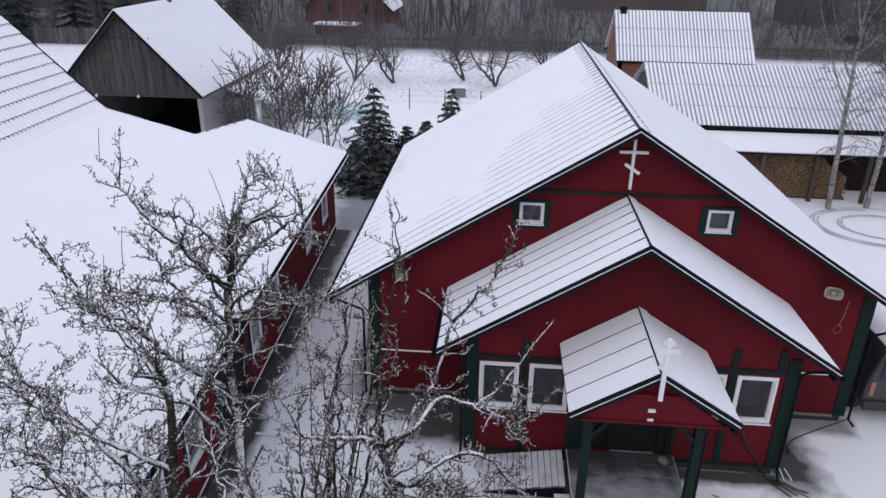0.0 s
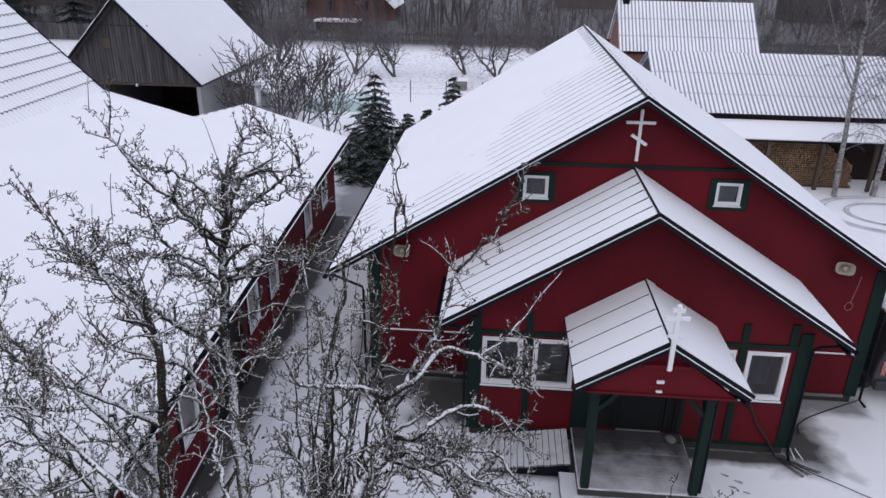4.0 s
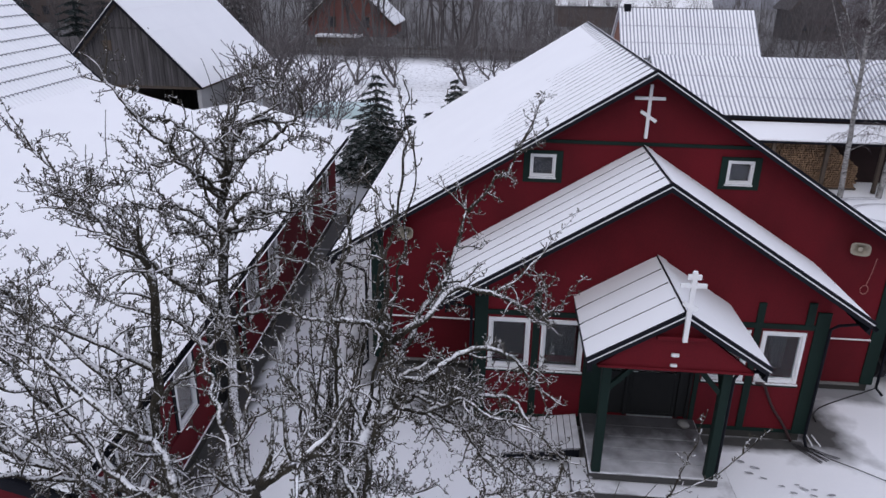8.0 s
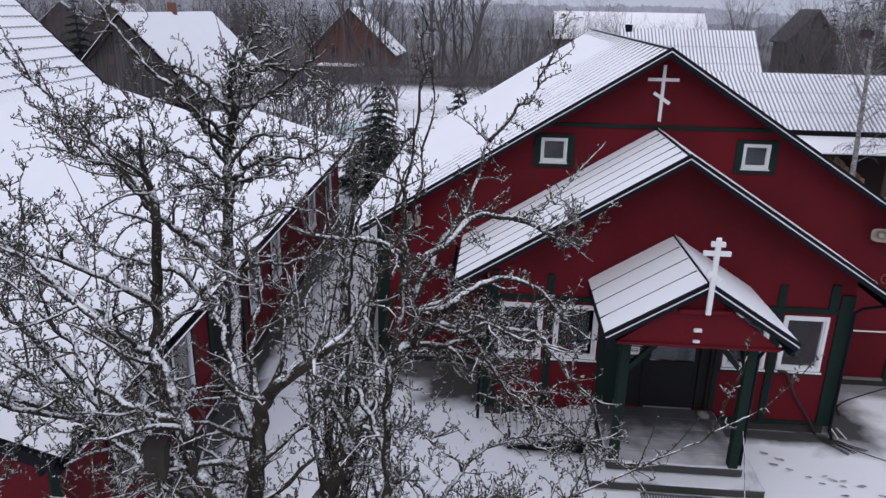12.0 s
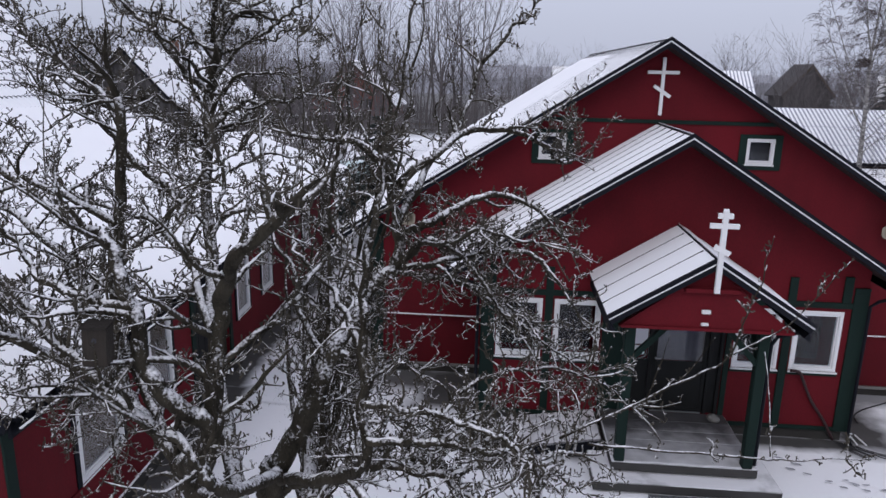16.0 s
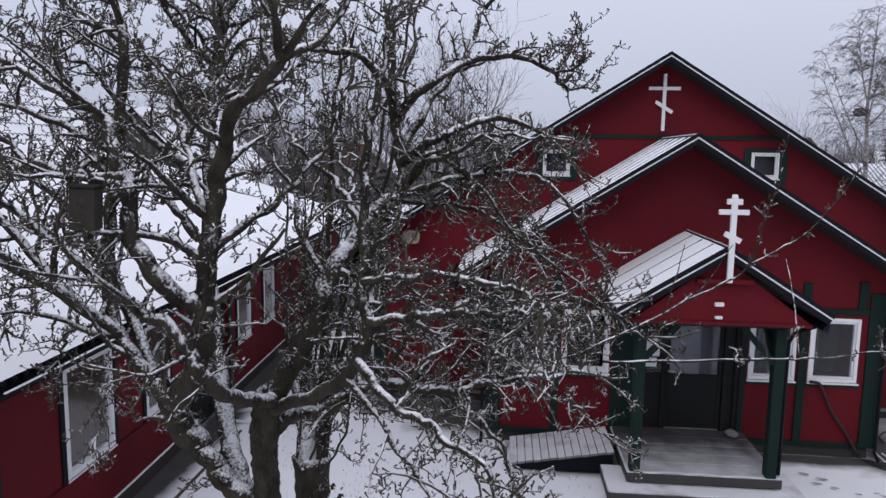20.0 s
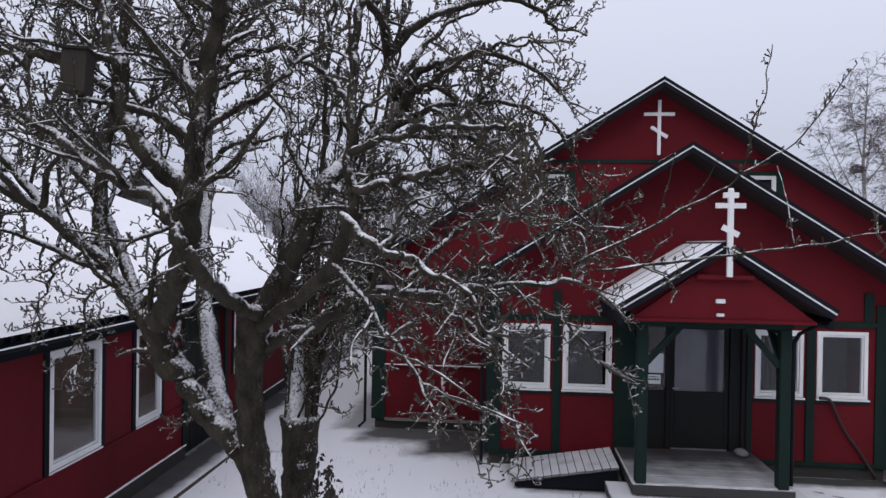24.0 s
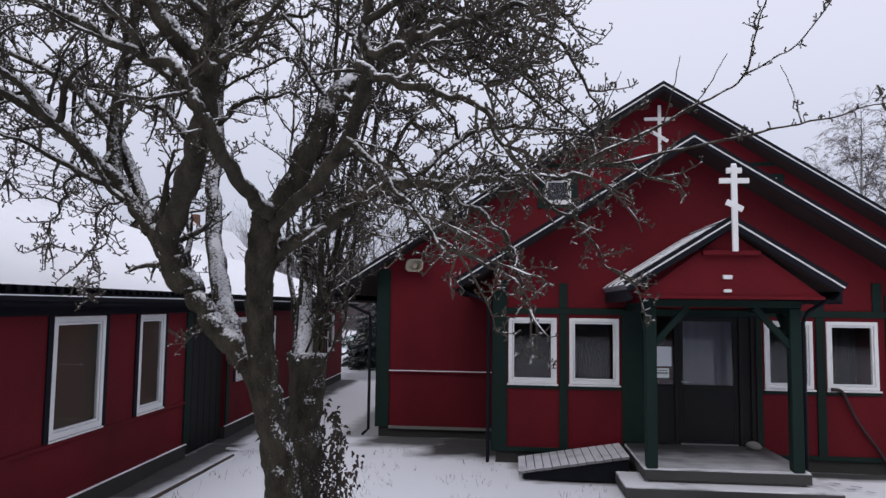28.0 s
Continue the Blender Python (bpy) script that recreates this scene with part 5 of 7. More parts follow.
# ---- yard marks, cables, the van by the church ----
tr = Shape()
for r, a0, a1 in ((1.5, 0, 5.6), (1.62, 0.3, 6.1), (2.35, 1.5, 5.9), (2.5, 2, 6.2), (2.62, 1.2, 4.6)):
    n = 60
    v = []
    for i in range(n + 1):
        a = a0 + (a1 - a0) * i / n
        w = 0.035 + 0.02 * noise.noise((a * 3, r * 5, 0))
        v += [(14.9 + (r - w) * math.cos(a), 26.2 + (r - w) * math.sin(a) * 0.8, 0.012), (14.9 + (r + w) * math.cos(a), 26.2 + (r + w) * math.sin(a) * 0.8, 0.012)]
    tr.add(v, [(2 * i, 2 * i + 1, 2 * i + 3, 2 * i + 2) for i in range(n)])
TRACK = mat("bare_track", (0.42, 0.42, 0.44), 0.9, (0.62, 0.63, 0.66), 3, 40, 0.4, mix=1.0)
tagged(tr.done("tyre_tracks", TRACK), "curved tyre tracks pressed into the snow", "tracks", kind="structure")
fp = Shape()
rnd = random.Random(8)
for x, y in ((4.69, 11.02), (4.9, 10.86), (4.75, 10.7), (4.96, 10.58), (5.21, 10.4), (5.48, 10.46), (5.36, 10.25), (5.57, 10.37), (5.74, 10.36), (5.67, 10.21), (5.98, 10.25), (5.6, 9.97), (6.2, 10.02), (6.05, 9.8), (6.45, 9.75)):
    a0, size = rnd.uniform(-0.6, 0.2), rnd.uniform(0.7, 1.3)
    ring = []
    for k in range(10):
        a = math.tau * k / 10
        u, w = size * 0.06 * math.cos(a) * (1 + 0.3 * rnd.random()), size * (0.02 + 0.008 * math.cos(a)) * math.sin(a) * (1 + 0.3 * rnd.random())
        ring.append((x + u * math.cos(a0) - w * math.sin(a0), y + u * math.sin(a0) + w * math.cos(a0), 0.012))
    fp.add(ring, [tuple(range(10))])
SLUSH = mat("trodden_snow", (0.1, 0.1, 0.105), 0.8, (0.5, 0.51, 0.55), 9, 60, 0.4, mix=1.0)
tagged(fp.done("footprints", SLUSH), "line of footprints trodden into the snow", "footprints", kind="structure")

def smooth_path(pts, steps=4):
    """Rounds a line of points with a Catmull-Rom curve."""
    p = [Vector(q) for q in pts]
    p = [p[0] * 2 - p[1]] + p + [p[-1] * 2 - p[-2]]
    out = []
    for i in range(1, len(p) - 2):
        for k in range(steps):
            t = k / steps
            out.append(0.5 * (2 * p[i] + (p[i + 1] - p[i - 1]) * t + (2 * p[i - 1] - 5 * p[i] + 4 * p[i + 1] - p[i + 2]) * t * t + (3 * p[i] - p[i - 1] - 3 * p[i + 1] + p[i + 2]) * t ** 3))
    return out + [p[-2]]


cab = thing("cable_coil", "loose black cables lying on the snow by the corner", "cable")
rnd = random.Random(40)
for i in range(7):
    pts = [(5.8 + 0.05 * i, 11.62 - 0.02 * i, 0.05), (5.9 + 0.055 * i, 11.46, 0.02), (6.0 + 0.06 * i + rnd.uniform(-0.02, 0.02), 11.3 + 0.012 * i, 0.02), (6.12 + 0.07 * i + rnd.uniform(-0.03, 0.03), 11.1 + 0.03 * i, 0.015)]
    if i == 4:
        pts += [(6.75, 10.98, 0.015), (7.1, 10.72, 0.015), (7.5, 10.45, 0.015)]
    line = smooth_path(pts)
    Shape().tube(line, [0.008] * len(line), 4).done("cable", CABLE, cab)
c = Shape()
pts = smooth_path([(6.55, 12.4, 0.03), (6.62, 12.68, 0.03), (6.91, 12.98, 0.02), (7.53, 13.35, 0.02), (8.0, 13.6, 0.03), (8.3, 13.68, 0.12)])
c.tube(pts, [0.012] * len(pts), 5)
tagged(c.done("ground_cable", CABLE), "black cable lying across the snow to the wall", "cable")
# dark slanting shape from the sill to the ground, built as a tube
c = Shape()
pts = [(4.95, A_WALL - 0.09, 1.27), (5.1, A_WALL - 0.09, 1.24), (5.2, A_WALL - 0.08, 1.05), (5.35, A_WALL - 0.08, 0.75), (5.6, A_WALL - 0.07, 0.4), (5.8, A_WALL - 0.09, 0.05)]
c.tube(smooth_path(pts), [0.026] * 21, 8)
tagged(c.done("hose", DARKTUBE, smooth=True), "dark brown tube slanting down from the window sill", "hose")
for x in (6.2, 6.3):
    pl = Shape().bar((x, 11.95, 0.02), (x - 0.02 + (x - 6.2) * 0.5, 11.6, 0.02), 0.018, 0.02)
    tagged(pl.done("lath", SNOW), "thin snowy lath lying by the corner", "lath", "laths by the corner")

van = thing("van", "dark van parked close beside the church wall", "van", at=(9.35, 15.6, 0))
body = Shape()
prof = [(-0.85, 0.35), (0.85, 0.35), (0.92, 0.6), (0.9, 1.0), (0.72, 1.75), (0.62, 1.85), (-0.62, 1.85), (-0.72, 1.75), (-0.9, 1.0), (-0.92, 0.6)]
body.prism(prof, -1.9, 2.6)
ob = body.done("body", CARPAINT, van)
bv = ob.modifiers.new("soft", "BEVEL")
bv.width, bv.segments = 0.08, 3
Shape().box(-0.66, 0.66, -1.93, -1.905, 1.15, 1.65, 0.01).done("window", INK, van, "dark rear window")
Shape().box(-0.9, 0.9, -2.0, -1.905, 0.4, 0.62, 0.03).done("bumper", INK, van)
for x in (-0.82, 0.72):
    Shape().box(x, x + 0.1, -1.94, -1.905, 0.75, 1.1, 0.01).done("lamp", PALE_CABLE, van)
for x in (-0.88, 0.7):
    for y in (-1.2, 1.7):
        wh = Shape().tube([(x, y, 0.32), (x + 0.18, y, 0.32)], [0.32, 0.32], 20).done("wheel", INK, van)
Shape().box(-0.6, 0.6, -1.7, 2.4, 1.851, 1.885, 0.02).done("roof_snow", SNOW, van)


# ---- trees ----
def smooth_line(pts, steps=5):
    """A Catmull-Rom curve through the points."""
    p = [Vector(q) for q in pts]
    p = [p[0] * 2 - p[1]] + p + [p[-1] * 2 - p[-2]]
    out = []
    for i in range(1, len(p) - 2):
        for k in range(steps):
            t = k / steps
            out.append(0.5 * (2 * p[i] + (p[i + 1] - p[i - 1]) * t + (2 * p[i - 1] - 5 * p[i] + 4 * p[i + 1] - p[i + 2]) * t * t + (3 * p[i] - p[i - 1] - 3 * p[i + 1] + p[i + 2]) * t ** 3))
    return out + [p[-2]]


def gnarled(line, radii, sides, rough=0.1, fine=0.007):
    """A limb with swellings and fissured bark."""
    s = Shape().tube(line, radii, sides)
    off = sum(line[0]) * 3.7
    for i, p in enumerate(line):
        for j in range(sides):
            q = Vector(s.v[i * sides + j])
            a, d = math.tau * j / sides, (q - p)
            c, e, z = math.cos(a), math.sin(a), i * 0.05
            k = rough * radii[i] * noise.noise((c * 1.6 + off, e * 1.6, z * 2.5)) + fine * noise.noise((c * 5 + off, e * 5, z * 5)) + fine * noise.noise((c * 11, e * 11 + off, z * 11))
            s.v[i * sides + j] = tuple(q + d.normalized() * k)
    return s


class Grower:
    """Grows crooked side branches, twigs and fruit spurs from limbs."""

    def __init__(self, tree, seed, up=0.05, crook=0.25, dense=(0.62, 0.42, 0.0), much=1.0):
        self.tree, self.r, self.up, self.crook, self.dense, self.much = tree, random.Random(seed), up, crook, dense, much
        self.wood, self.twigs, self.snow = Shape(), Shape(), Shape()

    def jitter(self, k):
        return Vector((self.r.gauss(0, k), self.r.gauss(0, k), self.r.gauss(0, k)))

    def spurs(self, p, d, r, n=None):
        """Short knobbly fruit spurs, some of them forked."""
        for _ in range(self.r.choice((1, 1, 2, 2, 3)) if n is None else n):
            side = (d.orthogonal().normalized() * self.r.uniform(-1, 1) + d.cross(d.orthogonal()).normalized() * self.r.uniform(-1, 1) + Vector((0, 0, 0.35)) + d * 0.3).normalized()
            k = self.r.uniform(0.014, 0.055)
            mid = p + side * k * 0.55 + self.jitter(0.01)
            tip = p + side * k + Vector((0, 0, k * 0.3)) + self.jitter(0.01)
            self.twigs.tube([p, mid, tip], [0.004, 0.0036, 0.0072], 3, False)
            if self.r.random() < 0.22:
                self.snow.tube([p - d * 0.012 + Vector((0, 0, r * 0.8)), p + d * 0.01 + Vector((0, 0, r * 0.8 + 0.003))], [min(r, 0.012) * 0.5 + 0.0015, 0.002], 4)
            if k > 0.03:
                tip = mid + (side + self.jitter(0.7)).normalized() * k * 0.5
                self.twigs.tube([mid, tip], [0.0034, 0.006], 3, False)

    def drape(self, pts, radii, much=1.0):
        """Uneven snow lying along the upper side."""
        run, rr = [], []

        def flush():
            if len(run) > 1:
                w = [max(0.15, 1 - abs(2 * i / (len(run) - 1) - 1) ** 4) * self.r.uniform(0.65, 1.1) for i in range(len(run))]
                d = (run[-1] - run[0]).normalized()
                lift = (Vector((0.25, -0.1, 1)) - d * d.z).normalized()
                self.snow.tube([q + lift * (b * 0.55 + 0.0005) + self.jitter(0.0015) for q, b in zip(run, rr)], [b * 0.66 * k + 0.0006 for b, k in zip(rr, w)], 6)

        for a, b in zip(range(len(pts) - 1), pts[1:]):
            d = (b - pts[a]).normalized()
            if abs(d.z) < 0.7 and self.r.random() < (0.9 if radii[a] > 0.02 else 0.74) * much * self.much:
                if not run:
                    run, rr = [pts[a]], [radii[a]]
                run.append(b)
                rr.append(radii[a + 1])
            else:
                flush()
                run, rr = [], []
        flush()

    def branch(self, p, d, length, r0, level, droop=0.0):
        seg = (0.08, 0.06, 0.05, 0.045)[min(level, 3)]
        n = max(2, int(length / seg))
        pts, rad = [p], [r0]
        d = d.normalized()
        arc = self.jitter(self.crook * 0.45)
        for i in range(n):
            t = (i + 1) / n
            if self.r.random() < 0.3:
                arc = self.jitter(self.crook * 0.6)
            d = (d + arc + self.jitter(self.crook * (0.7 + 0.3 * level)) * 0.75 + Vector((0, 0, self.up * 0.5 - droop * t))).normalized()
            p = p + d * seg * self.r.uniform(0.8, 1.2)
            pts.append(p)
            rad.append(max(0.0036, r0 * (1 - 0.68 * t)))
            if level < 2 and i > 0 and self.r.random() < self.dense[level] * 0.8:
                a = d.orthogonal().normalized()
                b = d.cross(a)
                th = self.r.uniform(0, math.tau)
                side = a * math.cos(th) + b * math.sin(th)
                nd = d * self.r.uniform(0.3, 0.8) + side + Vector((0, 0, self.up))
                ln = length * self.r.uniform(0.25, 0.6) * (1 - 0.4 * t)
                if ln > 0.09:
                    self.branch(p, nd, ln, max(0.0052, rad[-1] * 0.66), level + 1, droop)
            self.spurs(p, d, rad[-1])
        if level <= 1 and p.z > 5.0 and self.r.random() < 0.03:
            q, e, w = p, Vector((self.r.gauss(0, 0.12), self.r.gauss(0, 0.12), 1)).normalized(), [p]
            for _ in range(self.r.randrange(3, 7)):
                e = (e + self.jitter(0.05)).normalized()
                q = q + e * 0.1
                w.append(q)
            self.twigs.tube(w, [0.006 - 0.003 * i / len(w) for i in range(len(w))], 3, False)
        store = self.wood if r0 > 0.013 else self.twigs
        store.tube(pts, rad, 6 if r0 > 0.013 else 4, False)
        if r0 > 0.0078:
            self.drape(pts, rad, 0.78)

    def limb(self, pts, r0, r1, every=0.13, start=0.25, reach=1.05, droop=0.0, steps=12, fork=True, twiggy=0.16, spurred=1.0, wob=0.09):
        every *= 1.45
        line = smooth_line(pts, steps)
        n = len(line)
        bend = self.r.uniform(0, 50)
        line = [q + Vector([noise.noise((bend + k * 7, i * 0.25, 1)) for k in range(3)]) * min(wob, 0.02 + wob * i / n) for i, q in enumerate(line)]
        rad = [r0 + (r1 - r0) * i / (n - 1) for i in range(n)]
        s = gnarled(line, [q * (1 + 0.14 * noise.noise((bend, i * 0.22, 5))) for i, q in enumerate(rad)], 26 if r0 > 0.08 else 14, 0.14, min(0.007, r0 * 0.12))
        s.done("limb", BARK, self.tree, "", True)
        k = next((i for i in range(n) if rad[i] < 0.085), n)
        self.drape(line[k:], rad[k:], 0.95)
        for i in range(2, n):
            if rad[i] < 0.05 and i / n > start * 0.6 and self.r.random() < spurred:
                self.spurs(line[i], (line[i] - line[i - 1]).normalized(), rad[i])
        for i in range(max(3, int(n * 0.12)), n):
            if self.r.random() < twiggy:
                d = (line[i] - line[i - 1]).normalized()
                side = d.orthogonal().normalized()
                th = self.r.uniform(0, math.tau)
                self.branch(line[i], side * math.cos(th) + d.cross(side) * math.sin(th) + d * 0.3, self.r.uniform(0.15, 0.5), self.r.uniform(0.0055, 0.009), 1, droop)
        run = 0.0
        for i in range(1, n):
            run += (line[i] - line[i - 1]).length
            if i / n < start or run < every:
                continue
            run = 0.0
            d = (line[i] - line[i - 1]).normalized()
            for _ in range(1 if self.r.random() < 0.65 else 2):
                a = d.orthogonal().normalized()
                b = d.cross(a)
                th = self.r.uniform(0, math.tau)
                nd = a * math.cos(th) + b * math.sin(th) + d * self.r.uniform(0.1, 0.7)
                if nd.z < -0.4 and self.r.random() < 0.6:
                    nd.z = abs(nd.z) * 0.4
                self.branch(line[i], nd, reach * self.r.uniform(0.35, 1.15), max(0.01, min(0.032, rad[i] * self.r.uniform(0.4, 0.75))), 0 if reach > 0.5 else 2, droop)
        if fork:
            for _ in range(3):
                self.branch(line[-1], (line[-1] - line[-3]).normalized() + self.jitter(0.35), reach * self.r.uniform(0.6, 1.0), max(0.011, r1 * 0.9), 0, droop)

    def finish_tree(self):
        tagged(self.wood.done("bough_mass", BARK, self.tree, "dark crooked side branches", True), kind="stuff")
        tagged(self.twigs.done("twig_mass", TWIG, self.tree, "tangle of dark twigs and fruit spurs"), kind="stuff")
        tagged(self.snow.done("bough_snow", TREESNOW, self.tree, "snow lying along the boughs", True), kind="stuff")


def pear_tree():
    t = thing("pear_tree", "old leafless pear tree with knotty dark limbs under snow", "tree")
    g = Grower(t, 11)
    # trunk, with a flared foot
    trunk = smooth_line([(-1.5, 5.42, -0.1), (-1.53, 5.41, 0.5), (-1.59, 5.4, 1.04), (-1.64, 5.36, 1.38), (-1.71, 5.28, 1.8), (-1.73, 5.18, 2.22), (-1.71, 5.05, 2.62), (-1.65, 4.95, 2.9), (-1.6, 4.9, 3.1)], 14)
    n = len(trunk) - 1
    gnarled(trunk, [0.235 - 0.09 * min(1, i / 22) - 0.05 * min(1, i / (0.62 * n)) + 0.012 * max(0, i / n - 0.62) for i in range(n + 1)], 44, 0.25, 0.016).done("trunk", BARK, t, "thick dark fissured trunk", True)
    # low scaffold over the long building and the limbs that rise from it
    g.limb([(-1.68, 5.29, 1.78), (-1.8, 5.24, 2.0), (-1.98, 5.2, 2.2), (-2.15, 5.18, 2.41), (-2.28, 5.18, 2.6), (-2.41, 5.19, 2.78), (-2.54, 5.2, 2.93), (-2.7, 5.23, 3.12), (-2.94, 5.25, 3.42), (-3.31, 5.05, 3.78), (-3.87, 4.9, 4.1), (-4.5, 4.9, 4.4)], 0.095, 0.028, start=0.45, wob=0.03)
    g.limb([(-2.27, 5.18, 2.56), (-2.38, 5.12, 2.76), (-2.36, 5.0, 2.95), (-2.2, 4.78, 3.12), (-1.96, 4.45, 3.33), (-1.77, 4.2, 3.65), (-1.68, 4.1, 4.1), (-1.64, 4.15, 4.6), (-1.42, 3.88, 4.95), (-1.15, 3.78, 5.25)], 0.1, 0.03, start=0.55, reach=0.7, every=0.17, wob=0.04)
    g.limb([(-1.9, 5.24, 2.08), (-2.08, 5.4, 2.36), (-2.24, 5.65, 2.58), (-2.5, 6.1, 2.95), (-2.75, 6.6, 3.5), (-2.95, 7.1, 4.1), (-3.08, 7.4, 4.7), (-3.1, 7.6, 5.3), (-3.13, 7.75, 5.7), (-3.02, 7.8, 6.18), (-2.88, 8.0, 6.55)], 0.088, 0.036, start=0.5, reach=0.75, every=0.15, wob=0.04)
    g.limb([(-2.96, 5.27, 3.4), (-3.05, 5.4, 4.0), (-3.0, 5.5, 4.7), (-2.94, 5.56, 5.5), (-2.98, 5.6, 5.75)], 0.055, 0.032, start=0.35, reach=0.75, every=0.17, wob=0.04)
    # the back limb's crown
    g.limb([(-3.13, 7.75, 5.7), (-3.38, 7.75, 5.88), (-3.55, 7.7, 6.15), (-3.7, 7.62, 6.4), (-4.0, 7.65, 6.65), (-4.3, 7.77, 7.0)], 0.042, 0.014, start=0.2, reach=0.65, every=0.11, wob=0.05)
    g.limb([(-3.0, 7.5, 5.38), (-2.82, 7.53, 5.55), (-2.62, 7.56, 5.62), (-2.25, 7.6, 5.65), (-1.95, 7.6, 5.75)], 0.034, 0.012, start=0.15, reach=0.6, every=0.12)
    g.limb([(-3.02, 7.8, 6.1), (-2.75, 8.0, 6.25), (-2.45, 8.1, 6.45), (-2.2, 8.1, 6.7)], 0.028, 0.01, start=0.15, reach=0.5, every=0.11)
    g.limb([(-3.18, 7.35, 4.46), (-3.4, 7.28, 4.72), (-3.61, 7.2, 4.9), (-3.85, 7.1, 5.22), (-4.07, 7.0, 5.57), (-4.5, 7.0, 5.72)], 0.05, 0.014, start=0.25, reach=0.75, every=0.12, wob=0.04)
    g.limb([(-3.05, 7.05, 3.9), (-3.27, 7.0, 4.2), (-3.51, 7.0, 4.45), (-3.77, 7.0, 4.51), (-4.3, 6.95, 4.7)], 0.045, 0.014, start=0.35, reach=0.7, every=0.15, wob=0.03)
    g.limb([(-3.0, 7.2, 4.3), (-2.7, 7.1, 4.55), (-2.3, 7.1, 4.6), (-1.9, 7.2, 4.7)], 0.03, 0.01, start=0.15, reach=0.6, every=0.15)
    g.limb([(-3.08, 7.55, 5.1), (-3.5, 7.75, 5.3), (-3.9, 7.9, 5.6), (-4.2, 8.0, 6.0)], 0.028, 0.01, start=0.15, reach=0.6, every=0.13)
    fan = random.Random(5)
    for k in range(12):
        z = 4.75 + 1.6 * (k / 11)
        a = k * 2.4
        x, y = -3.1 + 0.04 * math.sin(k), 7.42 + 0.3 * (z - 4.7)
        ln = fan.uniform(0.9, 1.75) * (1.0 if z < 5.9 else 0.75)
        q = [(x + math.cos(a) * ln * t, y + 0.8 * math.sin(a) * ln * t, z + 0.25 * ln * math.sin(t * 2.6) + fan.uniform(-0.05, 0.05) + 0.3 * t * (z - 5.0)) for t in (0, 0.25, 0.5, 0.75, 1.0)]
        g.limb(q, fan.uniform(0.018, 0.03), 0.008, start=0.15, reach=0.5, every=0.15, wob=0.09)
    # crown of the upright limb over the low roof
    g.limb([(-2.96, 5.58, 5.62), (-3.4, 5.95, 5.8), (-3.75, 6.2, 5.95), (-4.08, 6.3, 6.15), (-4.49, 6.6, 6.5)], 0.03, 0.01, start=0.1, reach=0.6, every=0.12)
    g.limb([(-2.94, 5.56, 5.5), (-3.33, 6.1, 5.62), (-3.81, 6.5, 5.75), (-4.37, 6.8, 5.9)], 0.028, 0.01, start=0.15, reach=0.65, every=0.13)
    g.limb([(-3.0, 5.5, 4.75), (-3.5, 5.5, 5.0), (-4.1, 5.6, 5.15), (-4.7, 5.9, 5.2)], 0.034, 0.011, start=0.15, reach=0.7, every=0.12)
    g.limb([(-3.03, 5.45, 4.4), (-2.7, 5.6, 4.75), (-2.45, 5.8, 5.05), (-2.2, 6.0, 5.3)], 0.026, 0.01, start=0.2, reach=0.6, every=0.14)
    # fork of the trunk
    g.limb([(-1.6, 4.9, 3.05), (-1.36, 4.95, 3.5), (-1.21, 5.0, 3.92), (-1.03, 5.36, 4.28), (-0.8, 5.6, 4.5), (-0.84, 5.7, 4.95), (-0.87, 5.78, 5.27), (-0.92, 5.9, 5.8)], 0.088, 0.014, start=0.3, every=0.24, reach=0.5, twiggy=0.1, wob=0.05)
    g.limb([(-0.82, 5.66, 4.75), (-0.62, 5.95, 5.15), (-0.4, 6.25, 5.5), (-0.2, 6.6, 6.05)], 0.036, 0.012, start=0.2, every=0.22, reach=0.5, twiggy=0.1)
    # limbs that arch over towards the church
    g.limb([(-0.78, 5.62, 4.72), (-0.51, 5.4, 4.885), (-0.29, 5.57, 5.0), (0.0, 5.7, 5.065), (0.265, 5.74, 4.97), (0.41, 5.66, 4.85), (0.55, 5.65, 4.68)], 0.036, 0.009, start=0.2, droop=0.04, reach=0.42, every=0.13, wob=0.025)
    g.limb([(-0.85, 5.72, 5.08), (-0.54, 5.66, 5.34), (-0.28, 5.95, 5.52), (0.056, 5.85, 5.54), (0.36, 5.82, 5.417), (0.46, 5.86, 5.31), (0.73, 6.07, 5.32)], 0.036, 0.007, start=0.2, droop=0.03, reach=0.38, every=0.15, wob=0.025, fork=False)
    g.limb([(0.35, 5.82, 5.42), (0.47, 5.6, 5.42), (0.58, 5.4, 5.48)], 0.01, 0.006, start=0.1, reach=0.2, every=0.15, wob=0.01, fork=False)
    g.limb([(0.05, 5.85, 5.54), (0.25, 6.0, 5.6), (0.5, 6.3, 5.74), (0.85, 6.75, 6.03)], 0.011, 0.004, start=0.2, reach=0.18, every=0.3, wob=0.02, fork=False)
    g.limb([(-0.8, 5.58, 4.48), (-0.62, 5.4, 4.7), (-0.45, 5.38, 4.75), (-0.24, 5.38, 4.61), (-0.12, 5.22, 4.52), (0.02, 5.18, 4.32), (0.2, 5.18, 4.1)], 0.028, 0.008, start=0.2, droop=0.06, reach=0.42, every=0.12, wob=0.02)
    g.limb([(-0.8, 5.6, 4.46), (-0.46, 5.36, 4.58), (0.0, 5.54, 4.66), (0.3, 5.58, 4.6), (0.45, 5.45, 4.47), (0.68, 5.58, 4.12), (0.8, 5.6, 3.92)], 0.028, 0.006, start=0.15, droop=0.06, reach=0.42, every=0.1, wob=0.02)
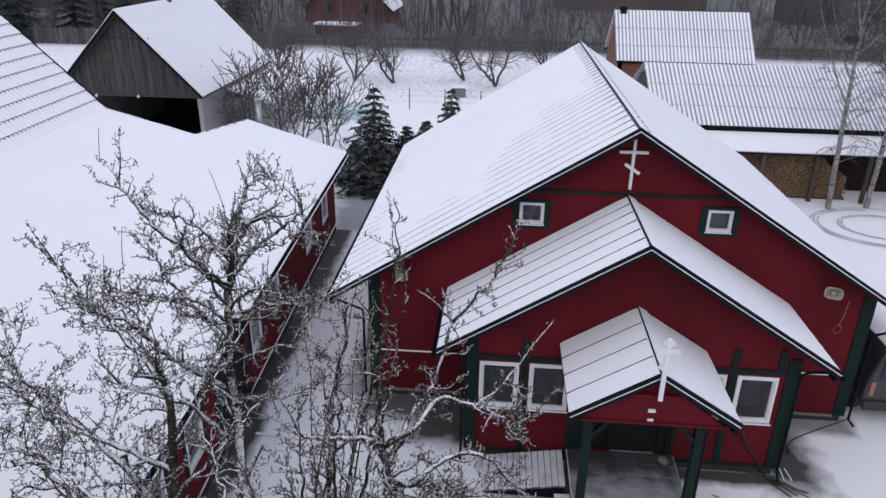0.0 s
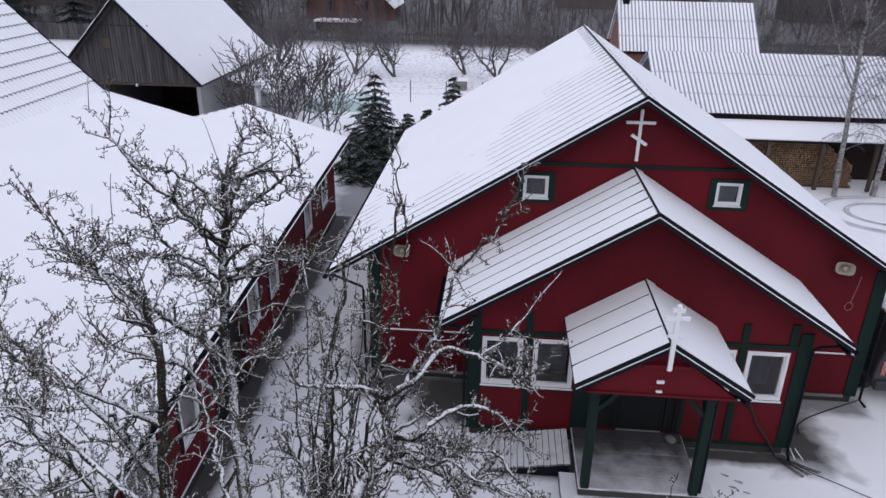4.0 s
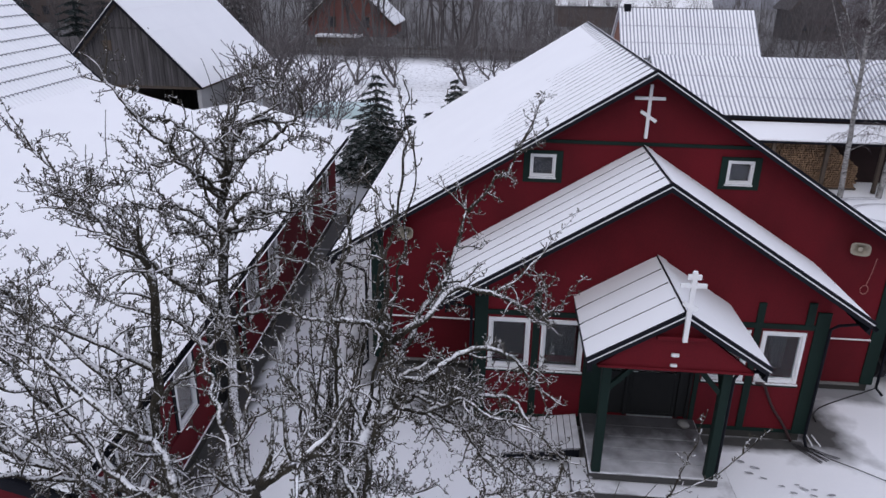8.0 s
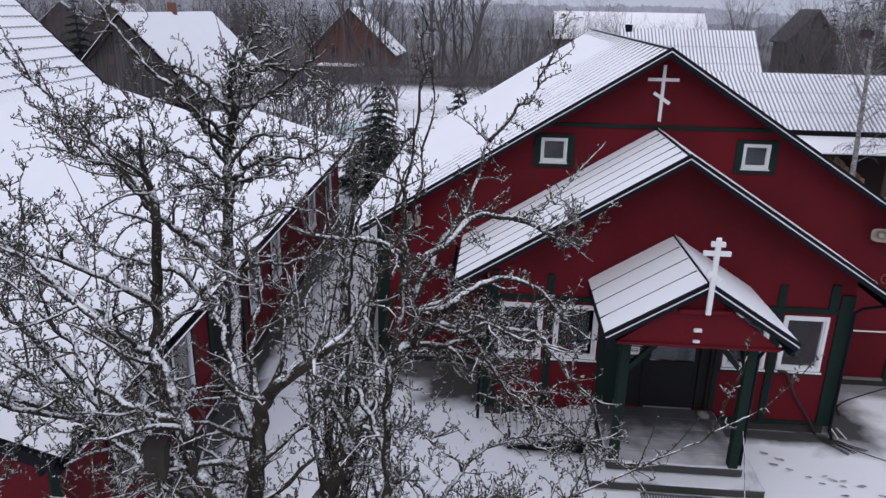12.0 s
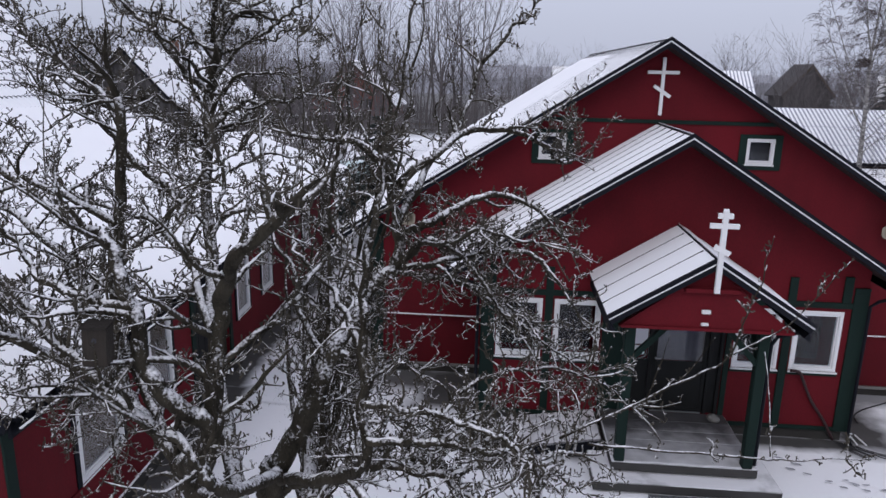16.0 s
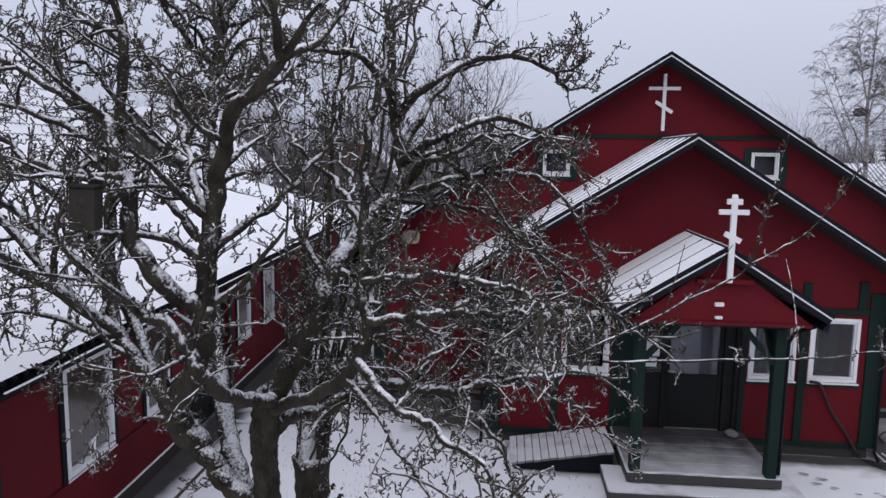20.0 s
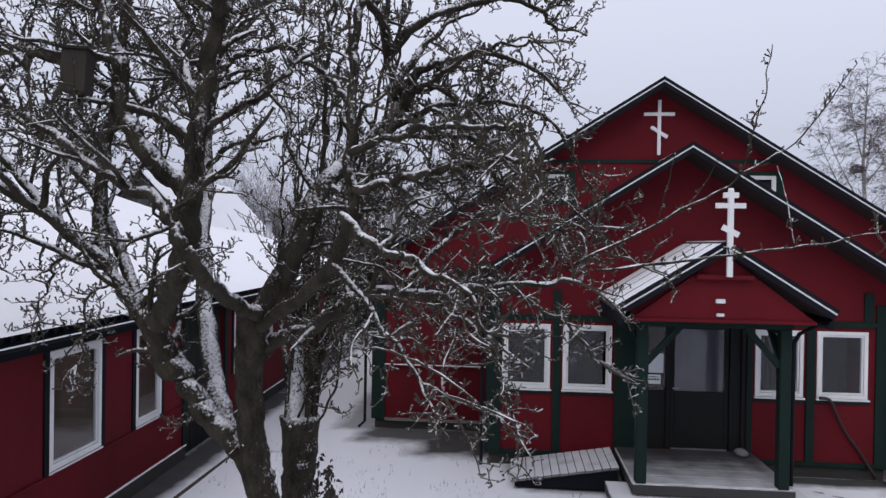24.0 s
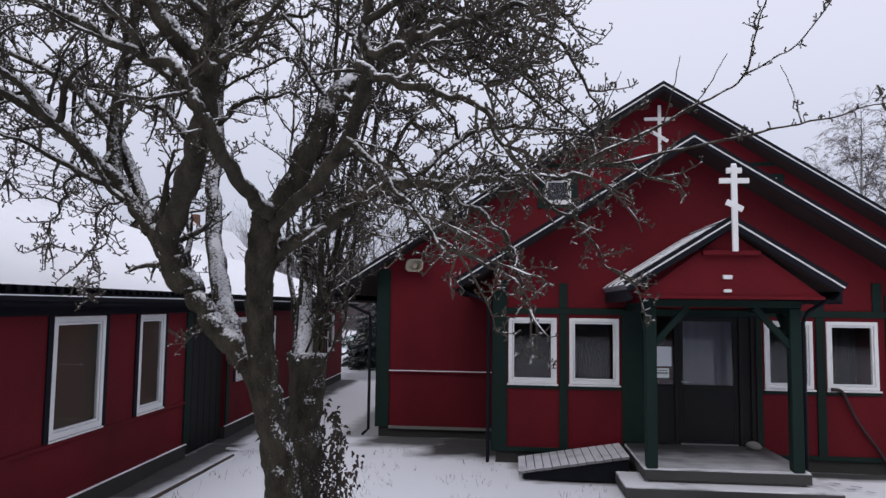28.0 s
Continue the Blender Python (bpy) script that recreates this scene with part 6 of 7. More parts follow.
    g.limb([(-0.78, 5.62, 4.42), (-0.4, 5.58, 4.41), (-0.12, 5.4, 4.35), (0.16, 5.28, 4.18), (0.45, 5.33, 3.95), (0.75, 5.4, 3.72)], 0.022, 0.006, start=0.15, droop=0.08, reach=0.5, every=0.09, wob=0.025)
    g.limb([(-0.2, 5.48, 4.38), (0.1, 5.6, 4.2), (0.4, 5.75, 3.95), (0.6, 5.8, 3.6)], 0.016, 0.006, start=0.15, droop=0.1, reach=0.5, every=0.1, wob=0.04)
    g.limb([(-0.86, 5.75, 5.0), (-0.85, 5.57, 5.21), (-0.94, 5.44, 5.37), (-1.06, 5.3, 5.48), (-1.26, 5.26, 5.5), (-1.5, 5.22, 5.52)], 0.04, 0.014, start=0.2, reach=0.5, every=0.15, wob=0.02)
    # bird box limb
    g.limb([(-1.69, 4.1, 3.82), (-1.86, 3.97, 4.0), (-2.04, 3.92, 4.3), (-2.08, 3.96, 4.62), (-2.2, 4.05, 4.86), (-2.42, 4.15, 5.05), (-2.9, 4.3, 5.25), (-3.5, 4.6, 5.5)], 0.06, 0.016, start=0.4, reach=0.7, every=0.15, wob=0.04)
    g.limb([(-2.08, 3.96, 4.62), (-2.5, 4.05, 4.66), (-2.9, 4.3, 4.7), (-3.4, 4.7, 4.9), (-4.0, 5.1, 5.1)], 0.034, 0.012, start=0.2, reach=0.7, every=0.14)
    g.limb([(-1.56, 4.8, 3.08), (-1.6, 4.45, 3.2), (-1.64, 4.0, 3.44), (-1.7, 3.9, 3.62), (-1.81, 3.9, 3.79), (-2.2, 4.0, 3.98), (-2.7, 4.2, 4.26), (-3.2, 4.4, 4.48), (-3.8, 4.6, 4.7)], 0.05, 0.016, start=0.4, reach=0.75, every=0.12, wob=0.04)
    # boughs towards the church
    g.limb([(-1.55, 4.85, 3.0), (-1.0, 4.35, 3.35), (-0.74, 4.0, 3.72), (-0.76, 4.05, 4.1), (-0.8, 4.15, 4.6), (-0.75, 4.3, 5.1), (-0.68, 4.45, 5.5)], 0.046, 0.014, start=0.35, reach=0.45, every=0.24, wob=0.04)
    g.limb([(-0.73, 3.95, 3.86), (-0.44, 3.88, 3.92), (-0.25, 3.81, 3.97), (-0.07, 3.74, 3.99), (0.18, 3.67, 4.0), (0.27, 3.6, 3.88)], 0.026, 0.01, droop=0.06, start=0.12, reach=0.48, every=0.17, twiggy=0.08, wob=0.04)
    g.limb([(-0.75, 4.0, 4.07), (-0.51, 3.86, 4.14), (-0.32, 3.77, 4.17), (-0.16, 3.67, 4.16), (0.05, 3.58, 4.16), (0.15, 3.49, 4.12), (0.18, 3.4, 4.08)], 0.022, 0.009, droop=0.06, start=0.12, reach=0.48, every=0.17, twiggy=0.08, wob=0.04)
    g.limb([(-0.72, 3.7, 3.72), (-0.51, 3.5, 3.56), (-0.28, 3.4, 3.48), (-0.09, 3.33, 3.38), (0.06, 3.3, 3.2)], 0.026, 0.009, droop=0.1, start=0.25, reach=0.45, every=0.17, twiggy=0.1, wob=0.04)
    g.limb([(-1.62, 5.05, 2.78), (-1.5, 5.0, 2.89), (-1.23, 4.9, 2.98), (-0.97, 4.8, 3.16), (-0.69, 4.7, 3.27), (-0.31, 4.65, 3.25), (0.1, 4.75, 3.32), (0.6, 4.9, 3.34)], 0.06, 0.014, start=0.3, droop=0.12, reach=0.7, every=0.12, wob=0.04)
    g.limb([(-0.7, 4.7, 3.28), (-0.3, 4.7, 3.2), (0.06, 4.6, 2.85), (0.2, 4.6, 2.45)], 0.024, 0.008, start=0.2, droop=0.2, reach=0.4, every=0.2)
    g.limb([(-0.55, 4.7, 3.3), (-0.3, 5.0, 3.62), (-0.04, 5.2, 3.76), (0.25, 5.32, 3.78), (0.5, 5.4, 3.76), (0.85, 5.5, 3.62), (1.1, 5.5, 3.45)], 0.02, 0.006, start=0.1, droop=0.08, reach=0.5, every=0.1, wob=0.03)
    g.limb([(0.0, 4.7, 3.36), (0.45, 5.0, 3.1), (0.8, 5.3, 2.75)], 0.018, 0.006, start=0.1, droop=0.15, reach=0.5, every=0.14)
    g.limb([(-0.9, 4.2, 3.45), (-0.5, 4.0, 3.1), (-0.2, 3.95, 2.75)], 0.02, 0.007, start=0.2, droop=0.2, reach=0.7, every=0.1)
    # branches over the low roof
    g.limb([(-2.6, 5.25, 2.95), (-3.2, 5.6, 3.9), (-4.0, 6.0, 4.5), (-4.9, 6.4, 4.9), (-5.6, 6.8, 5.1)], 0.05, 0.014, start=0.3)
    g.limb([(-3.2, 5.1, 3.68), (-3.8, 5.3, 4.2), (-4.5, 5.6, 4.6), (-5.1, 6.0, 4.7)], 0.04, 0.012, start=0.15)
    g.limb([(-3.31, 5.05, 3.78), (-3.6, 4.6, 4.2), (-4.0, 4.2, 4.5), (-4.3, 4.0, 4.6)], 0.03, 0.01, start=0.2, reach=0.6)
    g.limb([(-1.66, 4.12, 4.3), (-1.95, 4.5, 4.7), (-2.2, 4.9, 5.0), (-2.4, 5.2, 5.2)], 0.03, 0.01, start=0.2, reach=0.6, every=0.13)
    g.limb([(-1.64, 4.15, 4.6), (-1.75, 4.3, 5.0), (-1.7, 4.5, 5.4)], 0.026, 0.009, start=0.2, reach=0.55, every=0.13)
    g.limb([(-0.2, 6.6, 6.05), (0.1, 6.7, 6.4), (0.3, 6.8, 6.7)], 0.018, 0.007, start=0.1, reach=0.5, every=0.16)
    # inner branches of the crown
    for line in ([(-0.78, 4.1, 4.35), (-1.0, 4.4, 4.6), (-1.3, 4.6, 4.8), (-1.5, 4.9, 5.0)], [(-1.21, 5.0, 3.92), (-1.45, 5.1, 4.25), (-1.6, 5.3, 4.6), (-1.75, 5.5, 4.9)],
                 [(-1.03, 5.36, 4.28), (-1.2, 5.6, 4.6), (-1.4, 5.9, 4.9), (-1.5, 6.1, 5.3)], [(-0.8, 5.6, 4.5), (-0.5, 5.3, 4.75), (-0.1, 5.0, 4.9), (0.3, 4.8, 4.9)],
                 [(-1.66, 4.1, 4.2), (-1.35, 4.3, 4.5), (-1.1, 4.5, 4.8), (-1.0, 4.7, 5.2)]):
        g.limb(line, 0.024, 0.008, start=0.2, droop=0.05, reach=0.42, every=0.22, twiggy=0.08)
    # drooping branches before the church, and under the low scaffold
    r = random.Random(41)
    for root in ((-1.3, 4.92, 3.2), (-1.35, 5.0, 3.5), (-1.28, 4.98, 3.75), (-0.85, 4.76, 3.22), (-0.5, 4.67, 3.26), (-0.31, 4.65, 3.25), (-0.1, 4.7, 3.28), (-0.74, 4.0, 3.72), (-0.75, 4.02, 3.95), (-0.44, 3.88, 3.92), (-0.25, 3.81, 3.97),
                 (-1.21, 5.0, 3.92), (-1.1, 5.2, 4.1), (-0.95, 5.4, 4.34), (-0.8, 5.6, 4.5), (-0.42, 5.17, 4.77)):
        p = Vector(root)
        e = p + Vector((r.uniform(0.15, 0.75), r.uniform(-0.1, 0.45), r.uniform(-0.3, 0.12)))
        g.limb([tuple(p), tuple(p.lerp(e, 0.35) + Vector((0, 0, r.uniform(0.05, 0.14)))), tuple(p.lerp(e, 0.7) + Vector((0, 0, 0.08))), tuple(e)], r.uniform(0.01, 0.016), 0.005, start=0.15, droop=0.05, reach=0.36, every=0.1, wob=0.07)
    for root in ((-2.85, 5.25, 3.25), (-3.0, 5.2, 3.48), (-3.31, 5.05, 3.78), (-3.6, 4.98, 3.95)):
        p = Vector(root)
        e = p + Vector((r.uniform(-0.7, -0.1), r.uniform(-0.4, 0.2), r.uniform(-0.7, -0.25)))
        g.limb([tuple(p), tuple(p.lerp(e, 0.35) + Vector((-0.1, -0.05, 0.1))), tuple(p.lerp(e, 0.7) + Vector((-0.06, 0, 0.05))), tuple(e)], r.uniform(0.01, 0.014), 0.005, start=0.15, droop=0.12, reach=0.34, every=0.12, wob=0.06)
    # long thin shoots that reach out towards the church
    g.limb([(0.5, 4.95, 3.42), (1.3, 5.05, 3.84), (1.65, 5.08, 4.08), (1.8, 5.1, 4.55), (1.86, 5.1, 4.95)], 0.0105, 0.003, every=0.55, reach=0.2, fork=False, start=0.1, twiggy=0.0, spurred=0.35, wob=0.02)
    g.limb([(1.65, 5.08, 4.08), (2.02, 5.1, 4.3), (2.39, 5.1, 4.78)], 0.007, 0.003, every=0.5, reach=0.2, fork=False, start=0.1, twiggy=0.0, spurred=0.35, wob=0.02)
    g.limb([(0.7, 4.9, 3.42), (1.59, 4.6, 3.56), (1.91, 4.5, 3.61), (2.4, 4.4, 3.72)], 0.0095, 0.003, every=0.55, reach=0.2, fork=False, start=0.1, twiggy=0.0, spurred=0.35, wob=0.02)
    for line in ([(1.3, 5.05, 3.84), (1.42, 5.05, 4.0), (1.54, 5.05, 4.22)], [(1.82, 4.55, 3.6), (1.86, 4.8, 3.9), (1.89, 5.05, 4.13)],
                 [(0.6, 4.95, 3.5), (0.72, 5.0, 3.85), (0.83, 5.05, 4.12)], [(1.1, 5.02, 3.72), (1.18, 5.04, 3.98), (1.23, 5.05, 4.22)]):
        g.limb(line, 0.005, 0.0025, every=9, fork=False, twiggy=0.0, spurred=0.12, wob=0.01)
    g.finish_tree()


def stump_tree():
    t = thing("cut_tree", "pollarded tree with a snow-capped stump and tall thin shoots", "tree")
    g = Grower(t, 23, 0.3, 0.12, (0.14, 0.08, 0.0))
    body = smooth_line([(-1.66, 6.25, -0.1), (-1.7, 6.22, 0.8), (-1.68, 6.2, 1.5), (-1.67, 6.2, 2.05)], 12)
    k = Shape().tube(body, [0.14 + 0.04 * (1 - i / 36) ** 2 + 0.025 * max(0, i / 18 - 1) ** 3 for i in range(len(body))], 20)
    k.v = [tuple(Vector(v) + noise.noise_vector(Vector(v) * 9) * 0.035) for v in k.v]
    k.done("stump", BARK, t, "thick dark pollarded trunk", True)
    cap = Shape().tube([(-1.67, 6.2, 2.0), (-1.67, 6.2, 2.05), (-1.67, 6.2, 2.075)], [0.155, 0.14, 0.05], 24)
    cap.v = [tuple(Vector(v) + noise.noise_vector(Vector(v) * 12) * 0.04) for v in cap.v]
    cap.done("stump_snow", SNOW, t, "cap of snow on the cut stump", True)
    g.limb([(-1.72, 6.25, 1.9), (-1.73, 6.3, 2.42), (-1.76, 6.4, 2.85), (-1.7, 6.6, 3.6), (-1.68, 6.8, 4.3), (-1.6, 6.9, 5.05), (-1.4, 7.0, 6.0)], 0.06, 0.012, start=0.45, reach=0.5, every=0.24, twiggy=0.05, spurred=0.45, fork=False)
    st = Shape().tube(smooth_line([(-1.71, 6.2, 1.95), (-1.735, 6.28, 2.4), (-1.75, 6.38, 2.8)], 10), [0.1 - 0.0026 * i + 0.02 * max(0, 1 - i / 4) for i in range(21)], 18)
    st.v = [tuple(Vector(v) + noise.noise_vector(Vector(v) * 15) * 0.014) for v in st.v]
    st.done("snowy_stem", PLASTERED, t, "stem plastered with wind-blown snow", True)
    g.limb([(-1.6, 6.2, 1.9), (-1.45, 6.3, 2.8), (-1.2, 6.4, 3.8), (-0.95, 6.4, 4.8), (-0.8, 6.5, 5.8), (-0.7, 6.7, 6.8)], 0.03, 0.006, start=0.45, reach=0.45, every=0.24, twiggy=0.05, spurred=0.45, fork=False)
    g.limb([(-1.65, 6.3, 1.9), (-1.55, 6.6, 3.0), (-1.35, 6.9, 4.2), (-1.1, 7.05, 5.4), (-0.9, 7.1, 6.5), (-0.85, 7.1, 7.2)], 0.026, 0.006, start=0.45, reach=0.45, every=0.24, twiggy=0.05, spurred=0.45, fork=False)
    g.limb([(-1.6, 6.15, 1.95), (-1.5, 6.0, 3.2), (-1.38, 5.78, 4.4), (-1.28, 5.6, 5.3), (-1.2, 5.55, 5.9)], 0.026, 0.006, start=0.4, reach=0.42, every=0.24, twiggy=0.05, spurred=0.45, fork=False)
    g.limb([(-1.75, 6.25, 1.9), (-1.95, 6.5, 2.8), (-2.05, 6.7, 3.8), (-2.0, 6.9, 4.8)], 0.028, 0.006, start=0.4, reach=0.42, every=0.24, twiggy=0.05, spurred=0.45, fork=False)
    # a fuzz of fine lower shoots
    r = random.Random(37)
    for k in range(9):
        a = k * 2.4
        p = Vector((-1.67 + 0.1 * math.cos(a), 6.2 + 0.1 * math.sin(a), 1.9 + 0.08 * k))
        e = p + Vector((r.uniform(-0.25, 0.8), r.uniform(-0.4, 0.5), r.uniform(0.9, 1.9)))
        g.limb([tuple(p), tuple(p.lerp(e, 0.4) + Vector((0.08, 0, -0.08))), tuple(p.lerp(e, 0.75)), tuple(e)], r.uniform(0.008, 0.012), 0.004, every=0.12, reach=0.5, start=0.15, fork=False, twiggy=0.15, spurred=0.5, wob=0.06)
    r = random.Random(31)
    for k in range(7):
        a, lean = r.uniform(0, math.tau), r.uniform(0.1, 0.55)
        h = r.uniform(1.4, 3.2) if k > 4 else r.uniform(3.8, 5.2)
        p = Vector((-1.67 + 0.12 * math.cos(a), 6.2 + 0.12 * math.sin(a), 1.95))
        tip = p + Vector((math.cos(a) * lean + 0.09 * h, math.sin(a) * lean, h))
        bow = Vector((r.gauss(0, 0.12), r.gauss(0, 0.12), 0))
        g.limb([tuple(p), tuple(p.lerp(tip, 0.35) + bow), tuple(p.lerp(tip, 0.7) + bow * 0.7), tuple(tip)], r.uniform(0.009, 0.015), 0.0035, every=0.3, reach=0.4, start=0.25, fork=False, twiggy=0.06, wob=0.04)
    g.finish_tree()


pear_tree()
stump_tree()

bb = thing("bird_box", "dark wooden bird box fixed high in the pear tree", "bird box", at=(-2.2, 3.76, 4.36))
bb.rotation_euler = (0, radians(3), radians(12))
bb.scale = (0.52, 0.52, 0.62)
Shape().box(-0.125, 0.125, -0.12, 0.12, 0, 0.36, 0.008).done("body", BIRDBOX, bb)
Shape().box(-0.14, 0.14, -0.16, 0.13, 0.361, 0.385, 0.006).done("lid", BIRDLID, bb)
Shape().tube([(0, -0.121, 0.25), (0, -0.127, 0.25)], [0.025, 0.025], 12).done("entry_hole", INK, bb)
Shape().box(-0.03, 0.03, 0.121, 0.14, -0.1, 0.46, 0.004).done("batten", BIRDBOX, bb)


def dry_plant():
    """A withered shrub with curled leaves beside the stump."""
    t = thing("dry_shrub", "withered shrub with curled brown leaves in the snow", "shrub")
    r = random.Random(2)
    st, lf = Shape(), Shape()
    for i in range(14):
        p = Vector((-1.52 + r.gauss(0, 0.05), 6.45 + r.gauss(0, 0.06), 0))
        d = Vector((r.gauss(0.0, 0.05), r.gauss(0, 0.07), 1)).normalized()
        pts = [p]
        for k in range(8):
            d = (d + Vector((r.gauss(0, 0.07), r.gauss(0, 0.07), 0))).normalized()
            p = p + d * r.uniform(0.13, 0.22)
            pts.append(p)
            if k > 2:
                for _ in range(10):
                    a = Vector((r.gauss(0, 0.8), r.gauss(0, 0.8), r.gauss(-0.9, 0.5))).normalized()
                    b = a.orthogonal().normalized() * 0.016
                    p2 = p + Vector((r.gauss(0, 0.03), r.gauss(0, 0.03), r.gauss(0, 0.05)))
                    q = p2 + a * r.uniform(0.04, 0.085)
                    m = p2 + a * 0.025 + Vector((0, 0, 0.012))
                    lf.add([tuple(p2), tuple(m + b), tuple(q), tuple(m - b)], [(0, 1, 2), (0, 2, 3)])
        st.tube(pts, [0.006 * (1 - 0.08 * k) for k in range(len(pts))], 3, False)
    st.done("stem_mass", TWIG, t)
    tagged(lf.done("leaf_mass", mat("dead_leaf", (0.045, 0.032, 0.022), 0.9, (0.02, 0.015, 0.012), 8, 60, 0.2), t), kind="stuff")


dry_plant()


def field_tree(seed, height, spread, r0, stems=1, droop=0.0, density=1.0, levels=3, up=0.25, base=0.25, wander=0.16, seg=0.055, thin=0.0009, lean0=None, fork=0.6, side=(0.3, 0.55)):
    """Wood and twig shapes of a small leafless tree at the origin."""
    r = random.Random(seed)
    wood, twig = Shape(), Shape()

    def go(p, d, ln, rad, lev):
        n = max(2, int(ln / (height * seg)))
        pts, rr = [p], [rad]
        for i in range(n):
            w = wander if lev == 0 else 0.16
            d = (d + Vector((r.gauss(0, w), r.gauss(0, w), r.gauss(0, 0.1) + up * 0.18 - droop * (i / n) * (lev > 1)))).normalized()
            p = p + d * ln / n
            pts.append(p)
            rr.append(max(rad * (1 - 0.75 * (i + 1) / n), height * thin))
            if lev < levels and (i + 1) / n > (base if lev == 0 else 0.15):
                for _ in range(r.choice((1, 2)) if r.random() < density else 0):
                    a = d.orthogonal().normalized()
                    b = d.cross(a)
                    th = r.uniform(0, math.tau)
                    nd = (a * math.cos(th) + b * math.sin(th)) * spread + d * r.uniform(0.4, 1.0)
                    go(p, nd.normalized(), ln * r.uniform(*side), rr[-1] * fork, lev + 1)
        (wood if lev < 2 else twig).tube(pts, rr, 6 if lev == 0 else 4 if lev == 1 else 3, False)

    for s in range(stems):
        lean = Vector((r.gauss(0, wander * 0.6), r.gauss(0, wander * 0.6), 1)) if stems == 1 else Vector((r.gauss(0, 0.5), r.gauss(0, 0.5), 1))
        lean = Vector(lean0) if lean0 else lean
        go(Vector((0, 0, -0.05)), lean.normalized(), height * r.uniform(0.75, 0.95), r0, 0)
    return wood, twig


def plant_trees(name, label, shapes, places, group, wood_mat=FARBARK, twig_mat=FARBARK):
    """One tree of each shape, then copies at the other places (x, y, turn, scale)."""
    made = []
    for i, (w, k) in enumerate(shapes):
        t = thing(name, label, "tree", group)
        w.done("trunk", wood_mat, t, smooth=True)
        k.done("crown", twig_mat, t)
        made.append(t)
    for i, (x, y, turn, sc) in enumerate(places):
        m = pose(x, y, 0, 0, 0, turn) @ Matrix.Diagonal((sc, sc, sc, 1))
        if i < len(made):
            made[i].matrix_basis = m
        else:
            copy_thing(made[i % len(made)], m)


plant_trees("apple_tree", "small leafless fruit tree standing in the snowy field", [field_tree(50 + i, 4.0, 1.0, 0.1, 3, density=0.9, base=0.25, thin=0.0017) for i in range(3)],
            [(-10.6, 52.4, 0, 1), (-7.6, 51.8, 40, 1), (-2.6, 53.7, 90, 0.95), (-0.2, 51.8, 160, 1.1), (-17.5, 56, 220, 1.15), (3.6, 57, 20, 1.0)], "fruit trees in the field")
plant_trees("sumac", "leafless sumac with thick forked branches behind the low building", [field_tree(60 + i, 4.7, 1.0, 0.05, 4, density=0.5, levels=2, up=0.8, base=0.25, thin=0.0042, wander=0.1) for i in range(2)],
            [(-11.7, 32.6, 0, 1.0), (-9.1, 32.4, 70, 1.02), (-10.5, 33.4, 200, 0.95), (-8.0, 32.9, 140, 0.85), (-12.6, 33.4, 300, 0.85)], "sumacs behind the building")
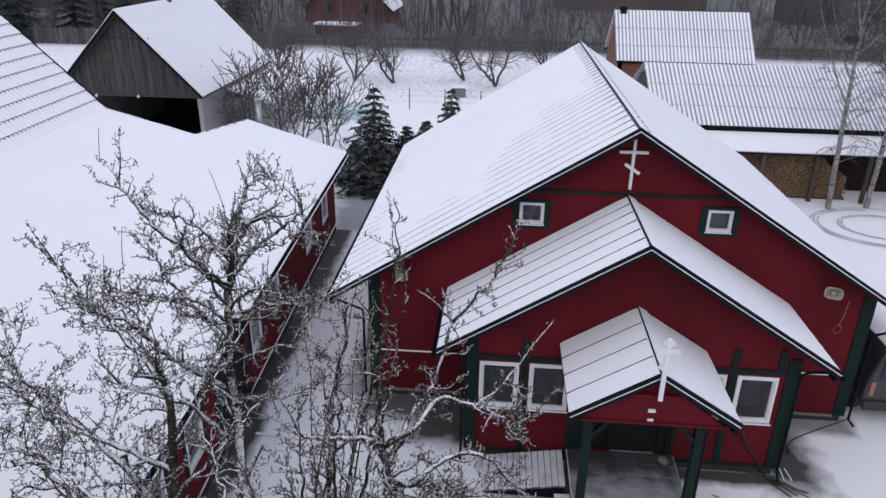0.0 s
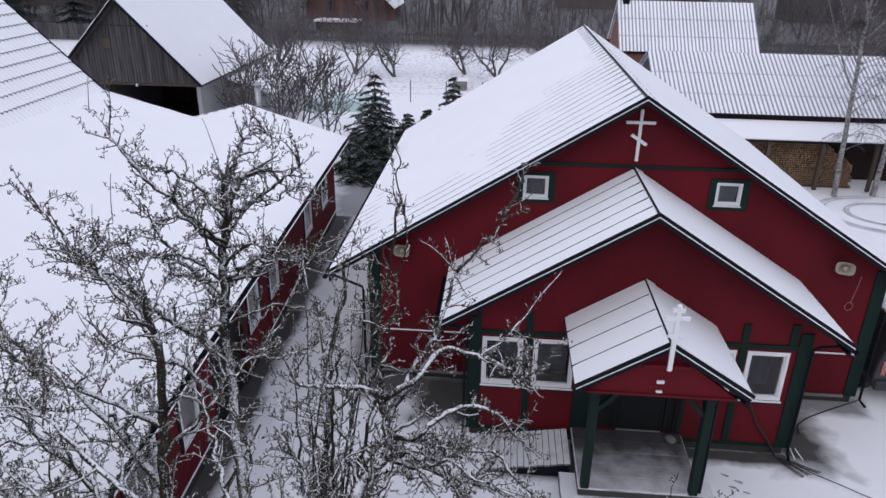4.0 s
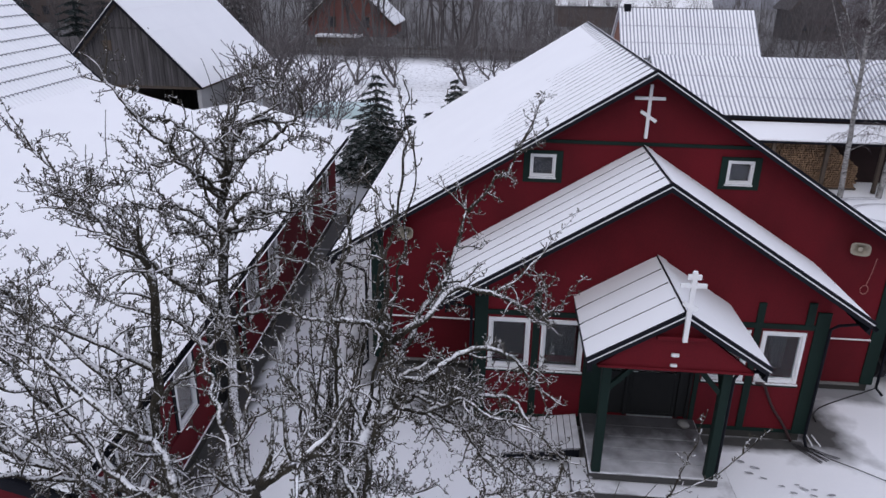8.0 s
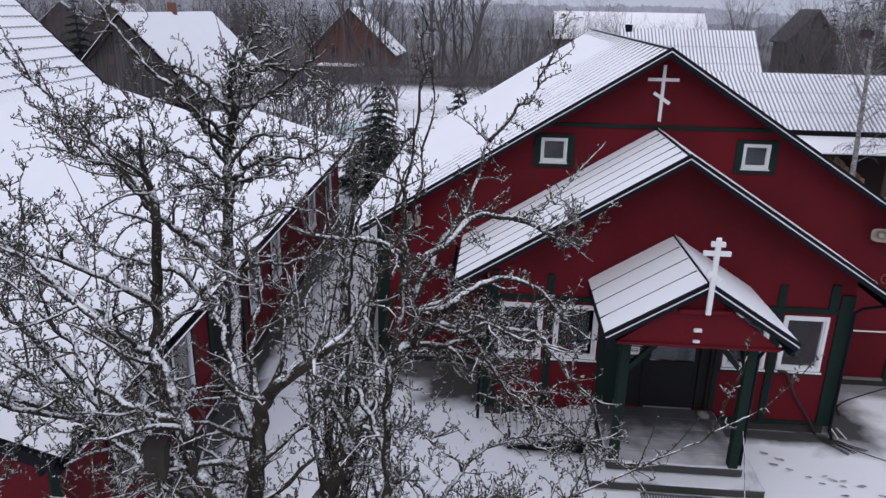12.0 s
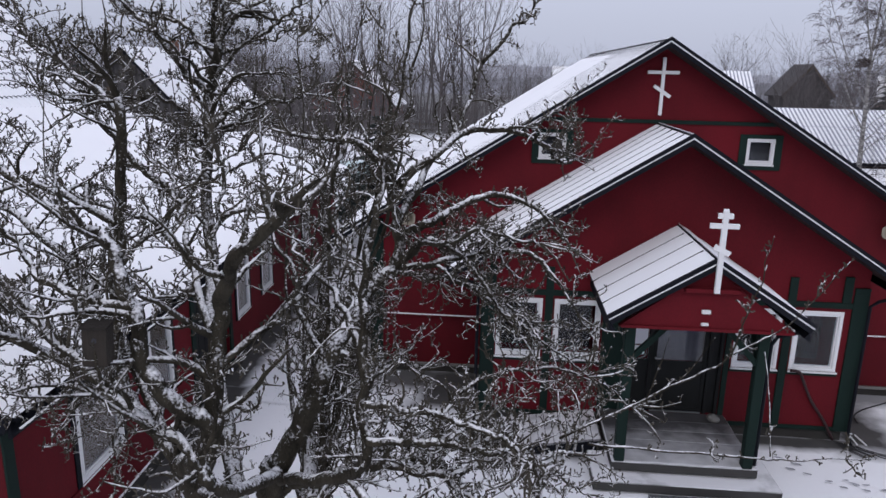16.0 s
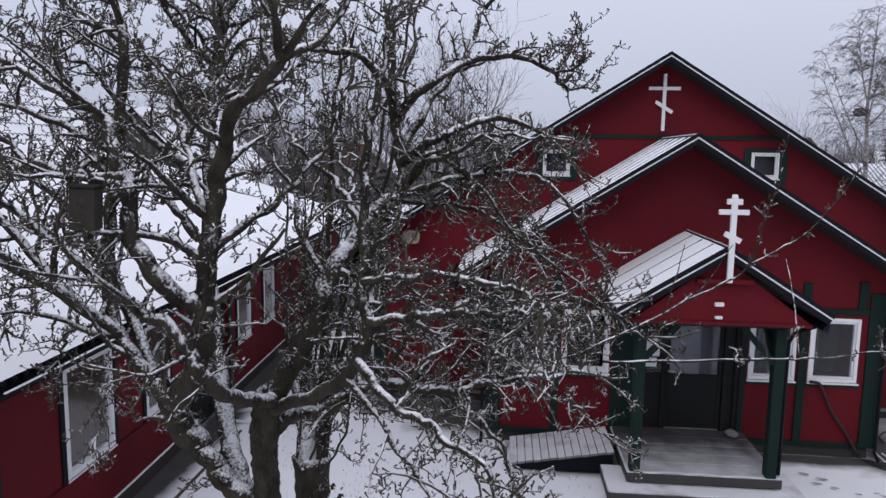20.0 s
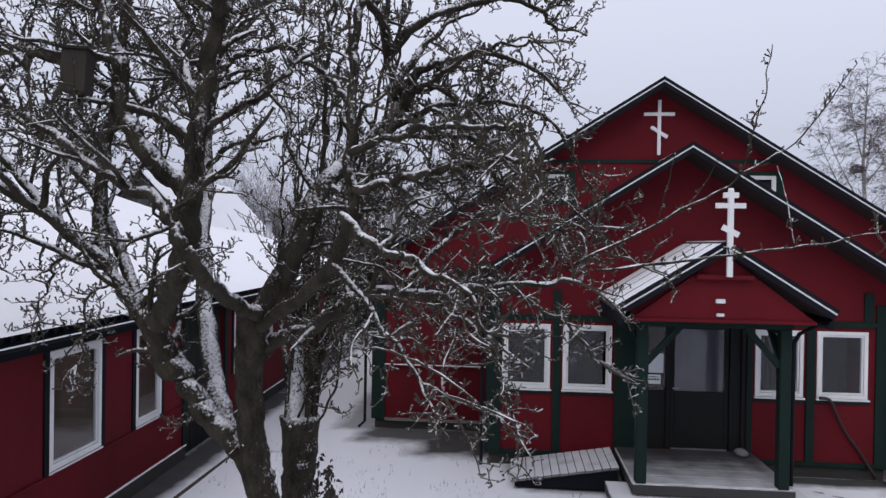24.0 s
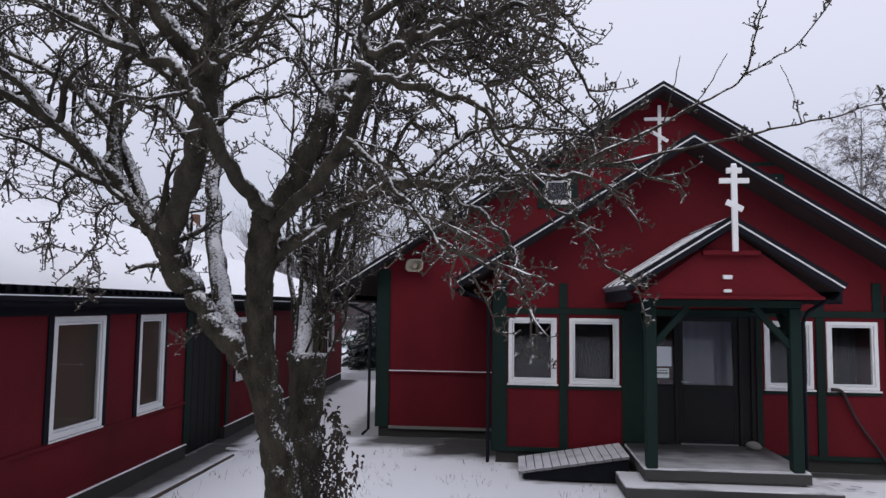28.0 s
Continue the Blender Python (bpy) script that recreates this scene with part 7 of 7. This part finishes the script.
def birch(seed, height=10.4, fork=7.0, lean=-0.056):
    """A white trunk that parts into upright stems, with fine twigs hanging from its boughs."""
    r = random.Random(seed)
    wood, twig = Shape(), Shape()

    def hang(p, d, ln, fall=0.3):
        pts = [p]
        for i in range(6):
            d = (d + Vector((r.gauss(0, 0.13), r.gauss(0, 0.13), -r.uniform(0.0, fall)))).normalized()
            p = p + d * ln / 6
            pts.append(p)
        twig.tube(pts, [0.0052, 0.005, 0.0045, 0.004, 0.0035, 0.003, 0.0025], 3, False)
        return pts

    def bough(p, a, ln, rad):
        d = Vector((math.cos(a), math.sin(a), r.uniform(1.0, 2.0))).normalized()
        n, pts, rr = 10, [p], [rad]
        for i in range(n):
            d = (d + Vector((r.gauss(0, 0.1), r.gauss(0, 0.1), r.uniform(-0.2, 0.0)))).normalized()
            p = p + d * ln / n
            pts.append(p)
            rr.append(max(0.005, rad * (1 - 0.85 * (i + 1) / n)))
            for _ in range(r.choice((0, 1, 1, 2)) if i > 1 else 0):
                th = r.uniform(0, math.tau)
                q = hang(p, (d * 0.9 + Vector((math.cos(th), math.sin(th), 0.3)) * 0.7).normalized(), ln * r.uniform(0.25, 0.55))
                for k in (2, 3, 4, 5):
                    th = r.uniform(0, math.tau)
                    hang(q[k], (q[k] - q[k - 1]).normalized() + Vector((math.cos(th), math.sin(th), 0.0)) * 0.7, ln * r.uniform(0.12, 0.3), 0.4)
        (wood if rad > 0.015 else twig).tube(pts, rr, 4, False)

    trunk = [Vector((lean * z + 0.05 * noise.noise((seed, z * 0.5, 1)), 0.05 * noise.noise((seed, z * 0.5, 5)), z - 0.05)) for z in np.linspace(0, fork, 16)]
    wood.tube(trunk, [0.115 - 0.055 * i / 15 for i in range(16)], 8, False)
    for i in range(4, 15):
        for _ in range(1 + i % 2):
            bough(trunk[i], r.uniform(0, math.tau), r.uniform(1.0, 2.2), r.uniform(0.016, 0.024))
    for k in range(7):
        a = math.tau * k / 6 + r.uniform(-0.3, 0.3)
        out = 0.12 if k == 6 else r.uniform(0.8, 1.9)
        low = trunk[-1 - (k % 4) * 2 if k < 6 else -1]
        rise = (height - low.z) * (1 - 0.22 * out)
        bend = r.uniform(-0.15, 0.15)
        top = [low + Vector((math.cos(a + bend * t) * out * t ** 0.85, math.sin(a + bend * t) * out * t ** 0.85, rise * t)) for t in np.linspace(0, 1, 12)]
        wood.tube(top, [(0.05 if k == 6 else 0.032) * (1 - 0.88 * i / 11) + 0.004 for i in range(12)], 5, False)
        for i in range(3, 12):
            for _ in range(2):
                bough(top[i], r.uniform(0, math.tau), r.uniform(0.5, 1.15), r.uniform(0.007, 0.011))
    return wood, twig


plant_trees("birch", "tall slender birch with white bark and fine drooping twigs", [birch(70), birch(71, 10.2, 6.6, 0.02)],
            [(13.62, 28.2, 0, 1), (15.19, 28.4, 0, 1.0), (17.8, 27.4, 200, 1.0)], "birches by the shed", BIRCH, BIRCHTWIG)
nest = Shape()
rnd = random.Random(77)
for i in range(150):
    a, b = rnd.uniform(0, math.tau), rnd.uniform(-0.9, 0.9)
    c = Vector((13.0 + 0.2 * math.cos(a) * math.cos(b), 28.2 + 0.2 * math.sin(a) * math.cos(b), 6.58 + 0.16 * math.sin(b)))
    d = Vector((-math.sin(a) + rnd.gauss(0, 0.4), math.cos(a) + rnd.gauss(0, 0.4), rnd.gauss(0, 0.35))).normalized() * rnd.uniform(0.1, 0.2)
    nest.tube([tuple(c - d), tuple(c + d)], [0.008, 0.006], 3)
tagged(nest.done("nest", BIRCHTWIG), "dark twig nest sitting in the birch fork", "nest")


def spruce(seed, h, width, shape_mat=NEEDLE, tiers=14):
    """Trunk and needle sprays of a spruce at the origin."""
    r = random.Random(seed)
    tr, nd = Shape(), Shape()
    tr.tube([(0, 0, 0), (0, 0, h * 0.98)], [h * 0.018, 0.01], 7)
    for i in range(tiers):
        t = (i + 0.6) / tiers
        z = h * (0.06 + 0.92 * t)
        reach = width * (1 - t) ** 0.85 + 0.08
        k = max(5, int(13 * (1 - t) + 5))
        for j in range(k):
            a = math.tau * (j + r.random() * 0.7) / k
            ln = reach * r.uniform(0.7, 1.15)
            d = Vector((math.cos(a), math.sin(a), 0))
            side = Vector((-d.y, d.x, 0))
            tip = Vector((0, 0, z)) + d * ln + Vector((0, 0, -ln * 0.28 + 0.08 * r.random()))
            root = Vector((0, 0, z + 0.05))
            n = max(3, int(ln / 0.12))
            for q in range(n):
                c = root.lerp(tip, (q + 0.5) / n)
                wd = ln * 0.3 * (1 - 0.6 * q / n) * r.uniform(0.6, 1.2) + 0.05
                for sgn in (-1, 1, -0.6, 0.6):
                    e = c + side * sgn * wd + d * r.uniform(0.05, 0.16) + Vector((0, 0, r.uniform(-0.14, 0.02)))
                    b = d * 0.035 + Vector((0, 0, r.uniform(-0.03, 0.03)))
                    nd.add([tuple(c - b), tuple(c + b), tuple(e + b * 0.5), tuple(e - b * 0.5)], [(0, 1, 2, 3)])
                    nd.add([tuple(c + Vector((0, 0, 0.03))), tuple(e), tuple(c - Vector((0, 0, 0.05)))], [(0, 1, 2)])
                e = c + d * 0.16 + Vector((0, 0, r.uniform(0, 0.08)))
                nd.add([tuple(c - side * 0.035), tuple(c + side * 0.035), tuple(e)], [(0, 1, 2)])
    return tr, nd


for i, (x, y, h, w) in enumerate(((-4.95, 28.6, 4.3, 2.0), (-3.7, 29.4, 2.5, 1.2), (-1.95, 31.2, 3.8, 1.35), (-3.1, 31.6, 2.2, 1.2), (-5.9, 29.2, 1.8, 1.0))):
    t = thing("spruce", "dark green young spruce dusted with snow", "tree", "spruces by the church", at=(x, y, 0))
    a, b = spruce(80 + i, h, w)
    a.done("trunk", OLDWOOD, t)
    b.done("needles", NEEDLE, t)


# ---- woods beyond the field ----
def woods():
    r = random.Random(9)
    kinds = [field_tree(100 + i, 10.0, 0.55, 0.085, 1 + (i % 3 == 2), density=0.75, levels=2, up=0.6, base=0.18, wander=0.07, seg=0.075) for i in range(6)]
    allv, allf, base = [], [], 0

    def put(kind, x, y, s, turn):
        nonlocal base
        for sh in kind:
            if not sh.v:
                continue
            v = np.array(sh.v)
            c, q = math.cos(turn), math.sin(turn)
            w = np.stack([v[:, 0] * c - v[:, 1] * q, v[:, 0] * q + v[:, 1] * c, v[:, 2]], 1) * s + (x, y, 0)
            allv.append(w)
            allf.extend([tuple(i + base for i in face) for face in sh.f])
            base += len(v)

    for i in range(560):
        band = r.random()
        y = 73 + 50 * band ** 1.3
        x = r.uniform(-1, 1) * (30 + y * 0.65) - 6
        if -26 < x < -11 and y > 84 and y < 100:
            continue
        s = r.uniform(0.5, 0.85)
        if noise.noise((x * 0.11, y * 0.03, 3)) > 0.15:
            s *= 1.4
        if x > 2:
            s *= 0.62 if y < 100 and x < 30 else 0.8
        put(kinds[r.randrange(6)], x, y, s, r.uniform(0, 6.28))
    for a, b, n, low, top in ((-17.5, -13, 8, 1.3, 1.7), (-9.5, -2.5, 12, 1.2, 1.65), (-22.5, -19, 5, 0.95, 1.1), (-34, -25, 10, 0.9, 1.2)):
        for i in range(n):
            put(kinds[r.randrange(6)], r.uniform(a, b), r.uniform(77, 88), r.uniform(low, top), r.uniform(0, 6.28))
    for i in range(14):
        put(kinds[r.randrange(6)], r.uniform(33, 48), r.uniform(88, 97), r.uniform(0.5, 0.75), r.uniform(0, 6.28))
    put(kinds[2], 36.8, 120, 1.15, 1.0)
    put(kinds[5], 37.4, 121, 1.05, 3.0)
    for i in range(16):
        put(kinds[r.randrange(6)], r.uniform(29, 46), r.uniform(71, 82), r.uniform(0.7, 0.95), r.uniform(0, 6.28))
    v = np.concatenate(allv)
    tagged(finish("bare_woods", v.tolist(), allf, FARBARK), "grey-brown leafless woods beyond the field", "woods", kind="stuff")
    # undergrowth: low bushes along the fence
    bush = [field_tree(130 + i, 2.4, 0.9, 0.022, 5, density=0.9, levels=1, up=0.3, base=0.1, seg=0.12) for i in range(3)]
    allv.clear(), allf.clear()
    base = 0
    for i in range(1000):
        y = 69 + 42 * r.random() ** 1.5
        put(bush[r.randrange(3)], r.uniform(-1, 1) * (32 + y * 0.6) - 4, y, r.uniform(0.6, 1.3), r.uniform(0, 6.28))
    v = np.concatenate(allv)
    tagged(finish("undergrowth", v.tolist(), allf, FARBARK), "tangled bare bushes behind the fence", "bushes", kind="stuff")
    # conifers beyond the barn and across the distance
    allv.clear(), allf.clear()
    base = 0
    con = [spruce(150 + i, 9.0, 2.2, FARNEEDLE, 12) for i in range(2)]
    for x, y, s in ((-42, 70, 1.0), (-38, 73, 0.85), (-46, 66, 1.1), (-50, 72, 1.15), (-35, 78, 0.8), (-31, 84, 0.9), (-55, 80, 1.2), (-47, 84, 1.0), (44, 104, 0.7), (54, 108, 1.0), (58, 112, 1.1), (62, 110, 0.95), (49, 116, 0.9), (67, 118, 1.15), (-28, 108, 0.9)):
        put(con[r.randrange(2)], x, y, s, r.uniform(0, 6))
    v = np.concatenate(allv)
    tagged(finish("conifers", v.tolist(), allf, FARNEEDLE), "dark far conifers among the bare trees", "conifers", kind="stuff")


woods()


def backdrop():
    """Wooded rise on the horizon, with the air's haze put into its colour."""
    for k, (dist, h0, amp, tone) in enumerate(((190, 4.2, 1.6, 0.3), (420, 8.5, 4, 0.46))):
        # tone is the painted haze: the farther sheet is paler, both lean to blue
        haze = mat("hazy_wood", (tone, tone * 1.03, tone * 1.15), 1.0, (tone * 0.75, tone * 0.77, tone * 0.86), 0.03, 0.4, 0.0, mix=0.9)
        v, f = [], []
        n = 1500
        for i in range(n + 1):
            a = radians(-75 + 150 * i / n)
            h = h0 + amp * noise.noise((i * 0.01, k * 9, 0)) + 1.3 * noise.noise((i * 0.1, k, 4)) + (1.2 + k) * abs(noise.noise((i * 0.55, k, 2))) + (0.7 + k) * abs(noise.noise((i * 1.7, k, 7)))
            v += [(dist * math.sin(a), dist * math.cos(a), -1), (dist * math.sin(a), dist * math.cos(a) + 4, h)]
        f = [(2 * i, 2 * i + 2, 2 * i + 3, 2 * i + 1) for i in range(n)]
        tagged(finish("backdrop", v, f, haze), "wooded horizon with haze mixed into its grey", "woods", kind="structure")


backdrop()


def unseen_belt():
    """Unseen screen behind and beside the viewer, added to darken reflections and walls."""
    BELT = mat("belt_screen", (0.05, 0.045, 0.043), 1.0, (0.09, 0.085, 0.085), 0.2, 2.0, 0.0, mix=0.9)
    v, n = [], 150
    for i in range(n + 1):
        a = radians(58 + 244 * i / n)
        h = 12 + 4 * noise.noise((i * 0.09, 3, 0)) + 2.5 * noise.noise((i * 0.7, 8, 1))
        r = 42 + 5 * noise.noise((i * 0.2, 1, 7))
        v += [(r * math.sin(a), 4 + r * math.cos(a), -1), (r * math.sin(a), 4 + r * math.cos(a), h)]
    f = [(2 * i, 2 * i + 2, 2 * i + 3, 2 * i + 1) for i in range(n)]
    tagged(finish("backdrop", v, f, BELT), "unseen wood-brown screen added behind to dim reflections and walls", "woods", kind="structure")


unseen_belt()


def grass():
    """Dry blades standing through the snow near the trees."""
    r = random.Random(31)
    s = Shape()
    for i in range(2600):
        x, y = r.uniform(-4.3, 3.5), r.uniform(4.5, 12.5)
        if noise.noise((x * 1.3, y * 1.3, 2)) < 0.05 or (1.4 < x and y > 9.3):
            continue
        h, a = r.uniform(0.03, 0.09), r.uniform(0, 6.28)
        lx, ly = r.gauss(0, 0.03), r.gauss(0, 0.03)
        w = 0.0035
        s.add([(x - w * math.cos(a), y - w * math.sin(a), -0.02), (x + w * math.cos(a), y + w * math.sin(a), -0.02), (x + lx, y + ly, h)], [(0, 1, 2)])
    tagged(s.done("grass", mat("dry_grass", (0.1, 0.09, 0.05), 0.9, (0.06, 0.055, 0.035), 5, 40, 0.1)), "dry grass blades standing through thin snow", "grass", kind="stuff")


grass()
eb = Shape().box(-4.45, -4.42, 6.5, 11.6, -0.02, 0.015)
tagged(eb.done("edging_board", OLDWOOD), "dark edging board along the gravel strip", "edging", kind="structure")
lb = Shape().bar((-4.7, 11.95, 0.03), (-3.6, 11.85, 0.03), 0.06, 0.03)
tagged(lb.done("batten", SNOW), "snowy batten lying on the ground", "batten")
